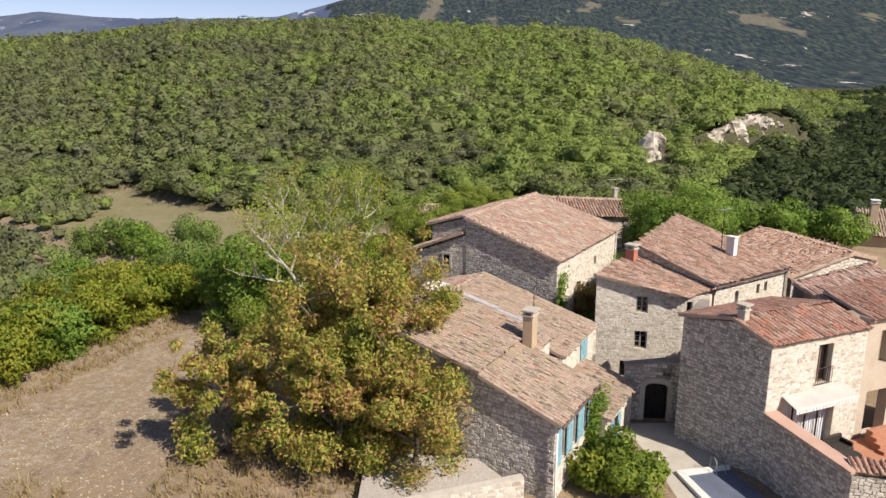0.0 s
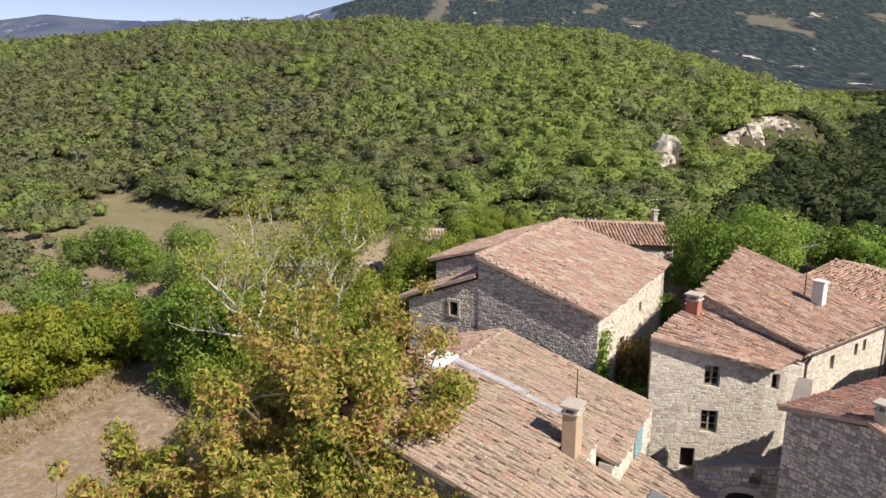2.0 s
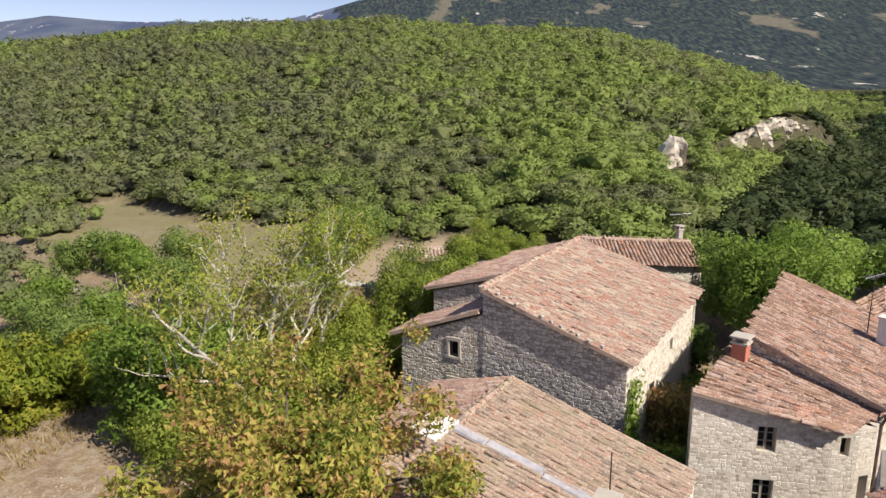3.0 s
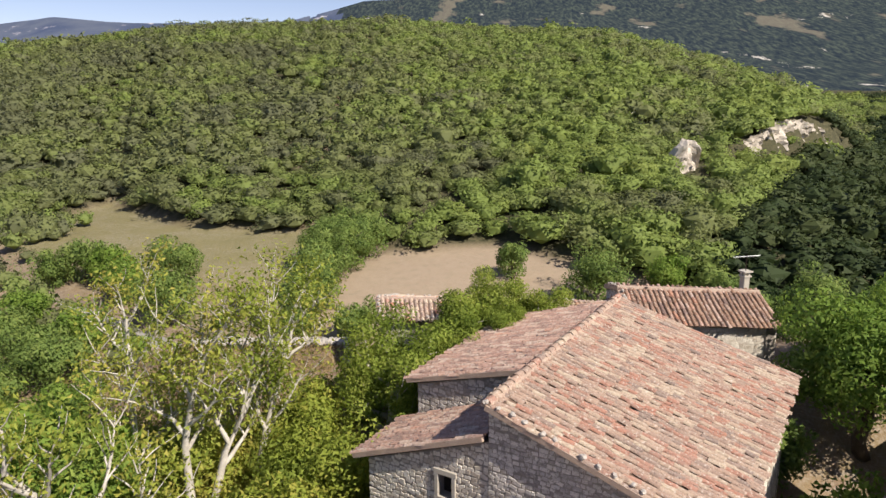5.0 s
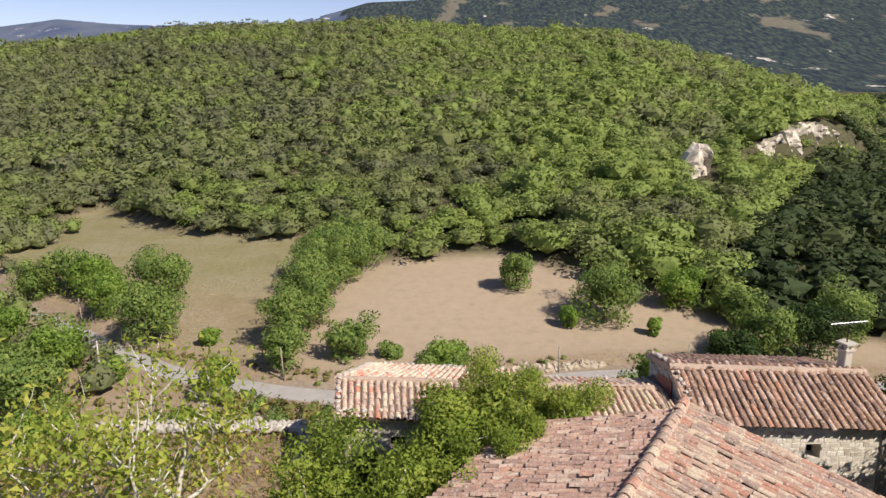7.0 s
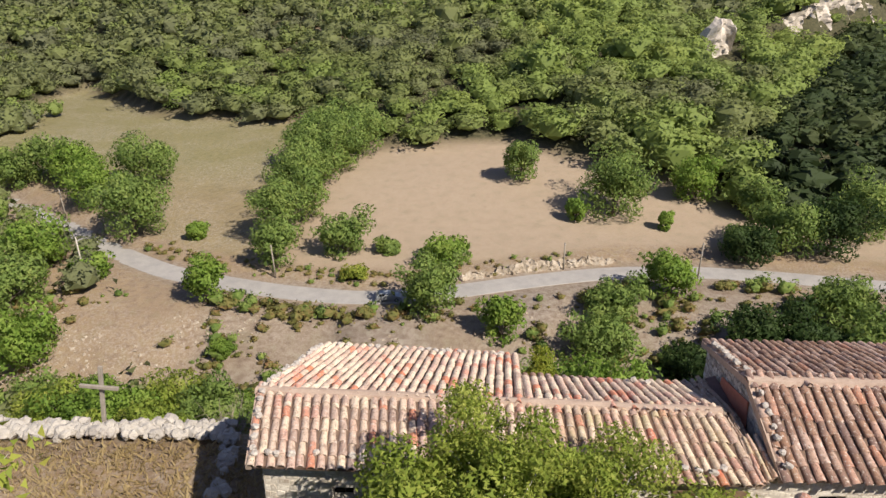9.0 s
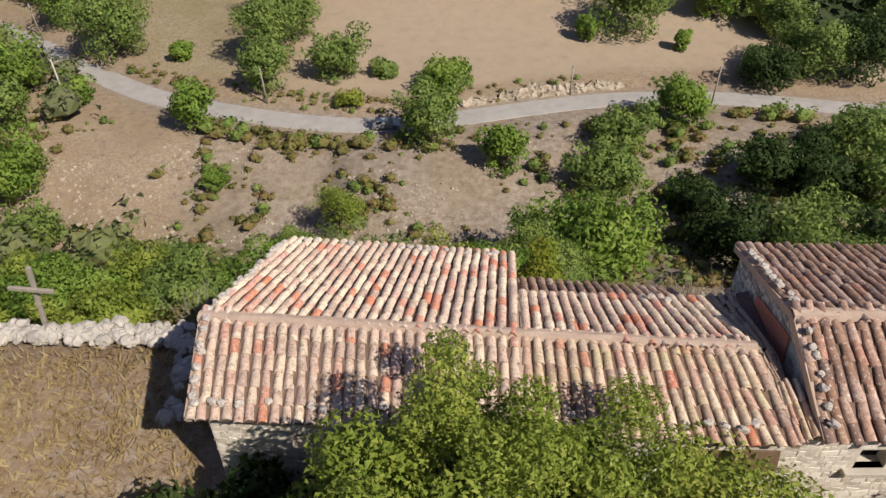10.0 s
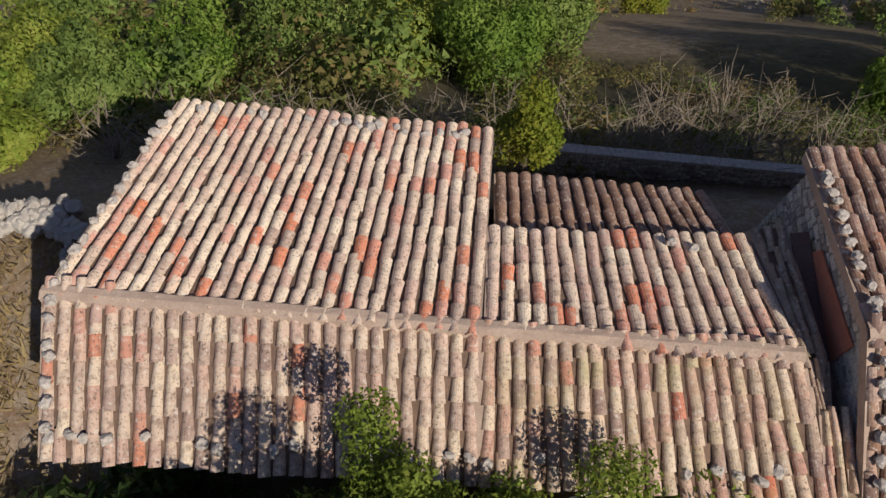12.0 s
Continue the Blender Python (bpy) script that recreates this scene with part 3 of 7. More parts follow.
def build_distance():
    """Far valley side and mountains, with their haze put in as a blue glow."""
    xs = np.linspace(-3600, 3600, 181)
    ys = np.concatenate([np.linspace(900, 2400, 50), np.linspace(2450, 4700, 50)])
    X, Y = np.meshgrid(xs, ys)
    d = Y - 32.5
    a = X / d
    top_r = np.interp(a, (-0.9, -0.64, -0.56, -0.48, -0.40, -0.30, -0.226, -0.163, -0.124, 0.145, 0.575, 0.9), (0.080, 0.088, 0.0976, 0.0912, 0.089, 0.089, 0.091, 0.1056, 0.1164, 0.128, 0.135, 0.13))
    s = np.clip((d - 900) / np.where(a < -0.2, 3500, 2900), 0, 1.2)
    Z = 18 - 75 + (top_r * d + 75) * np.where(s < 1, s ** 1.3, 1 - (s - 1) * 1.5) + 14 * lattice(X, Y, 420, 11) * (s < 0.95) + 5 * lattice(X, Y, 150, 12)
    v = np.stack([X, Y, Z], -1).reshape(-1, 3)
    w = len(xs)
    i = (np.arange(len(ys) - 1)[:, None] * w + np.arange(w - 1)[None, :]).ravel()
    f = np.stack([i, i + 1, i + 1 + w, i + w], 1)
    m, nt, b = nodes_of("far_hazed_mountain", 1.0, 0.0)
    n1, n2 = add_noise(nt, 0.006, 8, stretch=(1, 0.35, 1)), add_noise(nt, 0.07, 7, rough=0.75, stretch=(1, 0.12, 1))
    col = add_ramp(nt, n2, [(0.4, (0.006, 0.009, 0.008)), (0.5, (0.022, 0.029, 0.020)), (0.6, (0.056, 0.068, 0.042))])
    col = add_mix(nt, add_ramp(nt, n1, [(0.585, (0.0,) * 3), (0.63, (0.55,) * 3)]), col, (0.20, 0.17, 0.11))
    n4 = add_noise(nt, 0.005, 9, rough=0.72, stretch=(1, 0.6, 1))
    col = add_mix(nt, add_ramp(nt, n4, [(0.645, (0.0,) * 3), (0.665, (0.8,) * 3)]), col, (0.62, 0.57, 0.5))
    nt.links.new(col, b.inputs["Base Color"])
    # haze of the distance, painted as a faint blue glow
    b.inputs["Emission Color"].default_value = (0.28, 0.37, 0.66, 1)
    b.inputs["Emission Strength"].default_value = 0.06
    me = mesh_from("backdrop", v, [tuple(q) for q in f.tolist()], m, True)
    # the range far to the west, made bluer by a stronger haze glow
    m2, nt, b = nodes_of("far_haze_range", 1.0, 0.0)
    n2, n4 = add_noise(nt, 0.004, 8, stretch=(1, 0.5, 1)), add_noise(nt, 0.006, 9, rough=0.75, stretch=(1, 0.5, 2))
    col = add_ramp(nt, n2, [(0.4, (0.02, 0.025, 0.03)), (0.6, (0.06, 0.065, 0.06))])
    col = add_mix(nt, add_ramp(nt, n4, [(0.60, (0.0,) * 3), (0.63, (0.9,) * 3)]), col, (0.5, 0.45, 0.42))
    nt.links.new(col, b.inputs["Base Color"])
    # painted haze again, stronger for the greater distance
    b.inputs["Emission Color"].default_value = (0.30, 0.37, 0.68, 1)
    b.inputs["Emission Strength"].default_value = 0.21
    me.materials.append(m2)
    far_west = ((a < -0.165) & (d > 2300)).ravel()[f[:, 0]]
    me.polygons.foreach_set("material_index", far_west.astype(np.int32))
    tagged(new("backdrop", me), "far wooded mountains with a blue haze glow, pale clearings and villages", "mountains", kind="structure")


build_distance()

# ---- builders for houses ----
UX, UY, VX, VY = 0.5, 0.866, 0.866, -0.5     # the two main houses stand turned by 30 degrees


def uv(u, v, z=None):
    p = (UX * u + VX * v, UY * u + VY * v)
    return p if z is None else (*p, z)


def tile_shape(length=0.47, w0=0.105, w1=0.085, h=0.066, sides=6, thick=0.016):
    """A half-round tapered clay tile along +y (its lower end at y = 0)."""
    v, f = [], []
    for y, w, lift in ((0.0, w0, 0.022), (length, w1, 0.0)):
        for r in (1.0, 1.0 - thick / w0):
            for k in range(sides + 1):
                a = math.pi * (0.14 + 0.72 * k / sides)
                v.append((w * r * math.cos(a) / 0.905, y, lift + h * (math.sin(a) - 0.426) / 0.574 - (1 - r) * h - 0.004))
    n = sides + 1
    for k in range(sides):
        f.append((2 * n + k, 2 * n + k + 1, k + 1, k))
        f.append((k, k + 1, n + k + 1, n + k))
    f.append((0, n, 3 * n, 2 * n))
    f.append((3 * n - 1, 4 * n - 1, 2 * n - 1, n - 1))
    return v, f


TILE_V, TILE_F = tile_shape()


def place(points_x, points_y, points_z, origin, scale=1.0):
    m = np.eye(4)
    m[:3, 0], m[:3, 1], m[:3, 2], m[:3, 3] = np.array(points_x) * scale, np.array(points_y) * scale, np.array(points_z) * scale, origin
    return m


def roof(parent, r0, r1, e1, e0, mats, name="roof", singles=0, near=None, pitch=0.215, step=0.36, over=0.0, rough=1.0, label="", thick=0.07, verge=True, slim=0.93):
    """A tiled slope between a ridge r0-r1 and an eave e0-e1: a slab with rows of canal tiles on it."""
    r0, r1, e1, e0 = (np.array(p, dtype=float) for p in (r0, r1, e1, e0))
    nrm = np.cross(r1 - r0, e0 - r0)
    nrm /= np.linalg.norm(nrm)
    if nrm[2] < 0:
        nrm = -nrm
    sh = Shell()
    inner = [p + (np.mean([r0, r1, e1, e0], 0) - p) * 0.006 for p in (r0, r1, e1, e0)]
    if np.cross(r1 - r0, e1 - r0)[2] < 0:
        inner = inner[::-1]
    sh.hexa([p - nrm * thick for p in inner], inner)
    slab = child(name, sh.mesh(name, M_DECK), parent, label)
    if verge:
        for top, low, far in ((r0, e0, r1), (r1, e1, r0)):
            inw = unit(far - top) * 0.13
            vs = Shell()
            vs.hexa([top - nrm * 0.12, low - nrm * 0.12, low + inw - nrm * 0.12, top + inw - nrm * 0.12], [top + nrm * 0.035, low + nrm * 0.035, low + inw + nrm * 0.035, top + inw + nrm * 0.035])
            child("verge", vs.mesh("verge", M_RIDGE), slab)
    wide = (np.linalg.norm(r1 - r0) + np.linalg.norm(e1 - e0)) / 2
    cols = max(3, int(round(wide / pitch)))
    mats4 = []
    for c in range(cols):
        s = (c + 0.5) / cols
        top, low = r0 + (r1 - r0) * s, e0 + (e1 - e0) * s
        fall = low - top
        length = np.linalg.norm(fall)
        fall /= length
        side = np.cross(-fall, nrm)
        side /= np.linalg.norm(side)
        up = np.cross(side, -fall)
        kw = np.linalg.norm((r1 - r0) * (1 - 0.5) + (e1 - e0) * 0.5) / cols / 0.215
        n = int(length / step) + 1
        drift = 0.02 * rough * rng.standard_normal()
        for k in range(n):
            along = k * step + drift + 0.02 * rough * rng.standard_normal() - 0.06
            if along > length - 0.2:
                along = length - 0.4
            a = 0.045 * rough * rng.standard_normal()
            sd = side * math.cos(a) + fall * math.sin(a)
            fl = np.cross(nrm, sd)
            tilt = 0.03 + 0.012 * rough * rng.standard_normal()
            dn = fl * math.cos(tilt) + up * math.sin(tilt) * 0
            org = low - fall * along + nrm * (0.012 + 0.008 * rough * rng.standard_normal()) + side * 0.012 * rough * rng.standard_normal()
            sc = 1.0 + 0.05 * rng.standard_normal() * rough
            m = np.eye(4)
            m[:3, 0], m[:3, 1], m[:3, 2], m[:3, 3] = sd * kw * sc * slim, dn, up * sc, org
            mats4.append(m)
    mats4 = np.array(mats4)
    if singles and near is not None:
        order = np.argsort(np.hypot(mats4[:, 0, 3] - near[0], mats4[:, 1, 3] - near[1]))
        one = mesh_from("tile", TILE_V, TILE_F, mats[0])
        for i in order[:singles]:
            ob = child("tile", one, parent)
            ob.matrix_basis = Matrix(mats4[i].tolist())
        rest = mats4[order[singles:]]
    else:
        rest = mats4
    if len(rest):
        child("roof_tiles", joined_mesh("roof_tiles", TILE_V, TILE_F, rest, mats[1]), parent, kind="stuff")
    return slab


def ridge_caps(parent, a, b, mats, name="ridge", width=0.13, mortar=True, tile_mat=None):
    """Tiles laid end to end in mortar along a line."""
    a, b = np.array(a, dtype=float), np.array(b, dtype=float)
    d = b - a
    length = np.linalg.norm(d)
    d /= length
    side = np.cross(d, (0, 0, 1))
    side /= np.linalg.norm(side)
    up = np.cross(side, d)
    ms = []
    for k in range(int(length / 0.38) + 1):
        o = a + d * min(k * 0.38, length - 0.44) + side * 0.012 * rng.standard_normal() + up * (0.03 + 0.008 * rng.standard_normal())
        ms.append(place(side * (width / 0.105), d, up * (width / 0.105), o))
    one = mesh_from("ridge_tile", TILE_V, TILE_F, tile_mat or mats[0])
    for m in ms:
        child("ridge_tile", one, parent).matrix_basis = Matrix(m.tolist())
    if mortar:
        sh = Shell()
        w = width * 1.15
        sh.hexa([a - side * w - up * 0.08, a + side * w - up * 0.08, b + side * w - up * 0.08, b - side * w - up * 0.08],
                [a - side * w * 0.7 + up * 0.055, a + side * w * 0.7 + up * 0.055, b + side * w * 0.7 + up * 0.055, b - side * w * 0.7 + up * 0.055])
        child("ridge_mortar", sh.mesh("ridge_mortar", M_RIDGE), parent)


STONE_V = [(-0.5, -0.42, 0), (0.44, -0.5, 0), (0.5, 0.4, 0), (-0.42, 0.5, 0), (-0.42, -0.35, 1), (0.37, -0.42, 0.9), (0.43, 0.33, 1.05), (-0.34, 0.42, 0.85)]
STONE_F = [(4, 5, 6, 7), (0, 1, 5, 4), (1, 2, 6, 5), (2, 3, 7, 6), (3, 0, 4, 7)]


def wall(parent, p0, p1, zb, zt0, zt1, holes=(), th=0.5, mortar=None, stones=None, size=0.24, singles=0, name="wall", label="", proud=0.02, zs=None):
    """A masonry wall from p0 to p1 (outer face to the right of that way), with openings (s0, s1, z0, z1) through it and rubble stones on its face."""
    mortar = mortar or M_MORTAR
    if mortar is M_MORTAR_PALE:
        proud = 0.012
    p0, p1 = np.array(p0, dtype=float), np.array(p1, dtype=float)
    d = p1 - p0
    L = float(np.linalg.norm(d))
    d /= L
    out = np.array((d[1], -d[0]))
    sh = Shell()

    def pt(s, z, k=0.0):
        q = p0 + d * s - out * k
        return (q[0], q[1], z)
    cuts = sorted({0.0, L, *(h[0] for h in holes), *(h[1] for h in holes)})
    for s0, s1 in zip(cuts, cuts[1:]):
        if s1 - s0 < 1e-4:
            continue
        mid = (s0 + s1) / 2
        spans, z = [], zb
        for h in sorted((h for h in holes if h[0] <= mid <= h[1]), key=lambda q: q[2]):
            spans.append((z, h[2], z, h[2]))
            z = h[3]
        ta, tb = zt0 + (zt1 - zt0) * s0 / L, zt0 + (zt1 - zt0) * s1 / L
        spans.append((z, ta, z, tb))
        for a0, a1, b0, b1 in spans:
            sh.hexa([pt(s0, a0), pt(s1, b0), pt(s1, b0, th), pt(s0, a0, th)], [pt(s0, a1), pt(s1, b1), pt(s1, b1, th), pt(s0, a1, th)])
    w = child(name, sh.mesh(name, mortar), parent, label)
    if stones is None:
        return w
    ms = []
    z = zb if zs is None else zs
    top = max(zt0, zt1)
    row = 0
    while z < top - 0.06:
        hgt = size * (0.42 + 0.3 * rng.random())
        s = 0.0
        while s < L - 0.05:
            wd = size * (0.45 + 0.95 * rng.random() ** 1.4)
            if L - s - wd < 0.1:
                wd = L - s
            c, zc = s + wd / 2, z + hgt / 2 + 0.02 * rng.standard_normal()
            if zc + hgt * 0.4 < zt0 + (zt1 - zt0) * c / L and not any(c + wd * 0.45 > h[0] and c - wd * 0.45 < h[1] and zc + hgt * 0.5 > h[2] and zc - hgt * 0.5 < h[3] for h in holes):
                a = 0.16 * rng.standard_normal()
                q = p0 + d * c
                ax = np.array((d[0] * math.cos(a), d[1] * math.cos(a), math.sin(a)))
                az = np.array((-d[0] * math.sin(a), -d[1] * math.sin(a), math.cos(a)))
                ms.append(place(ax * wd * 0.97, az * hgt * 0.98, np.array((out[0], out[1], 0)) * proud * (0.5 + 0.9 * rng.random()), (q[0] - out[0] * 0.004, q[1] - out[1] * 0.004, zc)))
            s += wd
        z += hgt
        row += 1
    ms = np.array(ms)
    if singles and len(ms):
        one = mesh_from("stone", STONE_V, STONE_F, stones[0])
        for m in ms[-singles:]:
            ob = child("stone", one, w)
            ob.matrix_basis = Matrix(m.tolist())
        ms = ms[:-singles]
    if len(ms):
        child("stonework", joined_mesh("stonework", STONE_V, STONE_F, ms, stones[1]), w, kind="stuff")
    return w


def along(p0, p1, s, out=0.0):
    d = Vector((p1[0] - p0[0], p1[1] - p0[1], 0)).normalized()
    o = Vector((d.y, -d.x, 0))
    return Vector((p0[0], p0[1], 0)) + d * s + o * out, math.degrees(math.atan2(d.y, d.x))


def window(parent, p0, p1, hole, frame_mat, panes=(2, 3), deep=0.22, lintel=True, surround=None):
    """A casement in a wall's opening, with glazing bars and dark glass."""
    s0, s1, z0, z1 = hole
    c, turn = along(p0, p1, (s0 + s1) / 2, -deep)
    m = pose(c.x, c.y, z0, 0, 0, turn)
    w, h = s1 - s0, z1 - z0
    fr = Shell()
    corners = ((-w / 2, 0), (w / 2, 0), (w / 2, h), (-w / 2, h))
    inner = ((-w / 2 + 0.07, 0.07), (w / 2 - 0.07, 0.07), (w / 2 - 0.07, h - 0.07), (-w / 2 + 0.07, h - 0.07))
    for k in range(4):
        q = [corners[k], corners[(k + 1) % 4], inner[(k + 1) % 4], inner[k]]
        fr.hexa([m @ Vector((x, 0.035, z)) for x, z in q], [m @ Vector((x, -0.035, z)) for x, z in q])
    win = child("window", fr.mesh("window", frame_mat), parent)
    mid = Shell()
    mid.box(m @ pose(0, 0.003, 0.07), 0.09, 0.06, h - 0.14)
    child("mullion", mid.mesh("mullion", frame_mat), win)
    for k in range(1, panes[1]):
        for sgn in (-1, 1):
            bar = Shell()
            bar.box(m @ pose(sgn * (w / 4 - 0.01), 0.004, h * k / panes[1]), w / 2 - 0.12, 0.04, 0.03)
            child("glazing_bar", bar.mesh("glazing_bar", frame_mat), win)
    for sgn in (-1, 1):
        g = Shell()
        g.box(m @ pose(sgn * w / 4, 0.03, 0), w / 2 - 0.05, 0.012, h)
        child("pane", g.mesh("pane", M_GLASS), win)
    if surround:
        q, _ = along(p0, p1, (s0 + s1) / 2, -0.1)
        mm = pose(q.x, q.y, 0, 0, 0, turn)
        s = Shell()
        s.box(mm @ pose(0, 0, z1), w + 0.4, 0.3, 0.16)
        s.box(mm @ pose(0, -0.03, z0 - 0.10), w + 0.36, 0.34, 0.10)
        for sg in (-1, 1):
            s.box(mm @ pose(sg * (w / 2 + 0.08), 0, z0), 0.16, 0.272, h)
        child("surround", s.mesh("surround", surround), win)
    return win


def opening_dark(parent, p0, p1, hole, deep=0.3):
    """An unglazed opening, its dark interior stood for by near-black boards well inside the wall."""
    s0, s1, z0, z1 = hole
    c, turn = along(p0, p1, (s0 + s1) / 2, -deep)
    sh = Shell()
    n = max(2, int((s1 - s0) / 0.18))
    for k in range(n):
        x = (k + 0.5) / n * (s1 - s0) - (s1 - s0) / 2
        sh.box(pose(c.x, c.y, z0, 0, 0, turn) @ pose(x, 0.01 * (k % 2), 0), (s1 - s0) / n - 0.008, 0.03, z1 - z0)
    return child("board", sh.mesh("board", M_DOOR_AND_DARK), parent)


def shutter(parent, p0, p1, s, z0, z1, w=0.45, out=0.05, swing=0.0):
    """A boarded louvre shutter with battens, hung against the wall."""
    c, turn = along(p0, p1, s, out)
    m = pose(c.x, c.y, z0, 0, 0, turn + swing)
    sh = Shell()
    n = max(3, int(w / 0.13))
    for k in range(n):
        sh.box(m @ pose((k + 0.5) / n * w - w / 2, 0.004 * (k % 2), 0), w / n - 0.006, 0.035, z1 - z0)
    for z in (0.2, 0.8):
        sh.box(m @ pose(0, -0.03, (z1 - z0) * z - 0.04), w * 0.96, 0.03, 0.08)
    return child("shutter", sh.mesh("shutter", M_SHUTTER), parent)


def chimney(parent, x, y, zb, zt, w, d, turn, mat, cap=M_CONCRETE, slab=True, label=""):
    m = pose(x, y, zb, 0, 0, turn)
    sh = Shell()
    sh.box(m, w, d, zt - zb)
    st = child("chimney", sh.mesh("chimney", mat, 0.02), parent, label)
    top = m @ pose(0, 0, zt - zb)
    c = Shell()
    c.box(top, w + 0.1, d + 0.1, 0.07)
    if slab:
        for sx in (-1, 1):
            for sy in (-1, 1):
                c.box(top @ pose(sx * (w / 2 - 0.06), sy * (d / 2 - 0.06), 0.068), 0.11, 0.11, 0.17)
        c.box(top @ pose(0, 0, 0.236), w + 0.16, d + 0.16, 0.07)
    child("chimney_cap", c.mesh("chimney_cap", cap), st)
    return st


def aerial(parent, x, y, z, h, turn, yagi=True, name="antenna"):
    sh = Shell()
    sh.tube([(x, y, z), (x, y, z + h)], [0.025, 0.018], 6)
    a = child(name, sh.mesh(name, M_IRON), parent)
    if yagi:
        s = Shell()
        m = pose(x, y, z + h - 0.12, 0, 0, turn)
        s.tube([m @ Vector((-0.7, 0, 0)), m @ Vector((0.7, 0, 0.04))], [0.014, 0.014], 5)
        for k in range(8):
            px = -0.6 + k * 0.17
            s.tube([m @ Vector((px, -0.28 + 0.02 * k, 0.01)), m @ Vector((px, 0.28 - 0.02 * k, 0.01))], [0.008, 0.008], 4)
        child("aerial_rods", s.mesh("aerial_rods", M_ALU), a)
    return a


def rock_mesh(name, r, mat, seed, flat=0.7):
    bm = bmesh.new()
    bmesh.ops.create_icosphere(bm, subdivisions=2, radius=r)
    g = random.Random(seed)
    for v in bm.verts:
        v.co *= 0.75 + 0.5 * g.random()
        v.co.z *= flat
    me = bpy.data.meshes.new(name)
    bm.to_mesh(me)
    bm.free()
    me.materials.append(mat)
    return me

# ---- the long barn with its lean-to ----
barn = thing("stone_barn", "long rubble stone barn with a rosy canal tile roof", "house")
A_Z, A_L, A_R = 10.0, 8.75, 8.0
hole_a1, hole_a2 = (2.5, 2.95, 6.75, 7.45), (2.5, 3.0, 5.2, 5.65)
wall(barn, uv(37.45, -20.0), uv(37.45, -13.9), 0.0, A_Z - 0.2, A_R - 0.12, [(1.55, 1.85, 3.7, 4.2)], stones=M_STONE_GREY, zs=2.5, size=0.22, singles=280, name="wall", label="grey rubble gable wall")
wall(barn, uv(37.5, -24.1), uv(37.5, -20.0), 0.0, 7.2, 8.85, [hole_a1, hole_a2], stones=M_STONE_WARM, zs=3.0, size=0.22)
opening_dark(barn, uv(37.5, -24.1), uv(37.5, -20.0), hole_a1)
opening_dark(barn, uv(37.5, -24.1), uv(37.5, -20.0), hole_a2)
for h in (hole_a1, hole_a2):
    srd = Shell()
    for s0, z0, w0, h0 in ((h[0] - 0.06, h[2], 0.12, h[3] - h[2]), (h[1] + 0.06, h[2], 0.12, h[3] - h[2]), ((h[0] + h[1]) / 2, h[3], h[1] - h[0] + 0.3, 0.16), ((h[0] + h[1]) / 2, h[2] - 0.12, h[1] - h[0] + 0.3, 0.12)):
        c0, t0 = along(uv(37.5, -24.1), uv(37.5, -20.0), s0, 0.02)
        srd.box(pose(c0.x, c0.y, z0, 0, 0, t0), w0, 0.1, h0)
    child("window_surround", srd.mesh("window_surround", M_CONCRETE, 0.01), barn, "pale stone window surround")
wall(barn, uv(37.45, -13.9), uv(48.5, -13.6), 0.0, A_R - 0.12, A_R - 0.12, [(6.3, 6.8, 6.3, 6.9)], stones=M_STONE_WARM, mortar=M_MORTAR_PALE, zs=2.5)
wall(barn, uv(48.5, -13.6), uv(48.5, -20.0), 0.0, A_R - 0.12, A_Z - 0.2, stones=M_STONE_WARM, size=0.4)
wall(barn, uv(48.0, -20.0), uv(47.1, -24.0), 0.0, A_Z - 0.3, A_L - 0.12)
wall(barn, uv(47.1, -24.0), uv(40.2, -24.0), 0.0, A_L - 0.12, A_L - 0.12)
wall(barn, uv(40.2, -24.05), uv(40.2, -20.0), 0.0, A_L - 0.14, A_Z - 0.2, stones=M_STONE_GREY, zs=7.2)
wall(barn, uv(40.2, -24.1), uv(37.5, -24.1), 0.0, 7.2, 7.2, stones=M_STONE_GREY, size=0.255, zs=3)
roof(barn, uv(37.2, -20.0, A_Z + 0.02), uv(48.75, -20.0, A_Z - 0.05), uv(48.75, -13.3, A_R), uv(37.2, -13.6, A_R), M_TILE_A, singles=220, near=(5.0, 44.5), rough=1.5, label="rosy and cream canal tiles")
roof(barn, uv(40.0, -20.0, A_Z), uv(48.2, -20.0, A_Z - 0.05), uv(47.3, -24.4, A_L), uv(40.0, -24.4, A_L), M_TILE_AL, singles=80, near=(4.0, 47.5), rough=1.5)
roof(barn, uv(37.25, -20.12, 9.05), uv(40.15, -20.12, 9.05), uv(40.15, -24.55, 7.3), uv(37.25, -24.55, 7.3), M_TILE_AL, rough=1.3)
ridge_caps(barn, uv(37.25, -20.0, A_Z + 0.06), uv(48.7, -20.0, A_Z + 0.0), M_TILE_A, width=0.15)

# ---- the near farmhouse ----
farm = thing("farmhouse", "old stone farmhouse with tan canal tile roofs and pale blue shutters", "house")
B_G0, B_G1 = uv(24.45, -17.8), uv(24.45, -8.9)
hole_b = (2.9, 3.6, 2.9, 4.4)
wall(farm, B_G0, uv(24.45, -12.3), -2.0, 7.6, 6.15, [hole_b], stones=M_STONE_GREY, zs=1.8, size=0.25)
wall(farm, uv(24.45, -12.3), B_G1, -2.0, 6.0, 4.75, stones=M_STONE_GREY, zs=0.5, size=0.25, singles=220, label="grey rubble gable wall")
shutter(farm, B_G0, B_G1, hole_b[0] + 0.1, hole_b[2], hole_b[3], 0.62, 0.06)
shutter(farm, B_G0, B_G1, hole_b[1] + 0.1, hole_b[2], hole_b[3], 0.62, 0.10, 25)
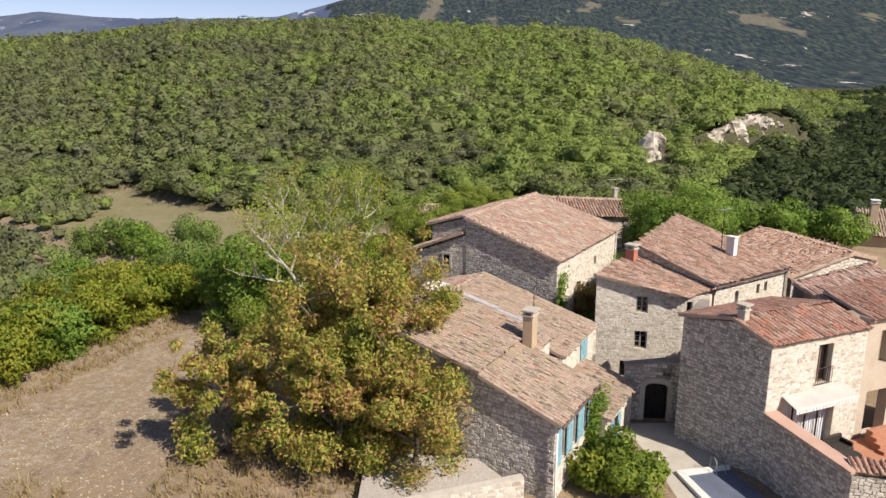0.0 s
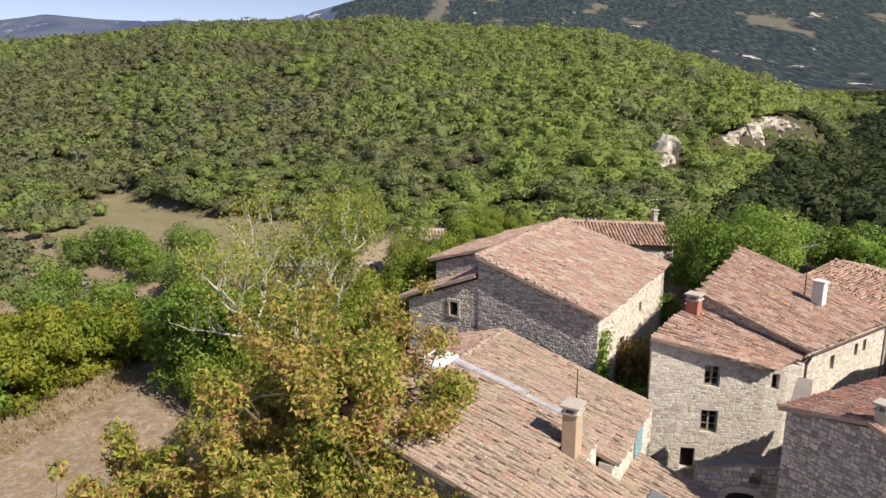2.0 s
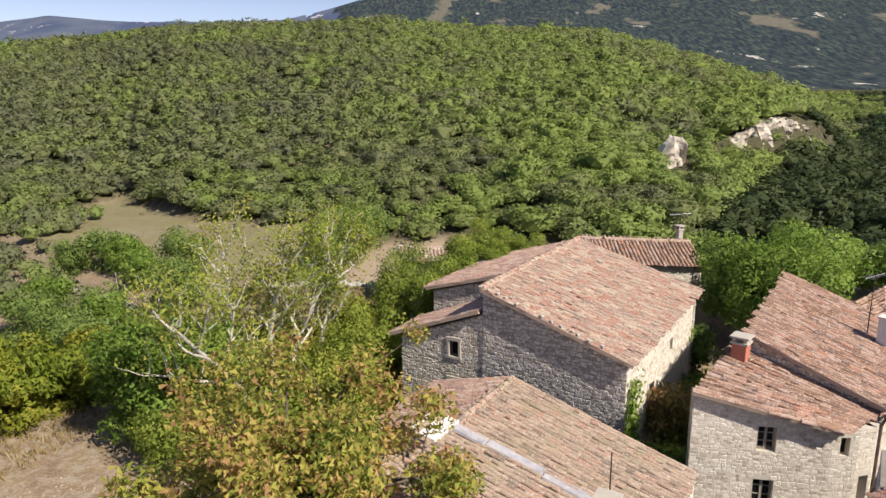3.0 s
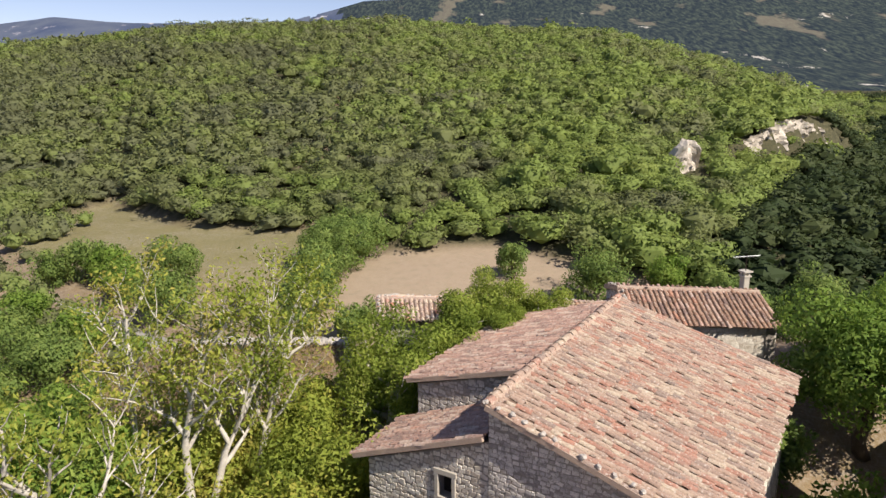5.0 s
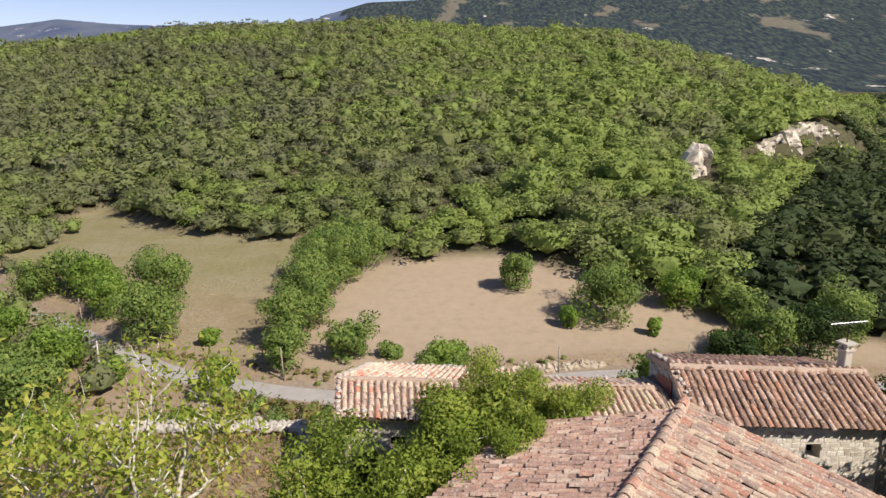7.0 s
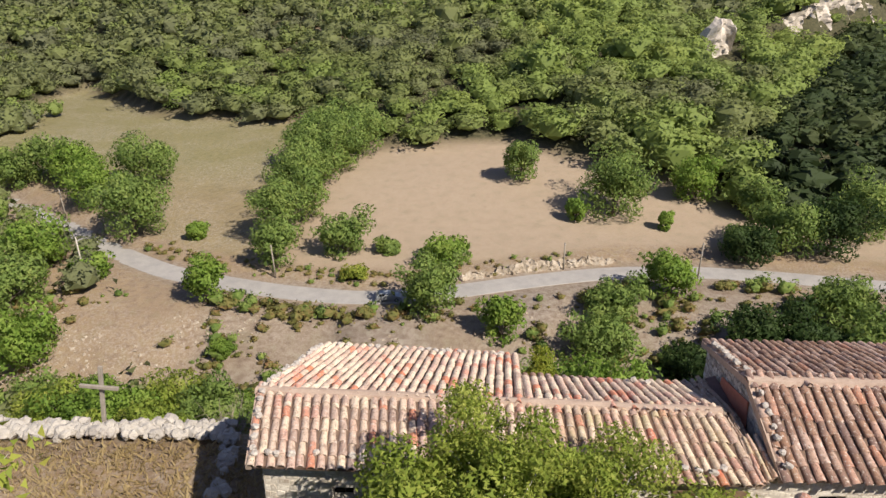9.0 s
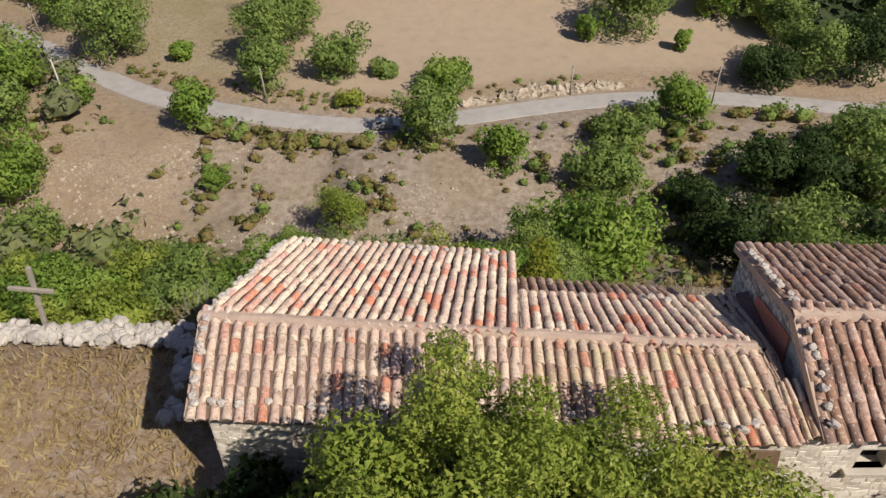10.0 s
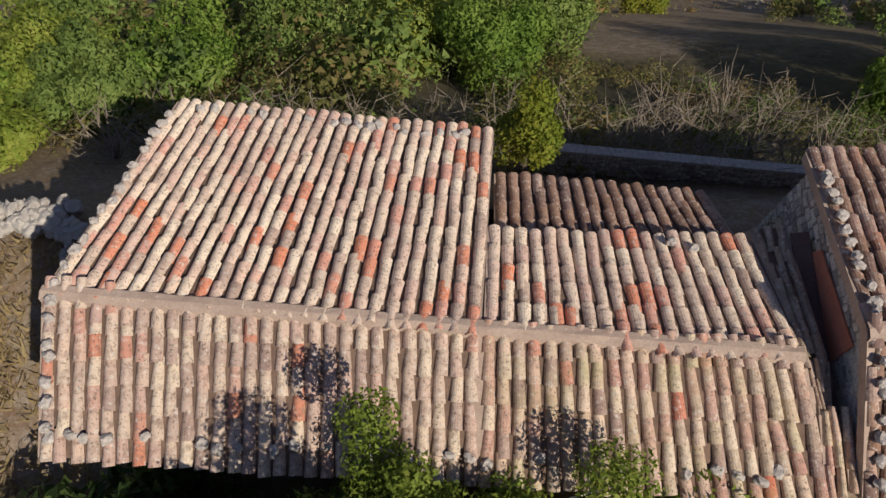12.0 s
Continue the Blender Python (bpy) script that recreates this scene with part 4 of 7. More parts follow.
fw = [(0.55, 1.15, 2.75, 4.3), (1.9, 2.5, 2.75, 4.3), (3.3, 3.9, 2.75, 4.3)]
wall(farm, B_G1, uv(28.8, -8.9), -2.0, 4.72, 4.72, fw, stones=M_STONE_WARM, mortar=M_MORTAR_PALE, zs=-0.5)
for h in fw:
    window(farm, B_G1, uv(28.8, -8.9), h, M_GREYWOOD)
    shutter(farm, B_G1, uv(28.8, -8.9), h[0] - 0.24, h[2] - 0.05, h[3] + 0.05, 0.46, 0.06, -12)
    shutter(farm, B_G1, uv(28.8, -8.9), h[1] + 0.24, h[2] - 0.05, h[3] + 0.05, 0.46, 0.06, 12)
wall(farm, uv(28.8, -8.9), uv(28.8, -12.3), -2.0, 4.9, 6.2, th=0.35)
wall(farm, uv(30.6, -18.0), uv(24.45, -18.0), -2.0, 7.6, 7.6)
wall(farm, uv(30.6, -12.0), uv(30.6, -18.0), 3.0, 6.25, 7.6)
roof(farm, uv(24.2, -18.0, 7.78), uv(30.6, -18.0, 7.78), uv(30.6, -12.25, 6.40), uv(24.2, -12.25, 6.32), M_TILE_B, singles=120, near=(2.5, 31), rough=1.3, label="tan weathered canal tiles")
roof(farm, uv(24.2, -12.3, 6.18), uv(28.85, -12.3, 6.18), uv(28.85, -8.55, 4.8), uv(24.2, -8.55, 4.8), M_TILE_B, singles=100, near=(5, 28), rough=1.3)
roof(farm, uv(24.2, -18.02, 7.78), uv(30.6, -18.02, 7.78), uv(30.6, -21.5, 6.7), uv(24.2, -21.5, 6.7), M_TILE_AL, rough=1.3)
wall(farm, uv(24.45, -21.2), uv(24.45, -18.0), -2.0, 6.6, 7.55, stones=M_STONE_GREY, size=0.4, zs=2)
wall(farm, uv(36.0, -21.2), uv(24.45, -21.2), -2.0, 6.0, 6.5, stones=M_STONE_GREY, size=0.4, zs=3)
apx = Shell()
apx.hexa([uv(29.2, -18.3, 7.7), uv(30.7, -18.3, 7.7), uv(30.7, -17.3, 7.62), uv(29.2, -17.3, 7.62)], [uv(29.2, -18.3, 7.88), uv(30.7, -18.3, 7.88), uv(30.7, -17.3, 7.78), uv(29.2, -17.3, 7.78)])
child("ridge_slab", apx.mesh("ridge_slab", M_WHITE, 0.02), farm, "white plaster slab at the roof peak")
ridge_caps(farm, uv(24.25, -18.0, 7.8), uv(30.5, -18.0, 7.8), M_TILE_B)
roof(farm, uv(30.62, -18.0, 7.0), uv(36.3, -18.0, 6.95), uv(36.3, -11.0, 4.95), uv(30.62, -10.75, 5.0), M_TILE_B, singles=80, near=(4.5, 36), rough=1.3)
roof(farm, uv(30.62, -18.02, 7.0), uv(36.3, -18.02, 6.95), uv(36.3, -21.6, 6.0), uv(30.62, -21.6, 6.0), M_TILE_AL, rough=1.3)
ridge_caps(farm, uv(30.7, -18.0, 7.02), uv(36.2, -18.0, 6.97), M_TILE_B)
wall(farm, uv(30.6, -11.0), uv(36.2, -11.0), -1.0, 4.88, 4.88, [(2.9, 3.9, 3.7, 4.75)], stones=M_STONE_WARM, mortar=M_MORTAR_PALE, zs=3.2)
shutter(farm, uv(30.6, -11.0), uv(36.2, -11.0), 3.15, 3.66, 4.78, 0.5, 0.04)
shutter(farm, uv(30.6, -11.0), uv(36.2, -11.0), 3.68, 3.66, 4.78, 0.5, 0.04)
wall(farm, uv(36.2, -11.0), uv(36.2, -18.0), -1.0, 4.85, 6.8)
wall(farm, uv(36.2, -18.0), uv(36.2, -21.2), -1.0, 6.8, 5.95)
roof(farm, uv(28.87, -12.32, 6.12), uv(30.6, -12.32, 6.12), uv(30.6, -11.5, 5.85), uv(28.87, -11.5, 5.85), M_TILE_B, rough=1.3)
wall(farm, uv(28.85, -11.6), uv(30.58, -11.6), 3.0, 5.78, 5.78, stones=M_STONE_WARM, mortar=M_MORTAR_PALE, th=0.3, zs=4.0)
# lower wing with a roof light
roof(farm, uv(29.0, -11.5, 3.75), uv(34.3, -11.0, 3.65), uv(33.6, -7.9, 3.1), uv(29.0, -7.9, 3.1), M_TILE_B, singles=60, near=(9, 31.5), rough=1.3)
wall(farm, uv(29.0, -8.15), uv(33.5, -8.15), -1.0, 3.02, 3.02, [(1.2, 1.9, 1.0, 2.5), (3.2, 3.9, 0.2, 2.3)], stones=M_STONE_WARM, mortar=M_MORTAR_PALE, zs=-0.5)
shutter(farm, uv(29.0, -8.15), uv(33.5, -8.15), 1.0, 0.95, 2.55, 0.5, 0.06)
shutter(farm, uv(29.0, -8.15), uv(33.5, -8.15), 2.1, 0.95, 2.55, 0.5, 0.06)
wall(farm, uv(33.5, -8.15), uv(34.2, -10.9), -1.0, 3.02, 3.5)
wall(farm, uv(28.8, -9.0), uv(28.8, -11.2), 3.0, 4.95, 5.75, th=0.3, mortar=M_COPING, name="parapet")
chimney(farm, *uv(28.75, -11.9), 5.6, 7.55, 0.5, 0.62, -30, M_RENDER, label="ochre rendered chimney")
aerial(farm, *uv(29.35, -12.0), 5.8, 3.0, 40, False)
for k_, (v0, v1, o) in enumerate(((-17.9, -16.2, 0.0), (-16.15, -14.3, 0.05), (-14.25, -12.2, -0.04))):
    za, zb = 7.80 + (v0 + 18) * -0.245, 7.80 + (v1 + 18) * -0.245
    zf = Shell()
    zf.hexa([uv(30.2 + o, v0, za), uv(30.66 + o, v0, za - 0.05), uv(30.66 + o, v1, zb - 0.05), uv(30.2 + o, v1, zb)], [uv(30.24 + o, v0, za + 0.11), uv(30.62 + o, v0, za + 0.08), uv(30.62 + o, v1, zb + 0.08), uv(30.24 + o, v1, zb + 0.11)])
    child("flashing", zf.mesh("flashing", M_FLASH, 0.015), farm, "pale weathered lead flashing")

# ---- the round-cornered tower house ----
tower = thing("tower_house", "tall stone house with a rounded corner and brown red tiles", "house")
ring = [(8.7, 37.9), (13.3, 37.1), (14.2, 37.06), (14.9, 37.25), (15.2, 37.65)]
tops = (7.5, 6.58, 6.5, 6.5, 6.5)
wins = {0: [(2.24, 2.88, 5.45, 6.4), (2.24, 2.94, 3.3, 4.35), (1.52, 2.12, 1.5, 2.5)], 1: [(0.3, 0.62, 5.5, 6.2)], 2: [(0.2, 0.6, 3.6, 4.7)]}
for k in range(4):
    wall(tower, ring[k], ring[k + 1], 0.0, tops[k], tops[k + 1], wins.get(k, ()), stones=M_STONE_WARM, mortar=M_MORTAR_PALE, zs=0.4, size=0.24, singles=180 if k == 0 else 0)
for h in wins[0][:2]:
    window(tower, ring[0], ring[1], h, M_GREYWOOD)
for k in (1, 2):
    for h in wins[k]:
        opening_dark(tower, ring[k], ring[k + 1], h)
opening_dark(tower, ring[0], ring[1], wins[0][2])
wall(tower, (11.3, 41.2), (9.08, 38.38), 0.0, 7.8, 7.5, stones=M_STONE_WARM, size=0.4, zs=1)
roof(tower, (8.55, 37.65, 7.62), (11.45, 41.1, 8.05), (15.35, 37.75, 6.72), (13.4, 36.62, 6.6), M_TILE_C, singles=120, near=(12, 38.5), rough=1.5, label="brown red canal tiles")
chimney(tower, 11.2, 40.2, 7.3, 8.5, 0.55, 0.55, -40, M_CLAY_RED, M_CONCRETE, label="red rendered chimney with a pale cap")
main = thing("village_house", "stone village house with a broad brown red tile roof", "house")
CU = [(11.6, 40.75, 8.65), (16.6, 48.2, 9.1), (22.2, 42.75, 6.75), (15.25, 37.45, 7.05)]
wall(main, (15.35, 37.75), (22.0, 42.85), 0.0, 6.92, 6.62, [(2.2, 2.6, 5.5, 6.2), (4.6, 4.95, 5.6, 6.2), (5.5, 5.85, 5.6, 6.2), (2.3, 3.0, 2.6, 3.8)], stones=M_STONE_WARM, mortar=M_MORTAR_PALE, zs=1.5)
for h in [(2.2, 2.6, 5.5, 6.2), (4.6, 4.95, 5.6, 6.2), (5.5, 5.85, 5.6, 6.2), (2.3, 3.0, 2.6, 3.8)]:
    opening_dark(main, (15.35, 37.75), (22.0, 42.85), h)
wall(main, (11.75, 40.85), (15.35, 37.75), 0.0, 8.5, 6.92, stones=M_STONE_WARM)
wall(main, (16.6, 48.0), (11.75, 40.85), 0.0, 8.95, 8.5, stones=M_STONE_WARM, size=0.4, zs=5)
wall(main, (22.0, 42.85), (16.6, 48.0), 0.0, 6.62, 8.95, stones=M_STONE_WARM, size=0.4, zs=3)
roof(main, CU[0], CU[1], CU[2], CU[3], M_TILE_C, singles=200, near=(15, 41), rough=1.5, label="brown red canal tiles")
chimney(main, 18.0, 42.3, 7.6, 8.75, 0.42, 0.55, 37, M_WHITE, M_WHITE, False, label="white rendered chimney")
aerial(main, 17.6, 42.9, 7.9, 2.6, 30)
gut = Shell()
gut.tube([(15.3, 37.38, 6.92), (22.2, 42.63, 6.62)], [0.05, 0.05], 8)
gut.tube([(15.3, 37.45, 6.8), (15.25, 37.6, 6.4), (15.25, 37.6, 1.0)], [0.06, 0.05, 0.05], 8)
child("gutter", gut.mesh("gutter", M_ZINC), main)

# ---- side house beyond ----
side = thing("side_house", "stone house with a pale gable and brown tiles", "house")
wall(side, (22.4, 43.1), (27.6, 45.6), 0.0, 5.7, 6.7, stones=M_STONE_WARM, size=0.255, zs=2)
wall(side, (27.6, 45.6), (29.6, 46.6), 0.0, 6.7, 6.2, stones=M_STONE_WARM, size=0.255, zs=2)
wall(side, (29.6, 46.6), (27.0, 52.0), 0.0, 6.2, 6.2)
roof(side, (27.7, 45.4, 6.95), (24.0, 52.0, 7.4), (19.0, 49.0, 6.4), (22.2, 42.9, 5.95), M_TILE_C, rough=1.5)
roof(side, (27.7, 45.4, 6.95), (24.0, 52.0, 7.4), (27.0, 53.5, 6.7), (29.9, 46.5, 6.35), M_TILE_C, rough=1.5)
# roofs to the east
east = thing("east_house", "low house with dark red tile roofs", "house")
roof(east, (18.3, 35.1, 7.9), (24.0, 37.6, 8.2), (25.3, 33.4, 7.4), (19.2, 32.3, 7.3), M_TILE_AL, rough=1.4)
roof(east, (20.4, 39.2, 6.6), (27.0, 42.0, 7.3), (24.0, 37.5, 8.2), (18.3, 35.0, 7.9), M_TILE_AL, rough=1.4)
wall(east, (20.4, 39.0), (18.4, 35.1), 0.0, 6.4, 7.7, stones=M_STONE_GREY, size=0.4, zs=3)
wall(east, (27.0, 42.0), (20.4, 39.0), 0.0, 6.9, 6.4)
cottage = thing("far_cottage", "ochre cottage with a tan roof and a white capped chimney", "house")
roof(cottage, (36.0, 60.0, 7.4), (44.0, 57.0, 7.4), (42.6, 53.5, 5.8), (34.6, 56.5, 5.8), M_TILE_B)
wall(cottage, (34.8, 56.8), (42.6, 53.8), -3.0, 5.7, 5.7, mortar=M_RENDER)
wall(cottage, (36.0, 60.0), (34.8, 56.8), -3.0, 7.2, 5.7, mortar=M_RENDER)
chimney(cottage, 36.6, 58.3, 6.6, 8.2, 0.6, 0.6, -20, M_RENDER, M_WHITE)

# ---- the terrace house ----
terrace = thing("terrace_house", "pale stone house with red tiles above a terracotta terrace", "house")
E0, E1, E2 = (11.5, 31.6), (14.05, 27.95), (19.5, 30.2)
EM = (13.05, 29.38)
# west faces take grey stone and dark mortar, their shade put into colour
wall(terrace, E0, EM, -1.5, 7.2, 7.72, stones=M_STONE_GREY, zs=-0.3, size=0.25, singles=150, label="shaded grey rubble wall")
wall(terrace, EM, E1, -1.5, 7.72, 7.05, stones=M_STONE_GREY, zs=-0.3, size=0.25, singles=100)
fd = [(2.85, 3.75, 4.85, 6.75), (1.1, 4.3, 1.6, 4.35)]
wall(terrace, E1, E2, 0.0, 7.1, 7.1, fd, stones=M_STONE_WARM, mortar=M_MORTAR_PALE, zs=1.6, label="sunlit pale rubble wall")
window(terrace, E1, E2, fd[0], M_WOOD, (2, 1), 0.3)
wall(terrace, E2, (18.0, 34.0), 0.0, 7.1, 7.4, stones=M_STONE_WARM, size=0.4, zs=3)
wall(terrace, (13.3, 34.5), E0, 0.0, 7.2, 7.1, stones=M_STONE_GREY, size=0.4, zs=1)
roof(terrace, (12.9, 29.45, 7.88), (18.55, 31.75, 7.88), (19.65, 30.1, 7.2), (14.0, 27.72, 7.2), M_TILE_E, singles=160, near=(16, 29), rough=1.0, label="red canal tiles", pitch=0.24)
roof(terrace, (12.9, 29.5, 7.88), (18.55, 31.8, 7.88), (17.0, 34.4, 7.3), (11.25, 31.75, 7.3), M_TILE_E, rough=1.0)
chimney(terrace, 13.35, 29.45, 7.4, 8.25, 0.38, 0.38, -55, M_CONCRETE, M_CONCRETE, label="grey white chimney")
# terrace slab and its wall
DECK_Z = 1.6
tw = [(14.05, 27.95), (15.4, 23.6), (22.0, 22.2)]
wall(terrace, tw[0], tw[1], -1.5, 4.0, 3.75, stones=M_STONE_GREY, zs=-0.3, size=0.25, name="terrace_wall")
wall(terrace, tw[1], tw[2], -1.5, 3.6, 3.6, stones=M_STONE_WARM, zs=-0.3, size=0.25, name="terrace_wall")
cp = Shell()
cp.hexa([(13.95, 27.9, 3.98), (14.65, 28.1, 3.98), (15.95, 23.7, 3.73), (15.3, 23.5, 3.73)], [(13.95, 27.9, 4.08), (14.65, 28.1, 4.08), (15.95, 23.7, 3.83), (15.3, 23.5, 3.83)])
child("coping", cp.mesh("coping", M_COPING), terrace, "pink plastered coping")
sl = Shell()
sl.hexa([(14.3, 27.9, 1.2), (15.7, 23.8, 1.2), (26.0, 22.0, 1.2), (25.0, 32.5, 1.2)], [(14.3, 27.9, DECK_Z), (15.7, 23.8, DECK_Z), (26.0, 22.0, DECK_Z), (25.0, 32.5, DECK_Z)])
child("terrace_floor", sl.mesh("terrace_floor", M_TERRA), terrace, "terracotta paved terrace floor")
annex = thing("rendered_house", "cream rendered house beside the terrace", "house")
wall(annex, E2, (26.0, 32.8), 0.0, 7.6, 7.6, [(0.9, 1.7, 5.2, 6.9), (0.5, 2.0, 1.6, 3.9)], mortar=M_CREAMWALL)
roof(annex, (18.8, 33.0, 8.1), (25.0, 36.0, 8.1), (26.2, 32.6, 7.55), (19.6, 30.0, 7.55), M_TILE_E)

# ---- the low house at the brow ----
def mortar_ridge(parent, a, b):
    """A flat, uneven band of mortar over a ridge."""
    g = random.Random(7)
    a, b = Vector(a), Vector(b)
    d = (b - a).normalized()
    side = Vector((0, 0, 1)).cross(d).normalized()
    n = int((b - a).length / 0.42)
    sh = Shell()
    prof = ((-0.15, -0.02), (-0.11, 0.075), (0.0, 0.105), (0.11, 0.075), (0.15, -0.02))
    rows = []
    for k in range(n + 1):
        c = a.lerp(b, k / n)
        rows.append([c + side * (o * g.uniform(0.88, 1.12)) + Vector((0, 0, h + g.uniform(-0.012, 0.012))) for o, h in prof])
    for p, q in zip(rows, rows[1:]):
        for k in range(4):
            sh.poly([p[k], q[k], q[k + 1], p[k + 1]])
    child("ridge", sh.mesh("ridge", M_RIDGE), parent, "pinkish mortar ridge")


low = thing("low_house", "low stone house under weathered multicoloured canal tiles", "house", at=Matrix.Translation(BROW))
DR0, DRm, DR1 = (-3.55, 57.0, 7.78), (2.9, 56.75, 7.75), (7.45, 56.5, 7.70)
DE0, DEm, DE1 = (-3.2, 54.72, 7.42), (2.9, 54.65, 7.30), (7.75, 54.58, 7.22)
roof(low, DR0, DRm, DEm, DE0, M_TILE_D, singles=60, near=(0.5, 55.8), rough=0.75, label="pale weathered canal tiles", pitch=0.228, slim=0.87)
roof(low, DRm, DR1, DE1, DEm, M_TILE_DG, singles=80, near=(4.5, 55.8), rough=0.75, label="mossy canal tiles", pitch=0.228, slim=0.87)
roof(low, DRm, DR0, (-2.75, 61.15, 6.62), (3.1, 60.75, 6.55), M_TILE_DC, singles=110, near=(0.5, 58.8), rough=0.75, label="cream, pink and orange canal tiles", pitch=0.228, slim=0.87)
roof(low, DR1, (2.93, 56.75, 7.75), (2.98, 58.45, 7.24), (7.15, 58.5, 7.12), M_TILE_DC, singles=50, near=(5.0, 57.5), rough=0.75, pitch=0.228, slim=0.87)
roof(low, (7.2, 58.55, 6.75), (3.12, 58.5, 6.85), (3.12, 59.95, 6.4), (6.9, 59.7, 6.3), M_TILE_C, rough=0.75, pitch=0.228, slim=0.87)
mortar_ridge(low, DR0, DR1)
W0, W1 = (-2.95, 55.05), (8.32, 54.9)
wall(low, W0, W1, 2.0, 7.25, 7.05, [(1.5, 2.0, 6.2, 6.6), (8.3, 9.3, 4.4, 6.4)], stones=M_STONE_WARM, mortar=M_MORTAR_PALE, zs=4, size=0.25)
opening_dark(low, W0, W1, (1.5, 2.0, 6.2, 6.6))
roof(low, (7.62, 55.7, 7.5), (8.06, 55.7, 7.52), (8.1, 54.72, 7.3), (7.66, 54.68, 7.26), M_TILE_DG, pitch=0.228, slim=0.87)
wall(low, (-2.55, 60.9), (-3.3, 57.0), 0.0, 6.5, 7.6, stones=M_STONE_WARM, size=0.255, zs=2)
wall(low, (-3.3, 57.0), W0, 0.0, 7.6, 7.25, stones=M_STONE_WARM, size=0.255, zs=3)
wall(low, (3.0, 60.5), (-2.55, 60.9), -3.0, 6.4, 6.5, mortar=M_MORTAR)
wall(low, (3.0, 56.8), (3.0, 60.5), -3.0, 7.6, 6.4, mortar=M_MORTAR, th=0.3)
wall(low, (7.0, 59.6), (3.0, 59.8), -3.0, 6.25, 6.35, mortar=M_MORTAR)

# ---- the end house ----
end = thing("end_house", "stone house with reddish canal tiles and an aerial", "house", at=Matrix.Translation(BROW))
F_R0, F_R1 = (7.95, 56.65, 8.45), (14.8, 57.02, 8.12)
F_E0, F_E1 = (8.1, 54.62, 7.32), (15.2, 54.92, 7.02)
roof(end, F_R0, F_R1, F_E1, F_E0, M_TILE_C, singles=120, near=(9, 56), rough=1.1, label="reddish canal tiles", pitch=0.24, slim=0.87)
roof(end, F_R1, F_R0, (8.05, 59.85, 7.6), (14.6, 60.23, 7.3), M_TILE_C, singles=80, near=(9, 58.5), rough=1.1, pitch=0.24, slim=0.87)
mortar_ridge(end, F_R0, F_R1)
F_W0, F_W1 = (8.15, 54.95), (15.0, 55.23)
hole_f = (1.05, 1.65, 6.05, 6.6)
wall(end, F_W0, F_W1, 1.0, 7.15, 6.9, [hole_f, (3.9, 4.4, 5.9, 6.4)], stones=M_STONE_WARM, mortar=M_MORTAR_PALE, zs=3, size=0.27)
opening_dark(end, F_W0, F_W1, hole_f)
wall(end, (8.1, 56.65), (8.14, 55.2), 1.0, 8.3, 7.35, stones=M_STONE_GREY, mortar=M_MORTAR_PALE, zs=6)
wall(end, (8.15, 59.6), (8.1, 56.65), -2.0, 7.5, 8.3, stones=M_STONE_GREY, zs=4)
wall(end, (15.0, 55.23), (14.7, 57.02), -2.0, 6.9, 7.95)
wall(end, (14.7, 57.02), (14.45, 60.05), -2.0, 7.95, 7.15)
wall(end, (14.45, 60.05), (8.15, 59.6), -3.0, 7.15, 7.45)
chimney(end, 14.2, 57.3, 7.7, 8.8, 0.33, 0.33, 20, M_CONCRETE, label="grey concrete chimney")
aerial(end, 14.2, 57.3, 8.9, 1.0, 10)

# ---- trees ----
def leaf_quads(centres, size, g, outward=None, wild=0.7):
    """Small leaf quads at the centres, roughly facing outward."""
    n = len(centres)
    nrm = g.standard_normal((n, 3))
    if outward is not None:
        nrm = nrm * wild + outward
    nrm /= np.linalg.norm(nrm, axis=1, keepdims=True) + 1e-9
    a = np.cross(nrm, g.standard_normal((n, 3)))
    a /= np.linalg.norm(a, axis=1, keepdims=True) + 1e-9
    b = np.cross(nrm, a)
    s = size * 1.15 * (0.6 + 0.8 * g.random((n, 1)))
    c = np.asarray(centres)
    q = np.stack([c - a * s, c + (0.3 * a + 0.75 * b) * s, c + (a - 0.35 * b) * s], 1)
    return q.reshape(-1, 3)


def crown_points(g, n, clumps, spread=1.0, shell=0.55):
    """Leaf places in clumps: each clump (x, y, z, r) is filled mostly near its skin."""
    cl = np.asarray(clumps)
    w = cl[:, 3] ** 2
    k = g.choice(len(cl), n, p=w / w.sum())
    d = g.standard_normal((n, 3))
    d /= np.linalg.norm(d, axis=1, keepdims=True)
    r = shell + (1 - shell) * g.random((n, 1)) ** 0.6
    p = cl[k, :3] + d * r * cl[k, 3:4] * np.array((1, 1, 0.8)) * spread
    return p, d


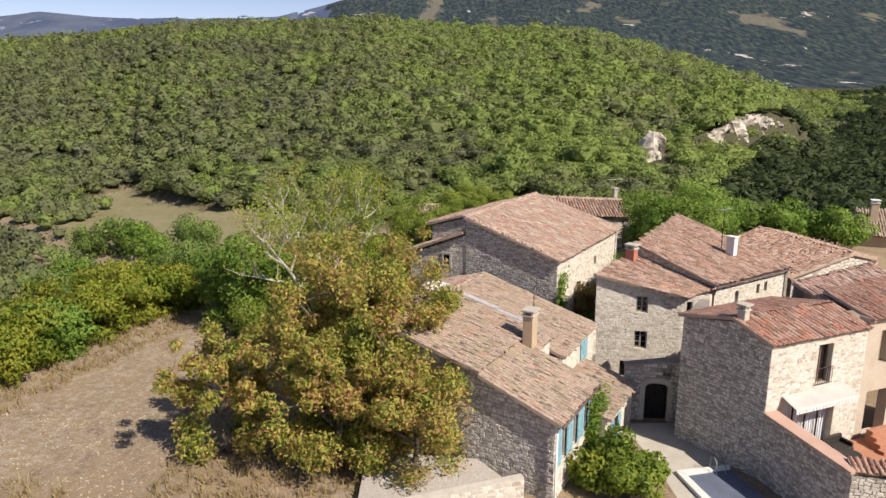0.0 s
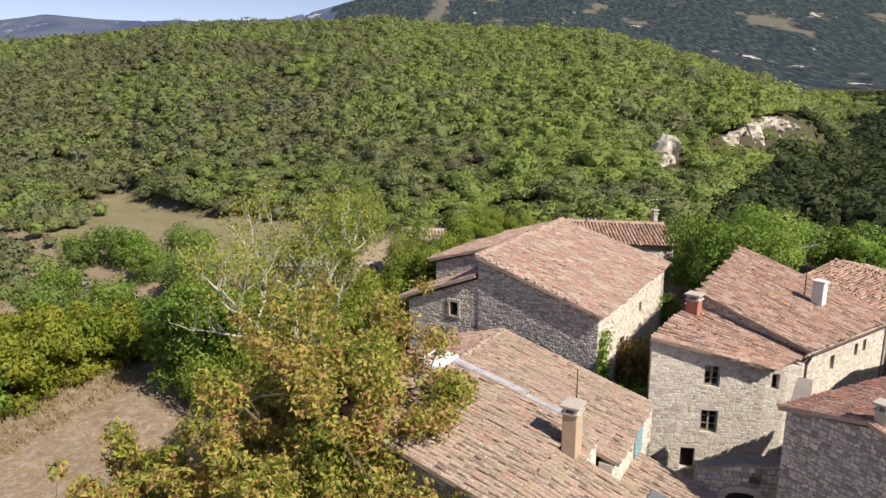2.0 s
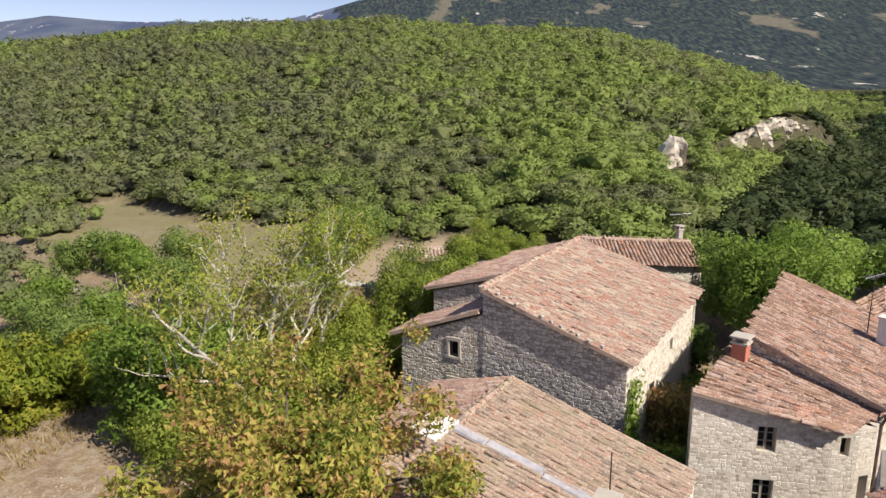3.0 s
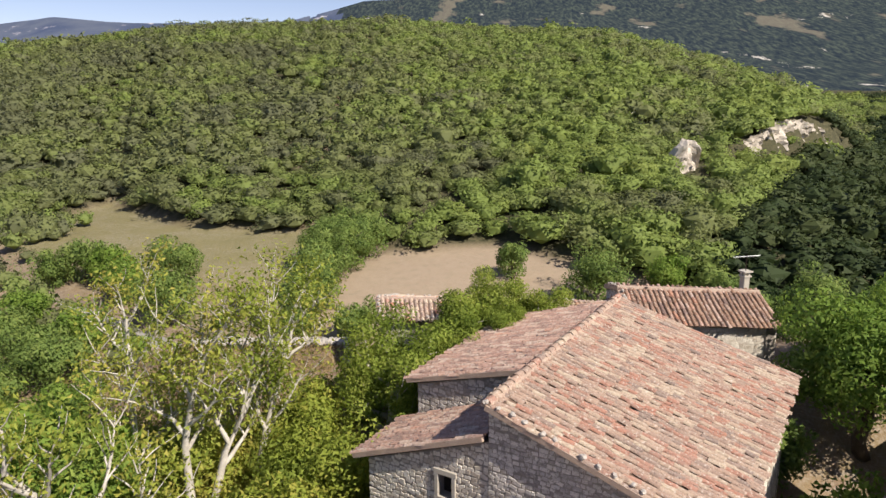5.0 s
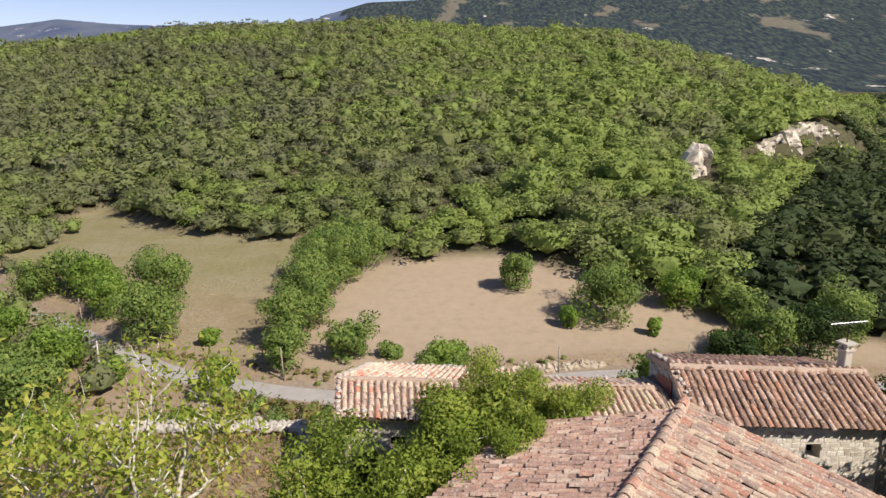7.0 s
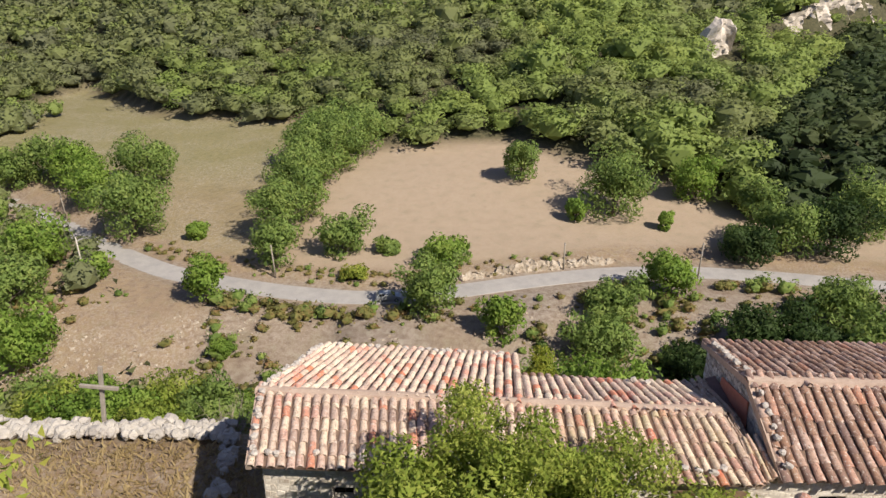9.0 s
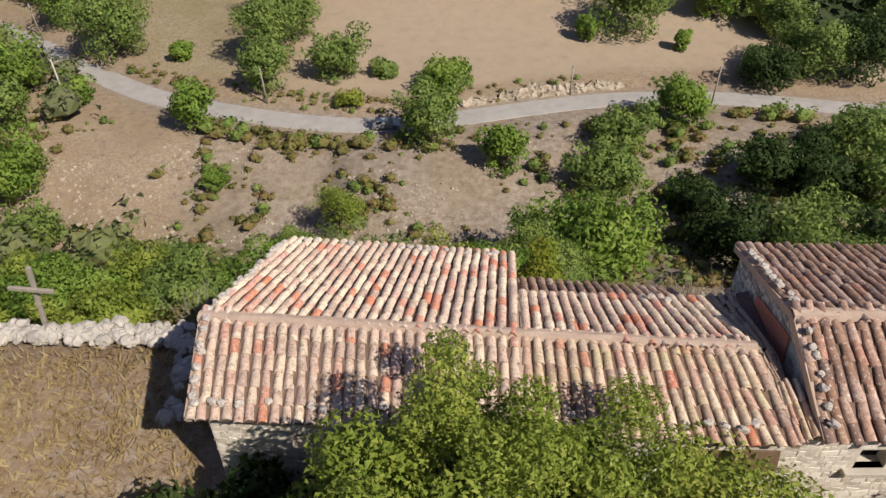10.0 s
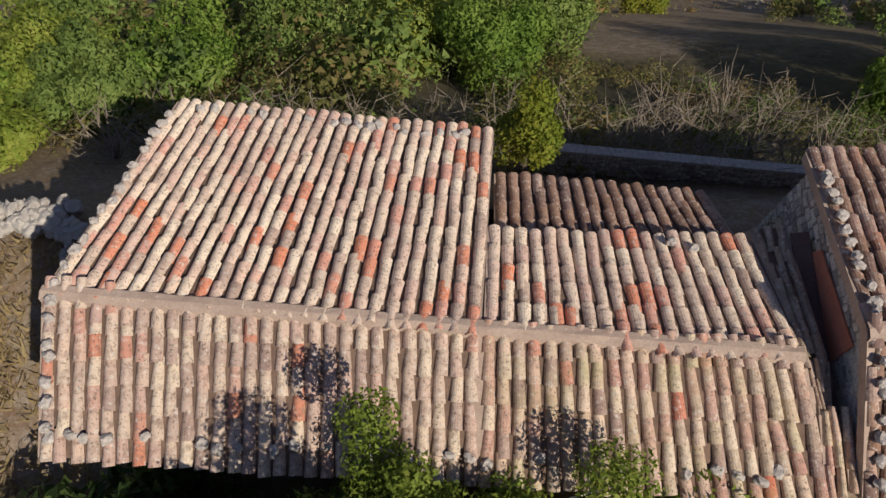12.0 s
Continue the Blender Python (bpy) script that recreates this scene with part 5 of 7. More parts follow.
def grow(g, base, height, trunk_r, limbs, reach, lean=(0, 0), fork=0.35, upright=0.5, twigs=3):
    """A tapered trunk with limbs and twigs; gives the shell and the twig ends."""
    sh = Shell()
    base = np.array(base, dtype=float)
    top = base + np.array((lean[0], lean[1], height))
    n = 6
    tr = [base + (top - base) * (k / n) + np.array((g.standard_normal() * 0.03 * height * (k > 0), g.standard_normal() * 0.03 * height * (k > 0), 0)) for k in range(n + 1)]
    sh.tube(tr, [trunk_r * (1.25 if k == 0 else 1 - 0.75 * k / n) for k in range(n + 1)], 8)
    ends = [tr[-1]]
    for i in range(limbs):
        f = fork + (1 - fork) * (i + 0.5 * g.random()) / limbs
        s = base + (top - base) * f
        w = 2.4 * i + g.random()
        out = np.array((math.cos(w), math.sin(w), 0))
        ln = reach * (1.1 - 0.55 * f) * (0.75 + 0.5 * g.random())
        up = upright + 0.35 * g.random()
        mid = s + out * ln * 0.5 + np.array((0, 0, ln * up * 0.45)) + g.standard_normal(3) * 0.06 * ln
        e = s + out * ln + np.array((0, 0, ln * up)) + g.standard_normal(3) * 0.08 * ln
        r0 = trunk_r * (0.62 - 0.4 * f)
        sh.tube([s, mid, e], [r0, r0 * 0.62, r0 * 0.2], 6)
        ends += [mid, e]
        for t in range(twigs):
            q = mid + (e - mid) * g.random()
            e2 = q + g.standard_normal(3) * 0.28 * ln + np.array((0, 0, 0.22 * ln))
            sh.tube([q, (q + e2) / 2 + g.standard_normal(3) * 0.03 * ln, e2], [r0 * 0.3, r0 * 0.18, r0 * 0.06], 4)
            ends.append(e2)
    return sh, np.array(ends)


def tree(name, x, y, height, radius, leaf, bark, label, leaves=2500, size=0.16, seed=0, trunk=None, sink=0.25, clump=0.36, group="", base_z=None, limbs=8, category="tree", low=0.25, fill=10, wild=0.7, skirt=0, shell=0.55, soft=0.55):
    """A broadleaf: trunk, limbs, and a crown of leaves in clumps round the twig ends."""
    g = np.random.default_rng(seed + 1000)
    z = float(land(x, y)) - sink if base_z is None else base_z
    ob = thing(name, label, category, group, at=pose(x, y, z))
    tr = trunk or 0.045 * height
    sh, ends = grow(g, (0, 0, 0), height * 0.72, tr, limbs, radius * 0.95)
    cl = []
    for e in ends:
        cl.append((*e, radius * clump * (0.7 + 0.6 * g.random())))
    for k in range(fill):
        d = g.standard_normal(3)
        d /= np.linalg.norm(d)
        d[2] = abs(d[2]) * 0.9 - 0.25
        cl.append((d[0] * radius * 0.72, d[1] * radius * 0.72, height * (low + (1 - low) * 0.5) + d[2] * height * 0.42, radius * clump * (0.8 + 0.5 * g.random())))
    for k in range(skirt):
        v = 6.283 * k / skirt + g.random()
        cl.append((math.cos(v) * radius * 0.6, math.sin(v) * radius * 0.6, height * (0.14 + 0.16 * g.random()), radius * 0.36))
    p, d = crown_points(g, leaves, cl, 1.0, shell)
    # brought to the wanted height and spread
    fz = height / np.percentile(p[:, 2], 99.5)
    fr = radius / np.percentile(np.hypot(p[:, 0], p[:, 1]), 97)
    p = p * np.array((fr, fr, fz))
    sh.v = [(q[0] * fr, q[1] * fr, q[2] * fz) for q in sh.v]
    child("trunk", sh.mesh("trunk", bark, 0, True), ob)
    ok = p[:, 2] > height * low * 0.4
    p, d = p[ok], d[ok]
    q = leaf_quads(p, size, g, d, wild)
    t3 = q.reshape(-1, 3, 3)
    own = unit(np.cross(t3[:, 1] - t3[:, 0], t3[:, 2] - t3[:, 0]))
    mass = unit(p - np.array((0, 0, height * 0.4)))
    own *= np.sign((own * (d + mass)).sum(1, keepdims=True))
    child("crown", quads_mesh("crown", q, 3, leaf, unit(soft * (0.6 * d + 0.4 * mass) + (1 - soft) * own)), ob)
    return ob


def clump_quads(g, n, size, fine):
    """A far tree of unit width: a lumpy leaf mass of triangles, ruffled by small leaf clumps."""
    lumps = np.vstack([[0, 0, 0.45], g.standard_normal((8, 3)) * np.array((0.24, 0.24, 0.16)) + np.array((0, 0, 0.58))])
    radii = np.array((0.42, 0.22, 0.20, 0.23, 0.18, 0.22, 0.16, 0.19, 0.15))
    bm = bmesh.new()
    bmesh.ops.create_icosphere(bm, subdivisions=max(fine, 1), radius=1.0)
    dirs = np.array([v.co[:] for v in bm.verts])
    face = np.array([[v.index for v in f.verts] for f in bm.faces])
    bm.free()
    c0 = lumps[0]
    reach = np.full(len(dirs), 0.3)
    for c, r in zip(lumps, radii):
        oc = c - c0
        along_ray = dirs @ oc
        h = r * r - (oc @ oc - along_ray ** 2)
        reach = np.maximum(reach, np.where(h > 0, along_ray + np.sqrt(np.maximum(h, 0)), 0))
    skin = c0 + dirs * (reach * (0.76 + 0.1 * g.random(len(dirs))))[:, None]
    tri = skin[face]
    tri = tri[tri[:, :, 2].mean(1) > 0.1] if fine else tri[:0]
    k = g.choice(len(lumps), n, p=radii ** 2 / (radii ** 2).sum())
    d = g.standard_normal((n, 3))
    d /= np.linalg.norm(d, axis=1, keepdims=True)
    d[:, 2] = np.where(d[:, 2] < -0.3, -d[:, 2], d[:, 2])
    p = lumps[k] + d * radii[k][:, None] * (0.96 + 0.14 * g.random((n, 1)))
    nrm = d + 0.45 * g.standard_normal((n, 3))
    nrm /= np.linalg.norm(nrm, axis=1, keepdims=True)
    a = np.cross(nrm, g.standard_normal((n, 3)))
    a /= np.linalg.norm(a, axis=1, keepdims=True)
    b = np.cross(nrm, a)
    s = size * (0.6 + 0.8 * g.random((n, 1)))
    quads = np.concatenate([tri, np.stack([p - a * s, p + (0.2 * a + 0.9 * b) * s, p + (a - 0.5 * b) * s], 1)])
    core = unit(tri.mean(1) - c0)
    return quads, np.concatenate([core, unit(0.62 * d + 0.38 * unit(p - c0 + np.array((0, 0, 0.1))) + 0.22 * g.standard_normal((n, 3)))])


def forest(name, xs, ys, widths, heights, leaf, label, n=60, size=0.12, variants=9, seed=3, fine=2):
    """Far woods: many trees joined into one object."""
    g = np.random.default_rng(seed)
    temps = [clump_quads(np.random.default_rng(seed * 50 + k), n, size, fine) for k in range(variants)]
    zs = land(xs, ys)
    out, turned, count = [], [], []
    for x, y, z, w, h in zip(xs, ys, zs, widths, heights):
        t, nr = temps[g.integers(variants)]
        a = g.random() * 6.283
        c, s = math.cos(a), math.sin(a)
        spin = np.array(((c, s, 0), (-s, c, 0), (0, 0, 1)))
        q = t @ spin
        turned.append(nr @ spin)
        out.append(q * np.array((w, w, h)) + np.array((x, y, z - 0.2)))
        count.append(len(t))
    v = np.concatenate(out).reshape(-1, 3)
    me = quads_mesh(name, v, 3, leaf, np.concatenate(turned))
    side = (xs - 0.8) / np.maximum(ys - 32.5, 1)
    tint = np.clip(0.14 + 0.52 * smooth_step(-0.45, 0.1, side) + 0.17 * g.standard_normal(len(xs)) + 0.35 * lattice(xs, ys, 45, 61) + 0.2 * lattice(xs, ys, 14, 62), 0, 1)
    at = me.attributes.new("tint", "FLOAT", "FACE")
    at.data.foreach_set("value", np.repeat(tint, count).astype(np.float32))
    tagged(new(name, me), label, "trees", kind="stuff")


def build_woods():
    g = np.random.default_rng(21)
    xs, ys = [], []
    for yy in np.concatenate([np.arange(140, 300, 6.4), np.arange(300, 880, 5.9)]):
        d = yy - 32.5
        step = (6.4 if yy < 300 else 5.6) * (1 + 0.0006 * d)
        for xx in np.arange(-0.80 * d, 0.80 * d, step):
            x, y = xx + g.uniform(-2.8, 2.8), yy + g.uniform(-2.8, 2.8)
            dd = y - 32.5
            a = (x - 0.8) / dd
            far = np.interp(a, A_KNOTS, CREST_D) + 45
            if a > 0.27:
                far = 860
            if np.interp(a, FOOT_A, FOOT_D) + 1 < dd < far and y - road_y(x) > 6:
                xs.append(x)
                ys.append(y)
    xs, ys = np.array(xs), np.array(ys)
    # clearings and rock faces
    for cx, cy, r in CLEARINGS:
        k = np.hypot(xs - cx, ys - cy) > r
        xs, ys = xs[k], ys[k]
    big = np.clip(np.interp(ys, (180, 300, 420), (9.8, 8.6, 7.8)) + 1.3 * lattice(xs, ys, 30, 32) + 1.7 * g.standard_normal(len(xs)), 3.5, 13.5)
    tall = big * (0.78 + 0.10 * g.standard_normal(len(xs)))
    big = big * 1.2
    a = (xs - 0.8) / (ys - 32.5)
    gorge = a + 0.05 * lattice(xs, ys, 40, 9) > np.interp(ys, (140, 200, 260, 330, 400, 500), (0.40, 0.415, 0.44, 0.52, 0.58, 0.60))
    near = (ys < 300) & ~gorge
    far = (ys >= 300) & ~gorge
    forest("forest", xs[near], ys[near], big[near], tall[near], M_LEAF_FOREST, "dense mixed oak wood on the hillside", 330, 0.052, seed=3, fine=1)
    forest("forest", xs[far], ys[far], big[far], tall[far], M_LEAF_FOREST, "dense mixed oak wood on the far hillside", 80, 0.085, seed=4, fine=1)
    forest("forest", xs[gorge], ys[gorge], big[gorge], tall[gorge], M_LEAF_GORGE, "wood in the gorge, its shade put into dark leaves", 75, 0.083, seed=5, fine=1)
    print("trees in the woods", len(xs))


CLEARINGS = [(2, 246, 5), (27, 231, 5), (80, 270, 5), (86, 274, 5), (80, 262, 5), (83, 256, 5), (77, 265, 5), (86, 266, 5), (79, 250, 4), (75, 258, 4), (81, 328, 5), (87, 362, 5)] + [(116 + 56 * k / 8 + o * 0.6, 299 + 48 * k / 8 - o, 4) for k in range(9) for o in (0, 4)]
build_woods()

# ---- trees of the hamlet ----
tree("walnut_tree", -3.5, 31.2, 9.8, 4.7, M_LEAF_YELLOW, M_BARK, "large walnut tree with yellowing autumn leaves", 56000, 0.08, 11, 0.4, clump=0.15, shell=0.1, skirt=10, limbs=26, low=0.15, fill=22, wild=1.1, soft=0.12)
tree("walnut_tree", -4.6, 27.8, 7.4, 3.3, M_LEAF_YELLOW, M_BARK, "walnut tree with yellow leaves over the terrace wall", 28000, 0.078, 14, 0.3, soft=0.12, clump=0.18, shell=0.1, skirt=9, limbs=15, low=0.08, fill=14, wild=0.9)
tree("walnut_tree", -9.8, 28.7, 5.9, 2.7, M_LEAF_YELLOW, M_BARK, "smaller leaning walnut tree with gold autumn leaves", 12000, 0.09, 12, 0.18, soft=0.12, shell=0.1, skirt=5, clump=0.2, limbs=9, low=0.2, fill=6, wild=0.9)
tree("walnut_tree", -1.2, 27.2, 5.4, 3.0, M_LEAF_YELLOW, M_BARK, "low walnut tree with yellow leaves against the farmhouse", 18000, 0.075, 13, 0.16, shell=0.1, skirt=6, clump=0.25, limbs=9, low=0.1, fill=8, wild=0.9)


def plane_tree(x, y, height, radius, seed, leaves, lean=(0, 0), stems=3):
    """A thin-leaved plane tree: pale stems fanning out of one foot, bare limbs showing through the crown."""
    g = np.random.default_rng(seed)
    ob = thing("plane_tree", "tall plane tree with pale bare limbs and sparse yellow green leaves", "tree", "plane trees by the barn", at=pose(x, y, float(land(x, y)) - 0.3))
    sh = Shell()
    tips = []

    def branch(start, way, length, r, rise, depth):
        """A wandering limb that bends upwards, with twigs of its own."""
        pts, p, w = [start], np.array(start, dtype=float), unit(np.array(way, dtype=float))
        n = 6
        for q in range(n):
            w = unit(w + g.standard_normal(3) * 0.17 + np.array((0, 0, rise)))
            p = p + w * length / n
            pts.append(p)
        sh.tube(pts, [r * (1 - 0.82 * q / n) for q in range(n + 1)], 7 if depth == 0 else 5 if depth == 1 else 4, False)
        if depth < 2:
            kids = 9 if depth == 0 else 6
            for c in range(kids):
                f = (0.42 if depth == 0 else 0.3) + (0.58 if depth == 0 else 0.7) * (c + g.random()) / kids
                k = min(int(f * n), n - 1)
                s = pts[k] + (pts[k + 1] - pts[k]) * (f * n - k)
                a = 2.4 * c + 1.3 * g.random()
                out = np.array((math.cos(a), math.sin(a), 0.25 + 0.5 * g.random()))
                d = unit(0.55 * unit(pts[k + 1] - pts[k]) + 0.75 * out)
                branch(s, d, (radius * (0.95 - 0.45 * f) if depth == 0 else length * 0.5) * (0.75 + 0.5 * g.random()), r * (0.6 - 0.28 * f), 0.08, depth + 1)
        if depth > 0:
            tips.extend(pts[3:])

    for k in range(stems):
        w = 6.283 * k / stems + 0.6 * g.random()
        foot = np.array((0.3 * math.cos(w), 0.3 * math.sin(w), 0.0)) * (stems > 1)
        tilt = 0.15 + 0.07 * g.random()
        branch(foot, (tilt * math.cos(w) + lean[0] * 0.08, tilt * math.sin(w) + lean[1] * 0.08, 1.0), height * 0.86, 0.019 * height, 0.015, 0)
    child("trunk", sh.mesh("trunk", M_BARK_PALE, 0, True), ob)
    tips = np.array(tips)
    tips = tips[tips[:, 2] > height * 0.34]
    p = tips[g.integers(0, len(tips), leaves)] + g.standard_normal((leaves, 3)) * 0.24
    d = unit(p - np.array((0, 0, height * 0.5)))
    child("crown", quads_mesh("crown", leaf_quads(p, 0.072, g, d, 1.2), 3, M_LEAF_PLANE), ob)
    return ob


plane_tree(-9.0, 45.8, 11.2, 4.3, 41, 8500, (-0.3, 0.3), 3)
plane_tree(-8.0, 46.9, 11.2, 3.2, 42, 7000, (0.4, 0.6), 2)

# leafy undergrowth and hedge trees round the terrace
UNDER = [(-7.5, 42.0, 4.6, 2.6), (-5.2, 43.6, 5.4, 2.6), (-10.8, 42.4, 4.0, 2.4), (-4.4, 46.6, 6.0, 2.4), (-8.4, 48.6, 4.6, 2.4), (-5.4, 49.8, 4.6, 2.2), (-12.0, 47.6, 5.0, 2.6)]
for i, (x, y, h, r) in enumerate(UNDER):
    tree("bush", x, y, h, r, M_LEAF_ASH if i in (2, 6) else M_LEAF_PLANE, M_BARK, "leafy yellow green bush under the plane trees", 12000, 0.072, 60 + i, clump=0.42, limbs=6, low=0.05, fill=10, group="undergrowth bushes", category="bush")
tree("oak_tree", -13.4, 45.2, 6.4, 3.3, M_LEAF_GREEN, M_BARK, "dense green oak at the terrace corner", 20000, 0.115, 75, clump=0.3, low=0.06, fill=18, skirt=8, shell=0.3)
HEDGE = [(-24.5, 36.5, 4.2, 2.6), (-23.6, 39.6, 4.6, 2.6), (-22.6, 42.8, 4.6, 2.6), (-21.2, 46.2, 4.8, 2.6), (-19.6, 49.4, 4.6, 2.5), (-27.5, 40.5, 5.4, 3.0), (-26.6, 45.0, 5.6, 3.0), (-24.6, 49.4, 5.8, 3.0), (-22.0, 53.6, 5.4, 2.8), (-31.0, 44.0, 6.2, 3.3), (-29.5, 50.0, 6.2, 3.3), (-26.5, 55.5, 6.0, 3.2), (-17.4, 52.4, 4.0, 2.2)]
for i, (x, y, h, r) in enumerate(HEDGE):
    h = min(h, 17.6 - 0.238 * y - float(land(x, y))) - 1.5 * ((i * 5) % 7) / 7
    tree("hedge_tree", x, y, h, r, M_LEAF_HEDGE if i % 4 != 1 else M_LEAF_GREEN, M_BARK, "bushy hedge tree turning gold at the terrace edge", 9000, 0.12, 80 + i, clump=0.3, low=0.06, fill=16, shell=0.35, skirt=6, group="hedge trees")
# trees against the barn and the low house
tree("ash_tree", -1.9, 50.0, 7.2, 2.6, M_LEAF_ASH, M_BARK_PALE, "green ash tree beside the barn eaves", 30000, 0.056, 100, clump=0.28, shell=0.25, limbs=12, skirt=5, low=0.1, fill=12, wild=0.9)
tree("ash_tree", 0.7, 52.7, 6.0, 2.0, M_LEAF_ASH, M_BARK_PALE, "green ash tree growing by the low house", 24000, 0.054, 103, clump=0.36, low=0.1, fill=10, wild=0.9)
tree("ash_tree", 2.75, 53.25, 6.15, 2.6, M_LEAF_ASH, M_BARK_PALE, "green ash tree between barn and low house", 115000, 0.037, 101, clump=0.2, limbs=16, low=0.1, fill=18, wild=0.9, shell=0.2, skirt=7, soft=0.28)
tree("shrub", -2.6, 54.0, 2.2, 1.6, M_LEAF_DARK, M_BARK, "dark green shrub under the low eaves", 3000, 0.11, 102, clump=0.42, low=0.05, limbs=5, category="bush")
for i, (x, y, h, r) in enumerate([(-1.5, 53.7, 2.7, 1.5), (0.3, 53.5, 2.9, 1.5), (1.9, 53.5, 2.6, 1.3)]):
    tree("shrub", x, y, h, r, M_LEAF_DARK, M_BARK, "dark green shrub under the low eaves", 4200, 0.09, 130 + i, clump=0.4, low=0.03, limbs=6, category="bush", group="shrubs under the eaves", skirt=5)
tree("shrub", 6.7, 54.0, 4.1, 1.5, M_LEAF_ASH, M_BARK, "small green shrub by the house wall", 9000, 0.05, 104, clump=0.42, low=0.05, limbs=5, category="bush")
tree("oak_tree", 17.1, 51.5, 7.4, 3.7, M_LEAF_GREEN, M_BARK, "spreading green oak behind the barn", 24000, 0.095, 105, clump=0.36, low=0.12, fill=14)
tree("oak_tree", 21.5, 56.5, 4.6, 3.0, M_LEAF_GREEN, M_BARK, "green oak behind the village house", 14000, 0.105, 106, clump=0.36, low=0.12, fill=12)
for i, (x, y, h, r) in enumerate([(28.0, 57.0, 3.8, 3.0), (32.0, 55.5, 3.6, 2.6), (25.5, 60.5, 3.6, 2.8), (38.5, 65.0, 4.0, 3.2), (31.0, 66.0, 4.0, 3.4)]):
    tree("oak_tree", x, y, h, r, M_LEAF_GREEN if i < 2 else M_LEAF_OAK, M_BARK, "green oak behind the village roofs", 8000, 0.13, 110 + i, clump=0.36, low=0.1, fill=12, group="oaks behind the roofs")
tree("shrub", 8.0, 26.6, 2.5, 1.6, M_LEAF_ASH, M_BARK, "bright green leafy shrub in the courtyard", 9000, 0.10, 120, clump=0.4, low=0.05, limbs=7, category="bush", fill=14)
tree("shrub", 6.9, 26.6, 2.0, 1.5, M_LEAF_HEDGE, M_BARK, "olive coloured shrub against the farmhouse", 4500, 0.10, 121, clump=0.42, low=0.05, limbs=6, category="bush")
tree("shrub", 9.0, 42.2, 3.6, 1.5, M_LEAF_SCRUB, M_TWIG, "half dry shrub in the gap between two houses", 3000, 0.09, 122, clump=0.36, low=0.1, limbs=8, category="bush", base_z=2.3)
tree("shrub", 8.6, 40.0, 2.4, 1.3, M_LEAF_GREEN, M_TWIG, "green shrub in the gap between two houses", 2800, 0.09, 123, clump=0.4, low=0.05, limbs=6, category="bush", base_z=2.0)
tree("shrub", 12.2, 49.6, 4.4, 1.8, M_LEAF_OAK, M_BARK, "dark green shrub in the gap behind the barn", 6000, 0.09, 126, clump=0.36, low=0.05, limbs=7, category="bush")
tree("shrub", 11.0, 44.6, 3.4, 1.3, M_LEAF_ASH, M_TWIG, "sparse green shrub against the barn wall", 3500, 0.08, 127, clump=0.34, low=0.08, limbs=8, category="bush")
tree("shrub", 13.2, 46.2, 5.2, 1.9, M_LEAF_GREEN, M_BARK, "green climbing shrub by the barn wall", 3500, 0.12, 124, clump=0.4, low=0.1, limbs=6, category="bush")


def climber(name, p0, p1, s, z0, z1, w, n, seed, label):
    """A creeper on a wall: wandering stems with leaves hanging from them."""
    g = np.random.default_rng(seed)
    c, turn = along(p0, p1, s, 0.06)
    m = pose(c.x, c.y, z0, 0, 0, turn)
    ob = thing(name, label, "climbing plant")
    sh = Shell()
    pts = []
    for k in range(9):
        x = (k / 8 - 0.5) * w * 0.5
        path = [m @ Vector((x + 0.12 * g.standard_normal() + x * 0.6 * q / 4, -0.04, (z1 - z0) * q / 4 * (0.7 + 0.3 * g.random()))) for q in range(5)]
        sh.tube(path, [0.025, 0.02, 0.015, 0.012, 0.008], 5)
        pts += path
    child("stem", sh.mesh("stem", M_BARK), ob)
    base = np.array(pts)[g.integers(0, len(pts), n)]
    out = np.array(m.to_3x3() @ Vector((0, -1, 0)))
    p = base + g.standard_normal((n, 3)) * np.array((0.22, 0.22, 0.3)) * (w / 1.2)
    wallp = np.array((c.x, c.y, 0))
    dist = ((p - wallp) @ out)
    p = p + out[None, :] * (np.abs(dist) - dist)[:, None] + out * 0.03
    child("foliage", quads_mesh("foliage", leaf_quads(p, 0.085, g, out[None, :], 0.8), 3, M_LEAF_GREEN), ob)


climber("creeper", uv(28.8, -8.9), uv(33.5, -8.15), 0.35, 0.2, 4.3, 1.3, 3500, 5, "bright green creeper on the farmhouse wall")
climber("creeper", uv(37.45, -13.9), uv(48.5, -13.7), 0.35, 2.0, 7.0, 0.9, 1800, 6, "green ivy at the barn corner")

# ---- trees of the valley ----
VALLEY_A = [(-95.9, 199.3, 9.5, 5.6), (-87.0, 195.9, 9.0, 5.8), (-70.9, 194.5, 10.5, 6.8), (-76.9, 185.0, 8.5, 5.6), (-62.8, 169.8, 10.5, 6.8), (-50.0, 168.2, 3.0, 1.9), (-104.4, 199.0, 9.0, 5.2), (-73.6, 153.7, 8.5, 5.6), (-69.7, 139.8, 8.0, 5.4), (-62.7, 129.5, 7.6, 5.4), (-78.0, 146.0, 8.2, 5.6), (-62.6, 150.6, 4.2, 3.6), (-56.6, 120.6, 4.6, 4.2), (-39.5, 142.7, 7.2, 3.0), (-80.0, 134.0, 8.5, 5.6), (-74.0, 122.0, 8.0, 5.6), (-88.0, 152.0, 8.5, 5.6), (-90.0, 165.0, 8.5, 5.0), (-66.0, 110.0, 7.0, 5.0)]
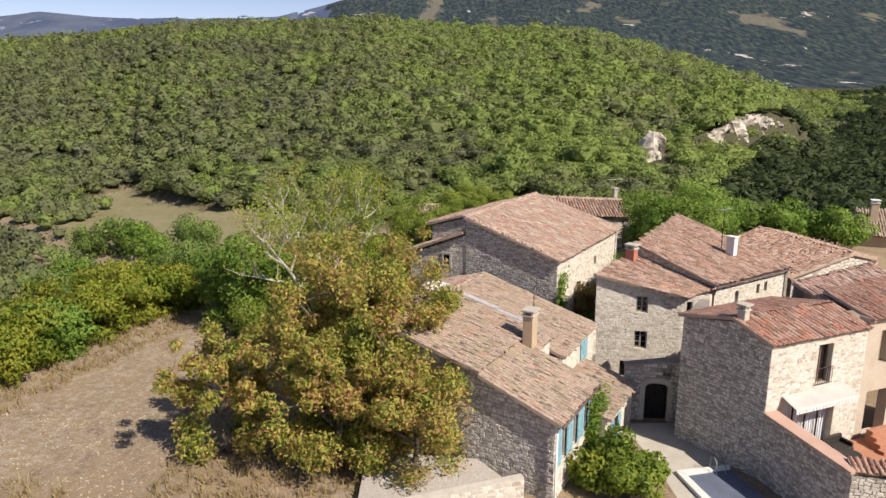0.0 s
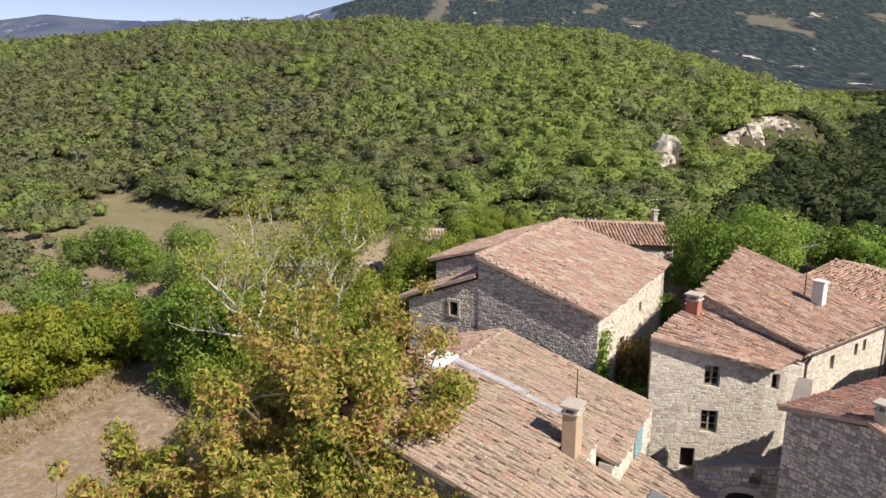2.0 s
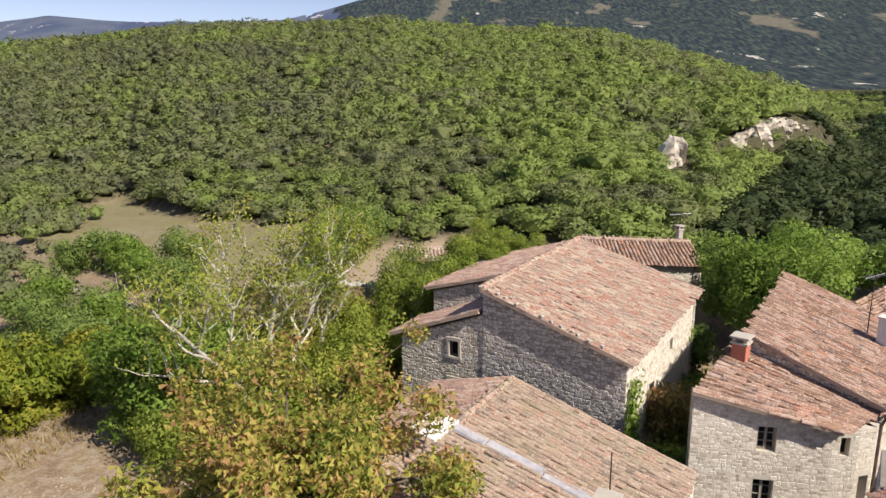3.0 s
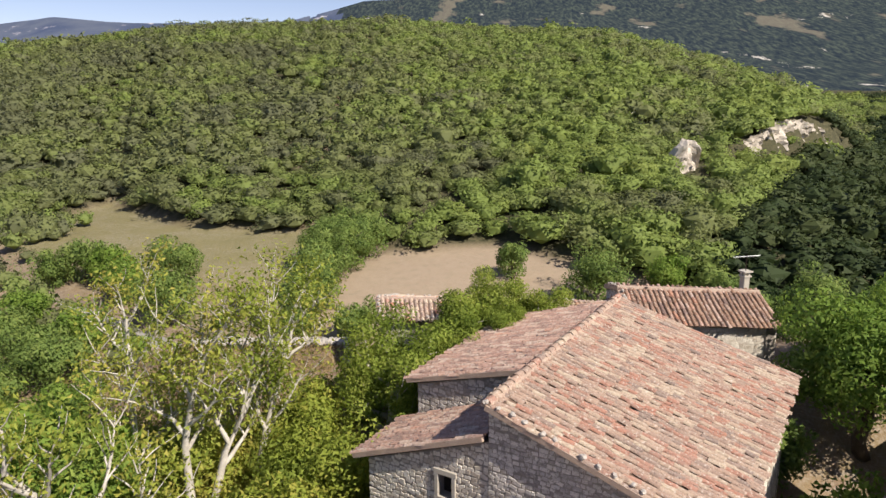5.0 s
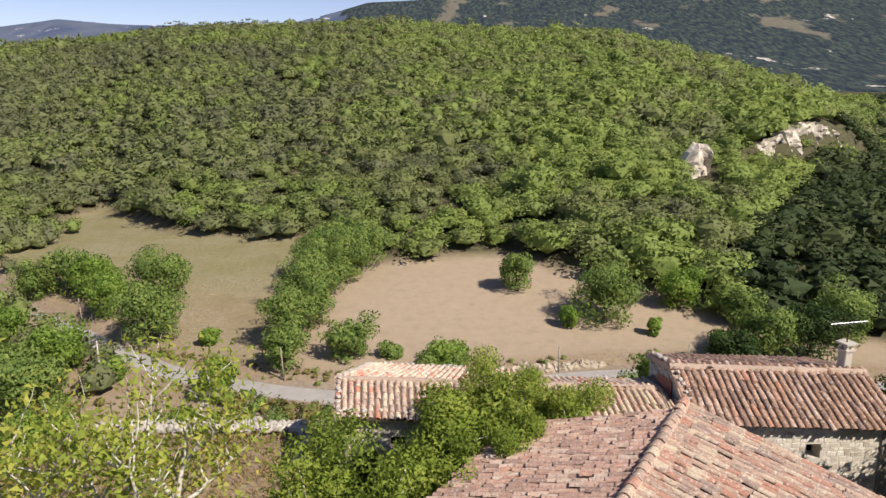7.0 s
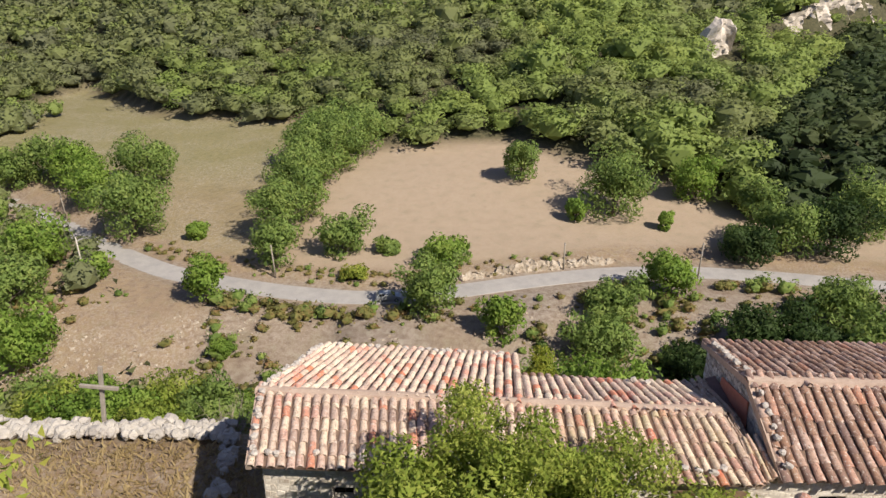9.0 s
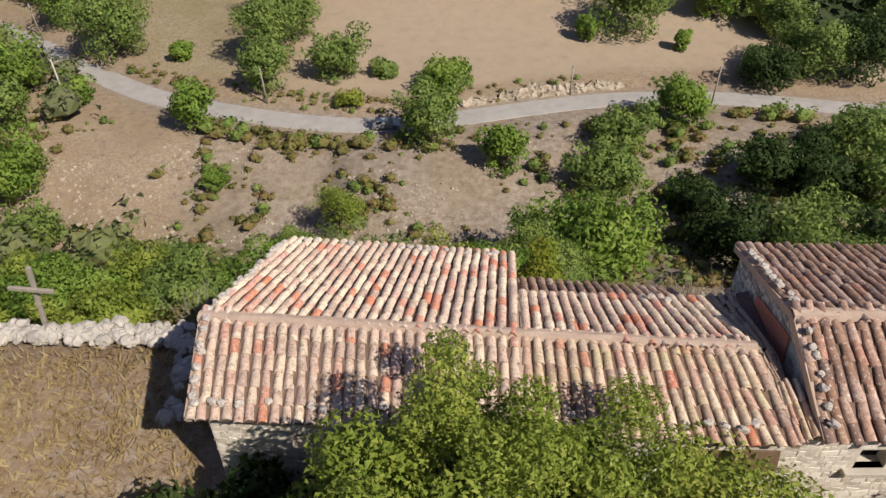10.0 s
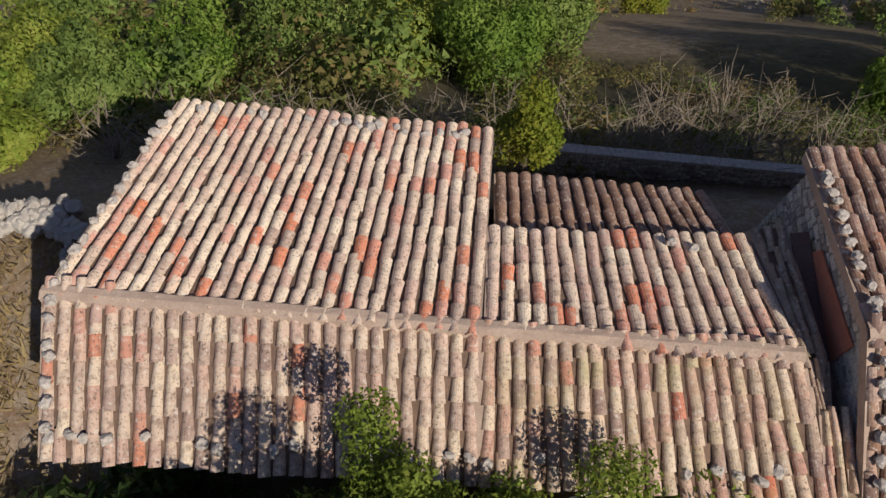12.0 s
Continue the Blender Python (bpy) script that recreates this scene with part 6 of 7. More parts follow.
VALLEY_B = [(-31.3, 155.9, 8.0, 3.6), (-33.3, 167.0, 10.5, 5.2), (-33.6, 186.0, 11.0, 6.0), (-31.9, 196.8, 11.5, 6.6), (-28.0, 205.7, 11.0, 6.8), (-24.0, 214.4, 10.5, 6.2), (-20.2, 161.8, 7.4, 4.8), (-30.5, 176.8, 10.0, 4.6), (-36.0, 207.0, 11.0, 6.4), (-33.0, 217.0, 11.0, 6.4)]
VALLEY_C = [(16.3, 106.0, 10.5, 5.8), (-12.0, 162.6, 2.6, 2.2), (-1.5, 158.0, 5.0, 4.2), (-3.2, 139.5, 7.4, 5.0), (7.5, 133.5, 6.0, 3.2), (25.2, 140.2, 5.4, 4.4), (35.3, 146.4, 6.4, 3.9), (21.8, 131.2, 6.2, 5.0), (11.0, 112.0, 7.0, 4.2), (15.0, 196.1, 8.6, 4.1), (24.5, 177.3, 4.2, 2.1), (32.6, 179.7, 11.5, 7.4), (41.6, 173.5, 3.4, 1.3), (62.0, 179.0, 7.5, 4.6), (51.0, 187.0, 8.0, 5.0), (53.5, 166.0, 4.0, 2.8)]
VALLEY_D = [(35.1, 118.6, 7.4, 5.2), (38.6, 105.6, 7.2, 5.0), (52.9, 160.7, 6.0, 4.6), (60.7, 163.6, 8.5, 5.6), (68.3, 162.3, 9.5, 6.0), (78.7, 171.7, 10.5, 6.4), (43.8, 130.8, 6.4, 4.8), (58.6, 138.1, 6.4, 5.0), (50.6, 129.7, 7.0, 5.2), (58.4, 127.7, 7.6, 5.4), (33.0, 128.3, 4.2, 3.2), (44.9, 118.2, 7.2, 5.2), (52.0, 112.0, 7.2, 5.2), (66.0, 120.0, 7.6, 5.4), (70.0, 135.0, 7.6, 5.4), (46.0, 96.0, 7.0, 5.0)]
for lst, leafs, label in ((VALLEY_A, (M_LEAF_OAK, M_LEAF_GREEN), "round green oak beside the valley road"), (VALLEY_B, (M_LEAF_OAK, M_LEAF_OAK), "green oak in the field hedge"), (VALLEY_C, (M_LEAF_GREEN, M_LEAF_OAK), "green oak standing alone on the slope"), (VALLEY_D, (M_LEAF_DARK, M_LEAF_OAK), "dark green oak in the gorge")):
    for i, (x, y, h, r) in enumerate(lst):
        tree("oak_tree", x, y, h * 1.18, r * 1.08, leafs[i % 2], M_BARK, label, int(1800 + 120 * r * r), 0.285, 200 + int(x * 3 + y * 7) % 500, clump=0.38, low=0.04, fill=16, group="valley oaks", wild=0.45, skirt=7)
tree("bush", -17.2, 151.5, 3.0, 2.6, M_LEAF_PLANE, M_BARK, "round yellow bush by the road", 2500, 0.2, 301, clump=0.42, low=0.02, fill=12, category="bush", limbs=5)


def side_woods():
    """Woods on the flank below the terrace and at the field's end."""
    g = np.random.default_rng(55)
    xs, ys = [], []
    for _ in range(1500):
        x, y = g.uniform(-230, -30), g.uniform(40, 262)
        flank = x < -36 and y < 118 + 0.1 * (x + 60) and x > -150
        end = (y > 118 and x < -100 - 0.25 * (y - 150) and road_y(x) - y > 5) or (y - road_y(x) > 7 and x < -118 - 0.12 * (y - 190) and y > 195)
        hedge = -150 < x < -60 and 5 < road_y(x) - y < 16
        if flank or end or hedge:
            xs.append(x), ys.append(y)
    xs, ys = np.array(xs), np.array(ys)
    w = np.clip(6.8 + 1.4 * g.standard_normal(len(xs)), 4, 10)
    w = np.where(ys < 118, np.clip(w, 2.5, 16.5 - 0.245 * ys - land(xs, ys)), w)
    keep = (w > 2.0) & (w < 12)
    xs, ys, w = xs[keep], ys[keep], w[keep]
    forest("side_wood", xs, ys, w, w * (0.85 + 0.12 * g.standard_normal(len(xs))), M_LEAF_FOREST, "oak wood on the flank below the terrace", 120, 0.07, seed=15, fine=1)


side_woods()


def build_scrub():
    """Low shrubs, slope thickets and dry brush below the hamlet, joined by kind."""
    g = np.random.default_rng(77)
    xs, ys, w = [], [], []
    # separate tufts and small bushes on the stony slope
    for _ in range(7500):
        x, y = g.uniform(-72, 60), g.uniform(80, 146)
        thick = 0.3 * lattice(x, y, 12, 14) + 0.25 * lattice(x, y, 3.1, 15) + g.uniform(-0.5, 0.5)
        clear = (abs(x - 13.5 - 0.7 * (y - 85)) < 6.5 and 78 < y < 106) or (-62 < x < -38 and 112 < y < 152)
        if thick > (0.62 if clear else 0.2) and road_y(x) - y > 4.5:
            xs.append(x), ys.append(y), w.append(0.55 + 1.5 * g.random() ** 2.2)
    # dense brush close under the brow
    for _ in range(1500):
        x, y = g.uniform(-60, 45), g.uniform(64, 84)
        thick = 0.55 * lattice(x, y, 9, 14) + 0.6 * lattice(x, y, 2.6, 15)
        if thick > (0.3 if x < -6 else 0.9 if abs(x - 15) < 9 else 0.1):
            xs.append(x), ys.append(y), w.append(g.uniform(0.55, 1.25) ** 2 * 1.9)
    # bushes along the road's lower edge
    for cx, n in ((-37, 5), (-33, 6), (-28, 6), (-24, 6), (-20, 5), (-16, 4), (-12, 3), (-7, 4), (30, 4), (46, 6), (50, 6), (55, 4)):
        for _ in range(n):
            x = cx + g.uniform(-2.0, 2.0)
            xs.append(x), ys.append(float(road_y(x)) - g.uniform(5.0, 8.5)), w.append(g.uniform(1.2, 2.6))
    for _ in range(150):
        x, y = g.uniform(-9, 6.5), g.uniform(63.0, 71)
        xs.append(x), ys.append(y), w.append(g.uniform(0.7, 1.6))
    for _ in range(90):
        x, y = g.uniform(4.5, 17), g.uniform(62.9, 67)
        xs.append(x), ys.append(y), w.append(g.uniform(0.3, 0.85))
    for _ in range(420):
        x, y = g.uniform(3.5, 22), g.uniform(63.2, 71)
        if lattice(x, y, 2.6, 33) + 0.5 * lattice(x, y, 1.1, 34) > -0.15:
            xs.append(x), ys.append(y), w.append(g.uniform(0.35, 0.95))
    for _ in range(130):
        x = g.uniform(-60, 22)
        xs.append(x), ys.append(float(road_y(x)) + g.uniform(4.0, 9.5)), w.append(g.uniform(0.4, 1.3))
    xs, ys, w = np.array(xs), np.array(ys), np.array(w)
    kind = 0.6 * lattice(xs, ys, 9, 16) + 0.7 * g.standard_normal(len(xs))
    for close in (True, False):
        n, s, fn = (200, 0.041, 0) if close else (46, 0.1, 1)
        k = (kind > -0.5) & ((ys < 84) == close)
        q = (kind <= -0.5) & ((ys < 84) == close)
        forest("scrub", xs[k], ys[k], w[k] * 1.35, w[k] * 0.9, M_LEAF_SCRUB, "low olive and rust coloured scrub on the stony slope", n, s, seed=8, fine=fn)
        forest("scrub", xs[q], ys[q], w[q] * 1.3, w[q] * 1.15, M_LEAF_OAK, "low green box and oak scrub on the slope", n, s, seed=9, fine=fn)


build_scrub()
tree("bush", 13.2, 84.5, 2.6, 1.5, M_LEAF_HEDGE, M_BARK, "small yellow bush at the clearing", 3500, 0.08, 302, clump=0.4, low=0.03, fill=10, category="bush", limbs=5)
THICKET = [(-10.0, 67.5, 3.0, 2.0), (-6.5, 68.5, 3.0, 2.0), (-3.0, 70.5, 3.4, 2.2), (0.5, 71.0, 3.2, 2.0), (3.6, 70.0, 3.6, 1.9), (5.6, 73.5, 4.4, 2.3), (-17.5, 70.0, 3.4, 2.3), (-8.0, 78.0, 3.6, 2.4), (-2.0, 80.5, 4.0, 2.4), (6.5, 82.0, 5.0, 2.6), (-22.0, 67.5, 4.0, 2.6), (24.0, 71.5, 4.2, 2.6), (30.0, 78.0, 5.0, 3.0), (11.5, 99.0, 6.5, 3.6), (-13.5, 74.0, 3.4, 2.4), (-14.2, 121.9, 6.8, 3.4), (-20.8, 119.1, 5.0, 3.3), (-27.1, 109.9, 5.4, 4.0), (34.0, 88.0, 5.0, 3.2), (-33.5, 130.8, 3.2, 1.9), (-5.5, 107.0, 4.4, 2.8), (-30.0, 78.0, 3.6, 2.6), (-5.5, 74.5, 3.2, 2.2), (9.5, 90.0, 5.0, 2.8), (-9.6, 63.6, 2.2, 1.5), (-12.0, 65.2, 2.8, 1.9), (-8.2, 66.2, 2.6, 1.7), (-15.0, 66.0, 2.8, 2.0), (16.5, 67.5, 2.4, 1.7), (19.0, 70.0, 3.4, 2.2)]
for i, (x, y, h, r) in enumerate(THICKET):
    tree("oak_tree", x, y, h, r, (M_LEAF_ASH, M_LEAF_GREEN, M_LEAF_OAK)[i % 3], M_BARK, "young green oak on the slope below the hamlet", 15000 if y < 74 else 7500, 0.068 if y < 74 else 0.105, 330 + i, clump=0.34, low=0.03, fill=14, group="young oaks on the slope", wild=0.6, skirt=6)


def brush(x, y, h, seed):
    g = np.random.default_rng(seed)
    ob = thing("dry_bush", "leafless grey dry bush behind the low house", "bush", "dry bushes", at=pose(x, y, float(land(x, y)) - 0.1))
    sh = Shell()
    for k in range(26):
        v = g.random() * 6.283
        ln = h * (0.6 + 0.5 * g.random())
        e = np.array((math.cos(v) * ln * 0.55, math.sin(v) * ln * 0.55, ln))
        md = e * 0.5 + g.standard_normal(3) * 0.1 * h
        sh.tube([(0, 0, 0), md, e], [0.02, 0.013, 0.005], 4)
        for q in range(3):
            s = md + (e - md) * g.random()
            sh.tube([s, s + g.standard_normal(3) * 0.22 * h], [0.009, 0.003], 3, False)
    child("stem", sh.mesh("stem", M_TWIG), ob)


for i, (x, y) in enumerate([(8.2, 63.0), (9.6, 63.4), (11.0, 63.2), (12.2, 64.0), (7.0, 63.2), (5.6, 63.0), (13.4, 63.6), (10.2, 66.0), (12.0, 66.4), (-6.4, 63.4), (1.5, 64.6), (3.9, 64.2), (9.2, 65.2), (10.4, 64.4), (-2.1, 64.8), (8.5, 66.4), (-1.0, 63.2), (0.4, 63.8), (5.6, 64.6), (6.8, 64.2), (7.8, 64.8), (2.8, 63.6), (-3.2, 63.6), (-5.0, 64.0)]):
    brush(x, y, 1.7, 400 + i)
tree("shrub", 4.1, 62.3, 2.6, 0.8, M_LEAF_HEDGE, M_BARK, "small yellow green shrub behind the low house", 6000, 0.045, 420, clump=0.45, low=0.03, limbs=4, category="bush", base_z=3.9)

# ---- stones laid on the eaves of the low house ----
STONES = [rock_mesh("roof_stone", 0.075, M_LICHENROCK, 500 + k, 0.75) for k in range(5)]


def lay_stones(a, b, n, seed, lift=0.1, chance=1.0, shift=Vector(BROW)):
    g = random.Random(seed)
    for k in range(n):
        if g.random() > chance:
            continue
        f = (k + 0.3 * g.random()) / n
        p = Vector(a).lerp(Vector(b), f) + shift
        ob = new("roof_stone", STONES[g.randrange(5)])
        ob.matrix_basis = pose(p.x + g.uniform(-0.04, 0.04), p.y + g.uniform(-0.08, 0.08), p.z + lift, 0, 0, g.uniform(0, 360)) @ Matrix.Diagonal((*(g.uniform(0.8, 1.35) for _ in range(3)), 1))
        tagged(ob, "lichen-covered stone weighing down the roof tiles", "stone", "stones on the low roof")


lay_stones((-3.1, 54.98, 7.46), (7.5, 54.85, 7.27), 40, 1, 0.10, 0.6)
lay_stones((-2.7, 60.95, 6.67), (3.0, 60.55, 6.6), 26, 2, 0.09, 0.6)
lay_stones((-3.4, 56.9, 7.76), (-3.1, 54.9, 7.45), 7, 3, 0.11)
lay_stones((-3.4, 57.2, 7.72), (-2.7, 61.0, 6.66), 15, 4, 0.11)
lay_stones((3.4, 58.2, 7.32), (7.0, 58.3, 7.2), 9, 5, 0.12, 0.6)
lay_stones((8.25, 54.8, 7.45), (8.15, 56.5, 8.4), 7, 6, 0.11)
lay_stones((8.15, 56.9, 8.4), (8.15, 59.6, 7.7), 12, 7, 0.11)
lay_stones(uv(37.3, -20.1, 10.08), uv(37.3, -13.8, 8.08), 16, 8, 0.1, 0.7, Vector((0, 0, 0)))

# ---- broken dry-stone wall with a wooden cross ----
def rubble_wall(a, b, zt, w, n, seed, name, label):
    g = random.Random(seed)
    ob = thing(name, label, "wall")
    shapes = [rock_mesh("stone", 0.145, M_ROCK, 600 + k, 0.8) for k in range(6)]
    for k in range(n):
        f = g.random()
        x = a[0] + (b[0] - a[0]) * f + g.uniform(-w, w) * 0.5
        y = a[1] + (b[1] - a[1]) * f + g.uniform(-w, w) * 0.5
        z0 = float(land(x, y))
        s = g.uniform(0.6, 1.5)
        c = child("stone", shapes[g.randrange(6)], ob)
        c.matrix_basis = pose(x, y, max(z0, zt - 1.0) + (zt - max(z0, zt - 1.0)) * g.random() ** 0.6, g.uniform(0, 40), g.uniform(0, 40), g.uniform(0, 360)) @ Matrix.Diagonal((s, s, s, 1))


rubble_wall((-13.5, 60.1), (-5.2, 60.25), 5.1, 0.7, 295, 3, "dry_stone_wall", "broken white dry-stone wall at the terrace edge")
rubble_wall((-5.2, 60.1), (-4.7, 57.5), 5.0, 0.4, 40, 4, "dry_stone_wall", "tumbled dry-stone wall end beside the low house")
rubble_wall((-19.5, 50.6), (-16.5, 50.4), 3.2, 0.7, 50, 5, "dry_stone_wall", "low pale dry-stone wall by the hedge")
cross = thing("wooden_cross", "weathered grey wooden cross on the terrace wall", "cross")
cs = Shell()
cs.box(pose(-9.16, 60.45, 4.8, -4, 5), 0.12, 0.10, 2.15)
child("post", cs.mesh("post", M_GREYWOOD, 0.012), cross)
ca = Shell()
ca.box(pose(-9.16 + 0.13, 60.41, 6.28, -4, 5), 1.15, 0.095, 0.11)
child("crossbar", ca.mesh("crossbar", M_GREYWOOD, 0.012), cross)
gw = thing("garden_wall", "low grey stone garden wall behind the house", "wall", at=Matrix.Translation(BROW))
wall(gw, (4.5, 62.3), (10.4, 61.87), 0.0, 3.4, 3.4, stones=M_STONE_GREY, size=0.22, th=0.2, zs=2.2)
cap = Shell()
cap.hexa([(4.5, 62.26, 3.4), (10.4, 61.83, 3.4), (10.42, 62.08, 3.4), (4.52, 62.52, 3.4)], [(4.5, 62.28, 3.46), (10.4, 61.85, 3.46), (10.42, 62.06, 3.46), (4.52, 62.5, 3.46)])
child("coping", cap.mesh("coping", M_LICHENROCK), gw)

# ---- fittings of the low house and its neighbour ----
pn = Shell()
pn.box(pose(7.0, 54.45, 6.55, -12), 0.85, 0.04, 0.55)
pn.box(pose(6.1, 54.45, 6.6, -12), 0.5, 0.04, 0.5)
child("door_canopy", pn.mesh("door_canopy", M_WOOD, 0.008), low, "red brown wooden canopy")
fl = Shell()
fl.hexa([(7.86, 54.9, 7.20), (8.05, 54.9, 7.20), (8.05, 58.6, 7.28), (7.80, 58.6, 7.2)], [(7.86, 54.9, 7.24), (8.05, 54.9, 7.24), (8.05, 58.6, 7.32), (7.80, 58.6, 7.24)])
child("valley_gutter", fl.mesh("valley_gutter", M_ZINC), low, "grey zinc valley gutter")
roof(low, (7.47, 56.45, 7.62), (7.86, 56.45, 7.55), (7.86, 54.75, 7.20), (7.76, 54.7, 7.23), M_TILE_B, pitch=0.2, slim=0.87, rough=1.6, name="valley_slope")
roof(low, (7.84, 56.5, 7.56), (7.46, 56.55, 7.64), (7.2, 58.7, 7.05), (7.8, 58.8, 7.05), M_TILE_B, pitch=0.2, slim=0.87, rough=1.8, name="valley_slope")
rp = Shell()
rp.hexa([(8.05, 58.3, 7.05), (8.05, 56.5, 7.1), (8.09, 56.5, 7.1), (8.09, 58.3, 7.05)], [(8.05, 58.2, 7.55), (8.05, 56.6, 7.9), (8.09, 56.6, 7.9), (8.09, 58.2, 7.55)])
child("plaster_patch", rp.mesh("plaster_patch", M_CLAY_RED, 0.01), end, "red plaster patch on the gable")
sh_ = Shell()
c_, t_ = along(F_W0, F_W1, 1.35, 0.0)
sh_.box(pose(c_.x, c_.y, 5.93, 0, 0, t_), 1.0, 0.3, 0.12)
child("window_sill", sh_.mesh("window_sill", M_CONCRETE, 0.01), end)

# ---- courtyard ----
yard = Shell()
yard.hexa([(9.2, 32.9, 0.4), (8.6, 24.5, 0.4), (13.9, 23.5, 0.4), (12.2, 33.0, 0.4)], [(9.2, 32.9, 0.98), (8.6, 24.5, 0.90), (13.9, 23.5, 0.90), (12.2, 33.0, 0.98)])
tagged(new("pavement", yard.mesh("pavement", M_CONCRETE)), "pale stone paved courtyard between the houses", "courtyard", kind="structure")
link = thing("gate_house", "shaded stone gateway wall with a dark arched door", "house")
AR0, AR1 = (9.4, 33.55), (12.4, 33.05)
wall(link, AR0, AR1, 0.3, 3.9, 4.4, [(1.05, 2.2, 0.3, 3.0), (1.9, 2.3, 3.45, 3.85)], stones=M_STONE_GREY, size=0.3, zs=0.9)
dq, dt = along(AR0, AR1, 1.625, -0.28)
db = Shell()
db.box(pose(dq.x, dq.y, 0.95, 0, 0, dt) @ pose(0, 0.05, 0), 1.16, 0.03, 2.05)
gate_door = child("door", db.mesh("door", M_DOOR_AND_DARK), link, "dark old plank door")
for k in range(7):
    pl = Shell()
    pl.box(pose(dq.x, dq.y, 0.95, 0, 0, dt) @ pose(-0.5 + k * 0.165, 0.006 * (k % 2), 0), 0.158, 0.05, 2.05)
    child("plank", pl.mesh("plank", M_DOOR_AND_DARK), gate_door)
for sgn in (-1, 1):
    for k in range(5):
        q2, _ = along(AR0, AR1, 1.625 + sgn * (0.70 + 0.03 * (k % 2)), 0.0)
        sr = Shell()
        sr.box(pose(q2.x, q2.y, 0.96 + k * 0.37, 0, 0, dt), 0.26 + 0.06 * (k % 2), 0.16, 0.36)
        child("jamb_stone", sr.mesh("jamb_stone", M_CONCRETE, 0.012), link)
for k in range(9):
    w_ = math.pi * (k + 0.5) / 9
    q2, _ = along(AR0, AR1, 1.625 - 0.68 * math.cos(w_), 0.0)
    sr = Shell()
    sr.box(pose(q2.x, q2.y, 2.74 + 0.34 * math.sin(w_), 0, 0, dt), 0.25, 0.16, 0.26)
    child("arch_stone", sr.mesh("arch_stone", M_CONCRETE, 0.012), link)
sd2 = Shell()
sd2.hexa([(9.4, 33.95, 3.88), (9.4, 33.5, 3.88), (12.35, 33.0, 4.38), (12.4, 33.5, 4.38)], [(9.4, 33.95, 3.98), (9.4, 33.5, 3.98), (12.35, 33.0, 4.48), (12.4, 33.5, 4.48)])
child("coping", sd2.mesh("coping", M_MORTAR), link)
pool = thing("swimming_pool", "small pool under a blue grey cover with a pale rim", "pool")
pc = Shell()
pc.hexa([(10.9, 27.9, 0.95), (11.9, 23.6, 0.95), (14.2, 24.2, 0.95), (13.0, 28.4, 0.95)], [(10.9, 27.9, 1.01), (11.9, 23.6, 1.01), (14.2, 24.2, 1.01), (13.0, 28.4, 1.01)])
child("pool_cover", pc.mesh("pool_cover", M_POOLCOVER), pool)
pr = Shell()
pr.hexa([(10.45, 28.2, 0.93), (10.85, 27.9, 0.93), (11.85, 23.6, 0.93), (11.4, 23.4, 0.93)], [(10.45, 28.2, 1.10), (10.85, 27.9, 1.10), (11.85, 23.6, 1.10), (11.4, 23.4, 1.10)])
pr.hexa([(10.45, 28.22, 0.93), (13.1, 28.75, 0.93), (13.02, 28.42, 0.93), (10.87, 27.92, 0.93)], [(10.45, 28.22, 1.10), (13.1, 28.75, 1.10), (13.02, 28.42, 1.10), (10.87, 27.92, 1.10)])
child("pool_rim", pr.mesh("pool_rim", M_WHITE, 0.015), pool)
ld = Shell()
for o in (0.0, 0.42):
    ld.tube([(12.1 + o, 28.5 + 0.1 * o, 0.95), (12.1 + o, 28.45 + 0.1 * o, 1.6), (12.15 + o, 28.25 + 0.1 * o, 1.75), (12.2 + o, 28.0 + 0.1 * o, 1.6), (12.2 + o, 27.95 + 0.1 * o, 0.98)], [0.022] * 5, 6)
child("ladder", ld.mesh("ladder", M_ALU, 0, True), pool)
# low forecourt wall and its raised bed by the farmhouse
fore = thing("garden_terrace", "rough stone retaining wall round a plastered terrace", "wall")
wall(fore, (-3.6, 23.2), (3.2, 24.6), -1.0, 2.2, 2.9, stones=M_STONE_WARM, mortar=M_MORTAR_PALE, th=0.4, zs=0.6, size=0.3)
fs = Shell()
fs.hexa([(-3.4, 23.7, 1.0), (3.0, 25.0, 1.0), (1.5, 27.3, 1.0), (-3.4, 28.5, 1.0)], [(-3.4, 23.7, 1.9), (3.0, 25.0, 2.2), (1.5, 27.3, 2.2), (-3.4, 28.5, 1.9)])
child("terrace_top", fs.mesh("terrace_top", M_LICHENROCK), fore)

# ---- terrace: awning, doors and furniture ----
ac, at_ = along(E1, E2, 2.75, 0.0)
am = pose(ac.x, ac.y, 0, 0, 0, at_)
awn = thing("awning", "cream canvas awning with a scalloped edge over the terrace door", "awning")
a1 = Shell()
a1.hexa([am @ Vector((x, y, z)) for x, y, z in ((-1.85, -0.02, 4.62), (-1.85, -0.8, 4.34), (1.95, -0.8, 4.34), (1.95, -0.02, 4.62))], [am @ Vector((x, y, z)) for x, y, z in ((-1.85, -0.02, 4.66), (-1.85, -0.8, 4.38), (1.95, -0.8, 4.38), (1.95, -0.02, 4.66))])
child("canvas", a1.mesh("canvas", M_CANVAS), awn)
a2 = Shell()
a2.box(am @ pose(0.05, -0.82, 4.29), 3.85, 0.05, 0.1)
for k in range(19):
    a2.box(am @ pose(-1.75 + k * 0.2, -0.82, 4.14), 0.17, 0.02, 0.16)
child("valance", a2.mesh("valance", M_WHITE), awn)
gl = thing("glazed_door", "wide glazed terrace door with white curtains inside", "door")
g1 = Shell()
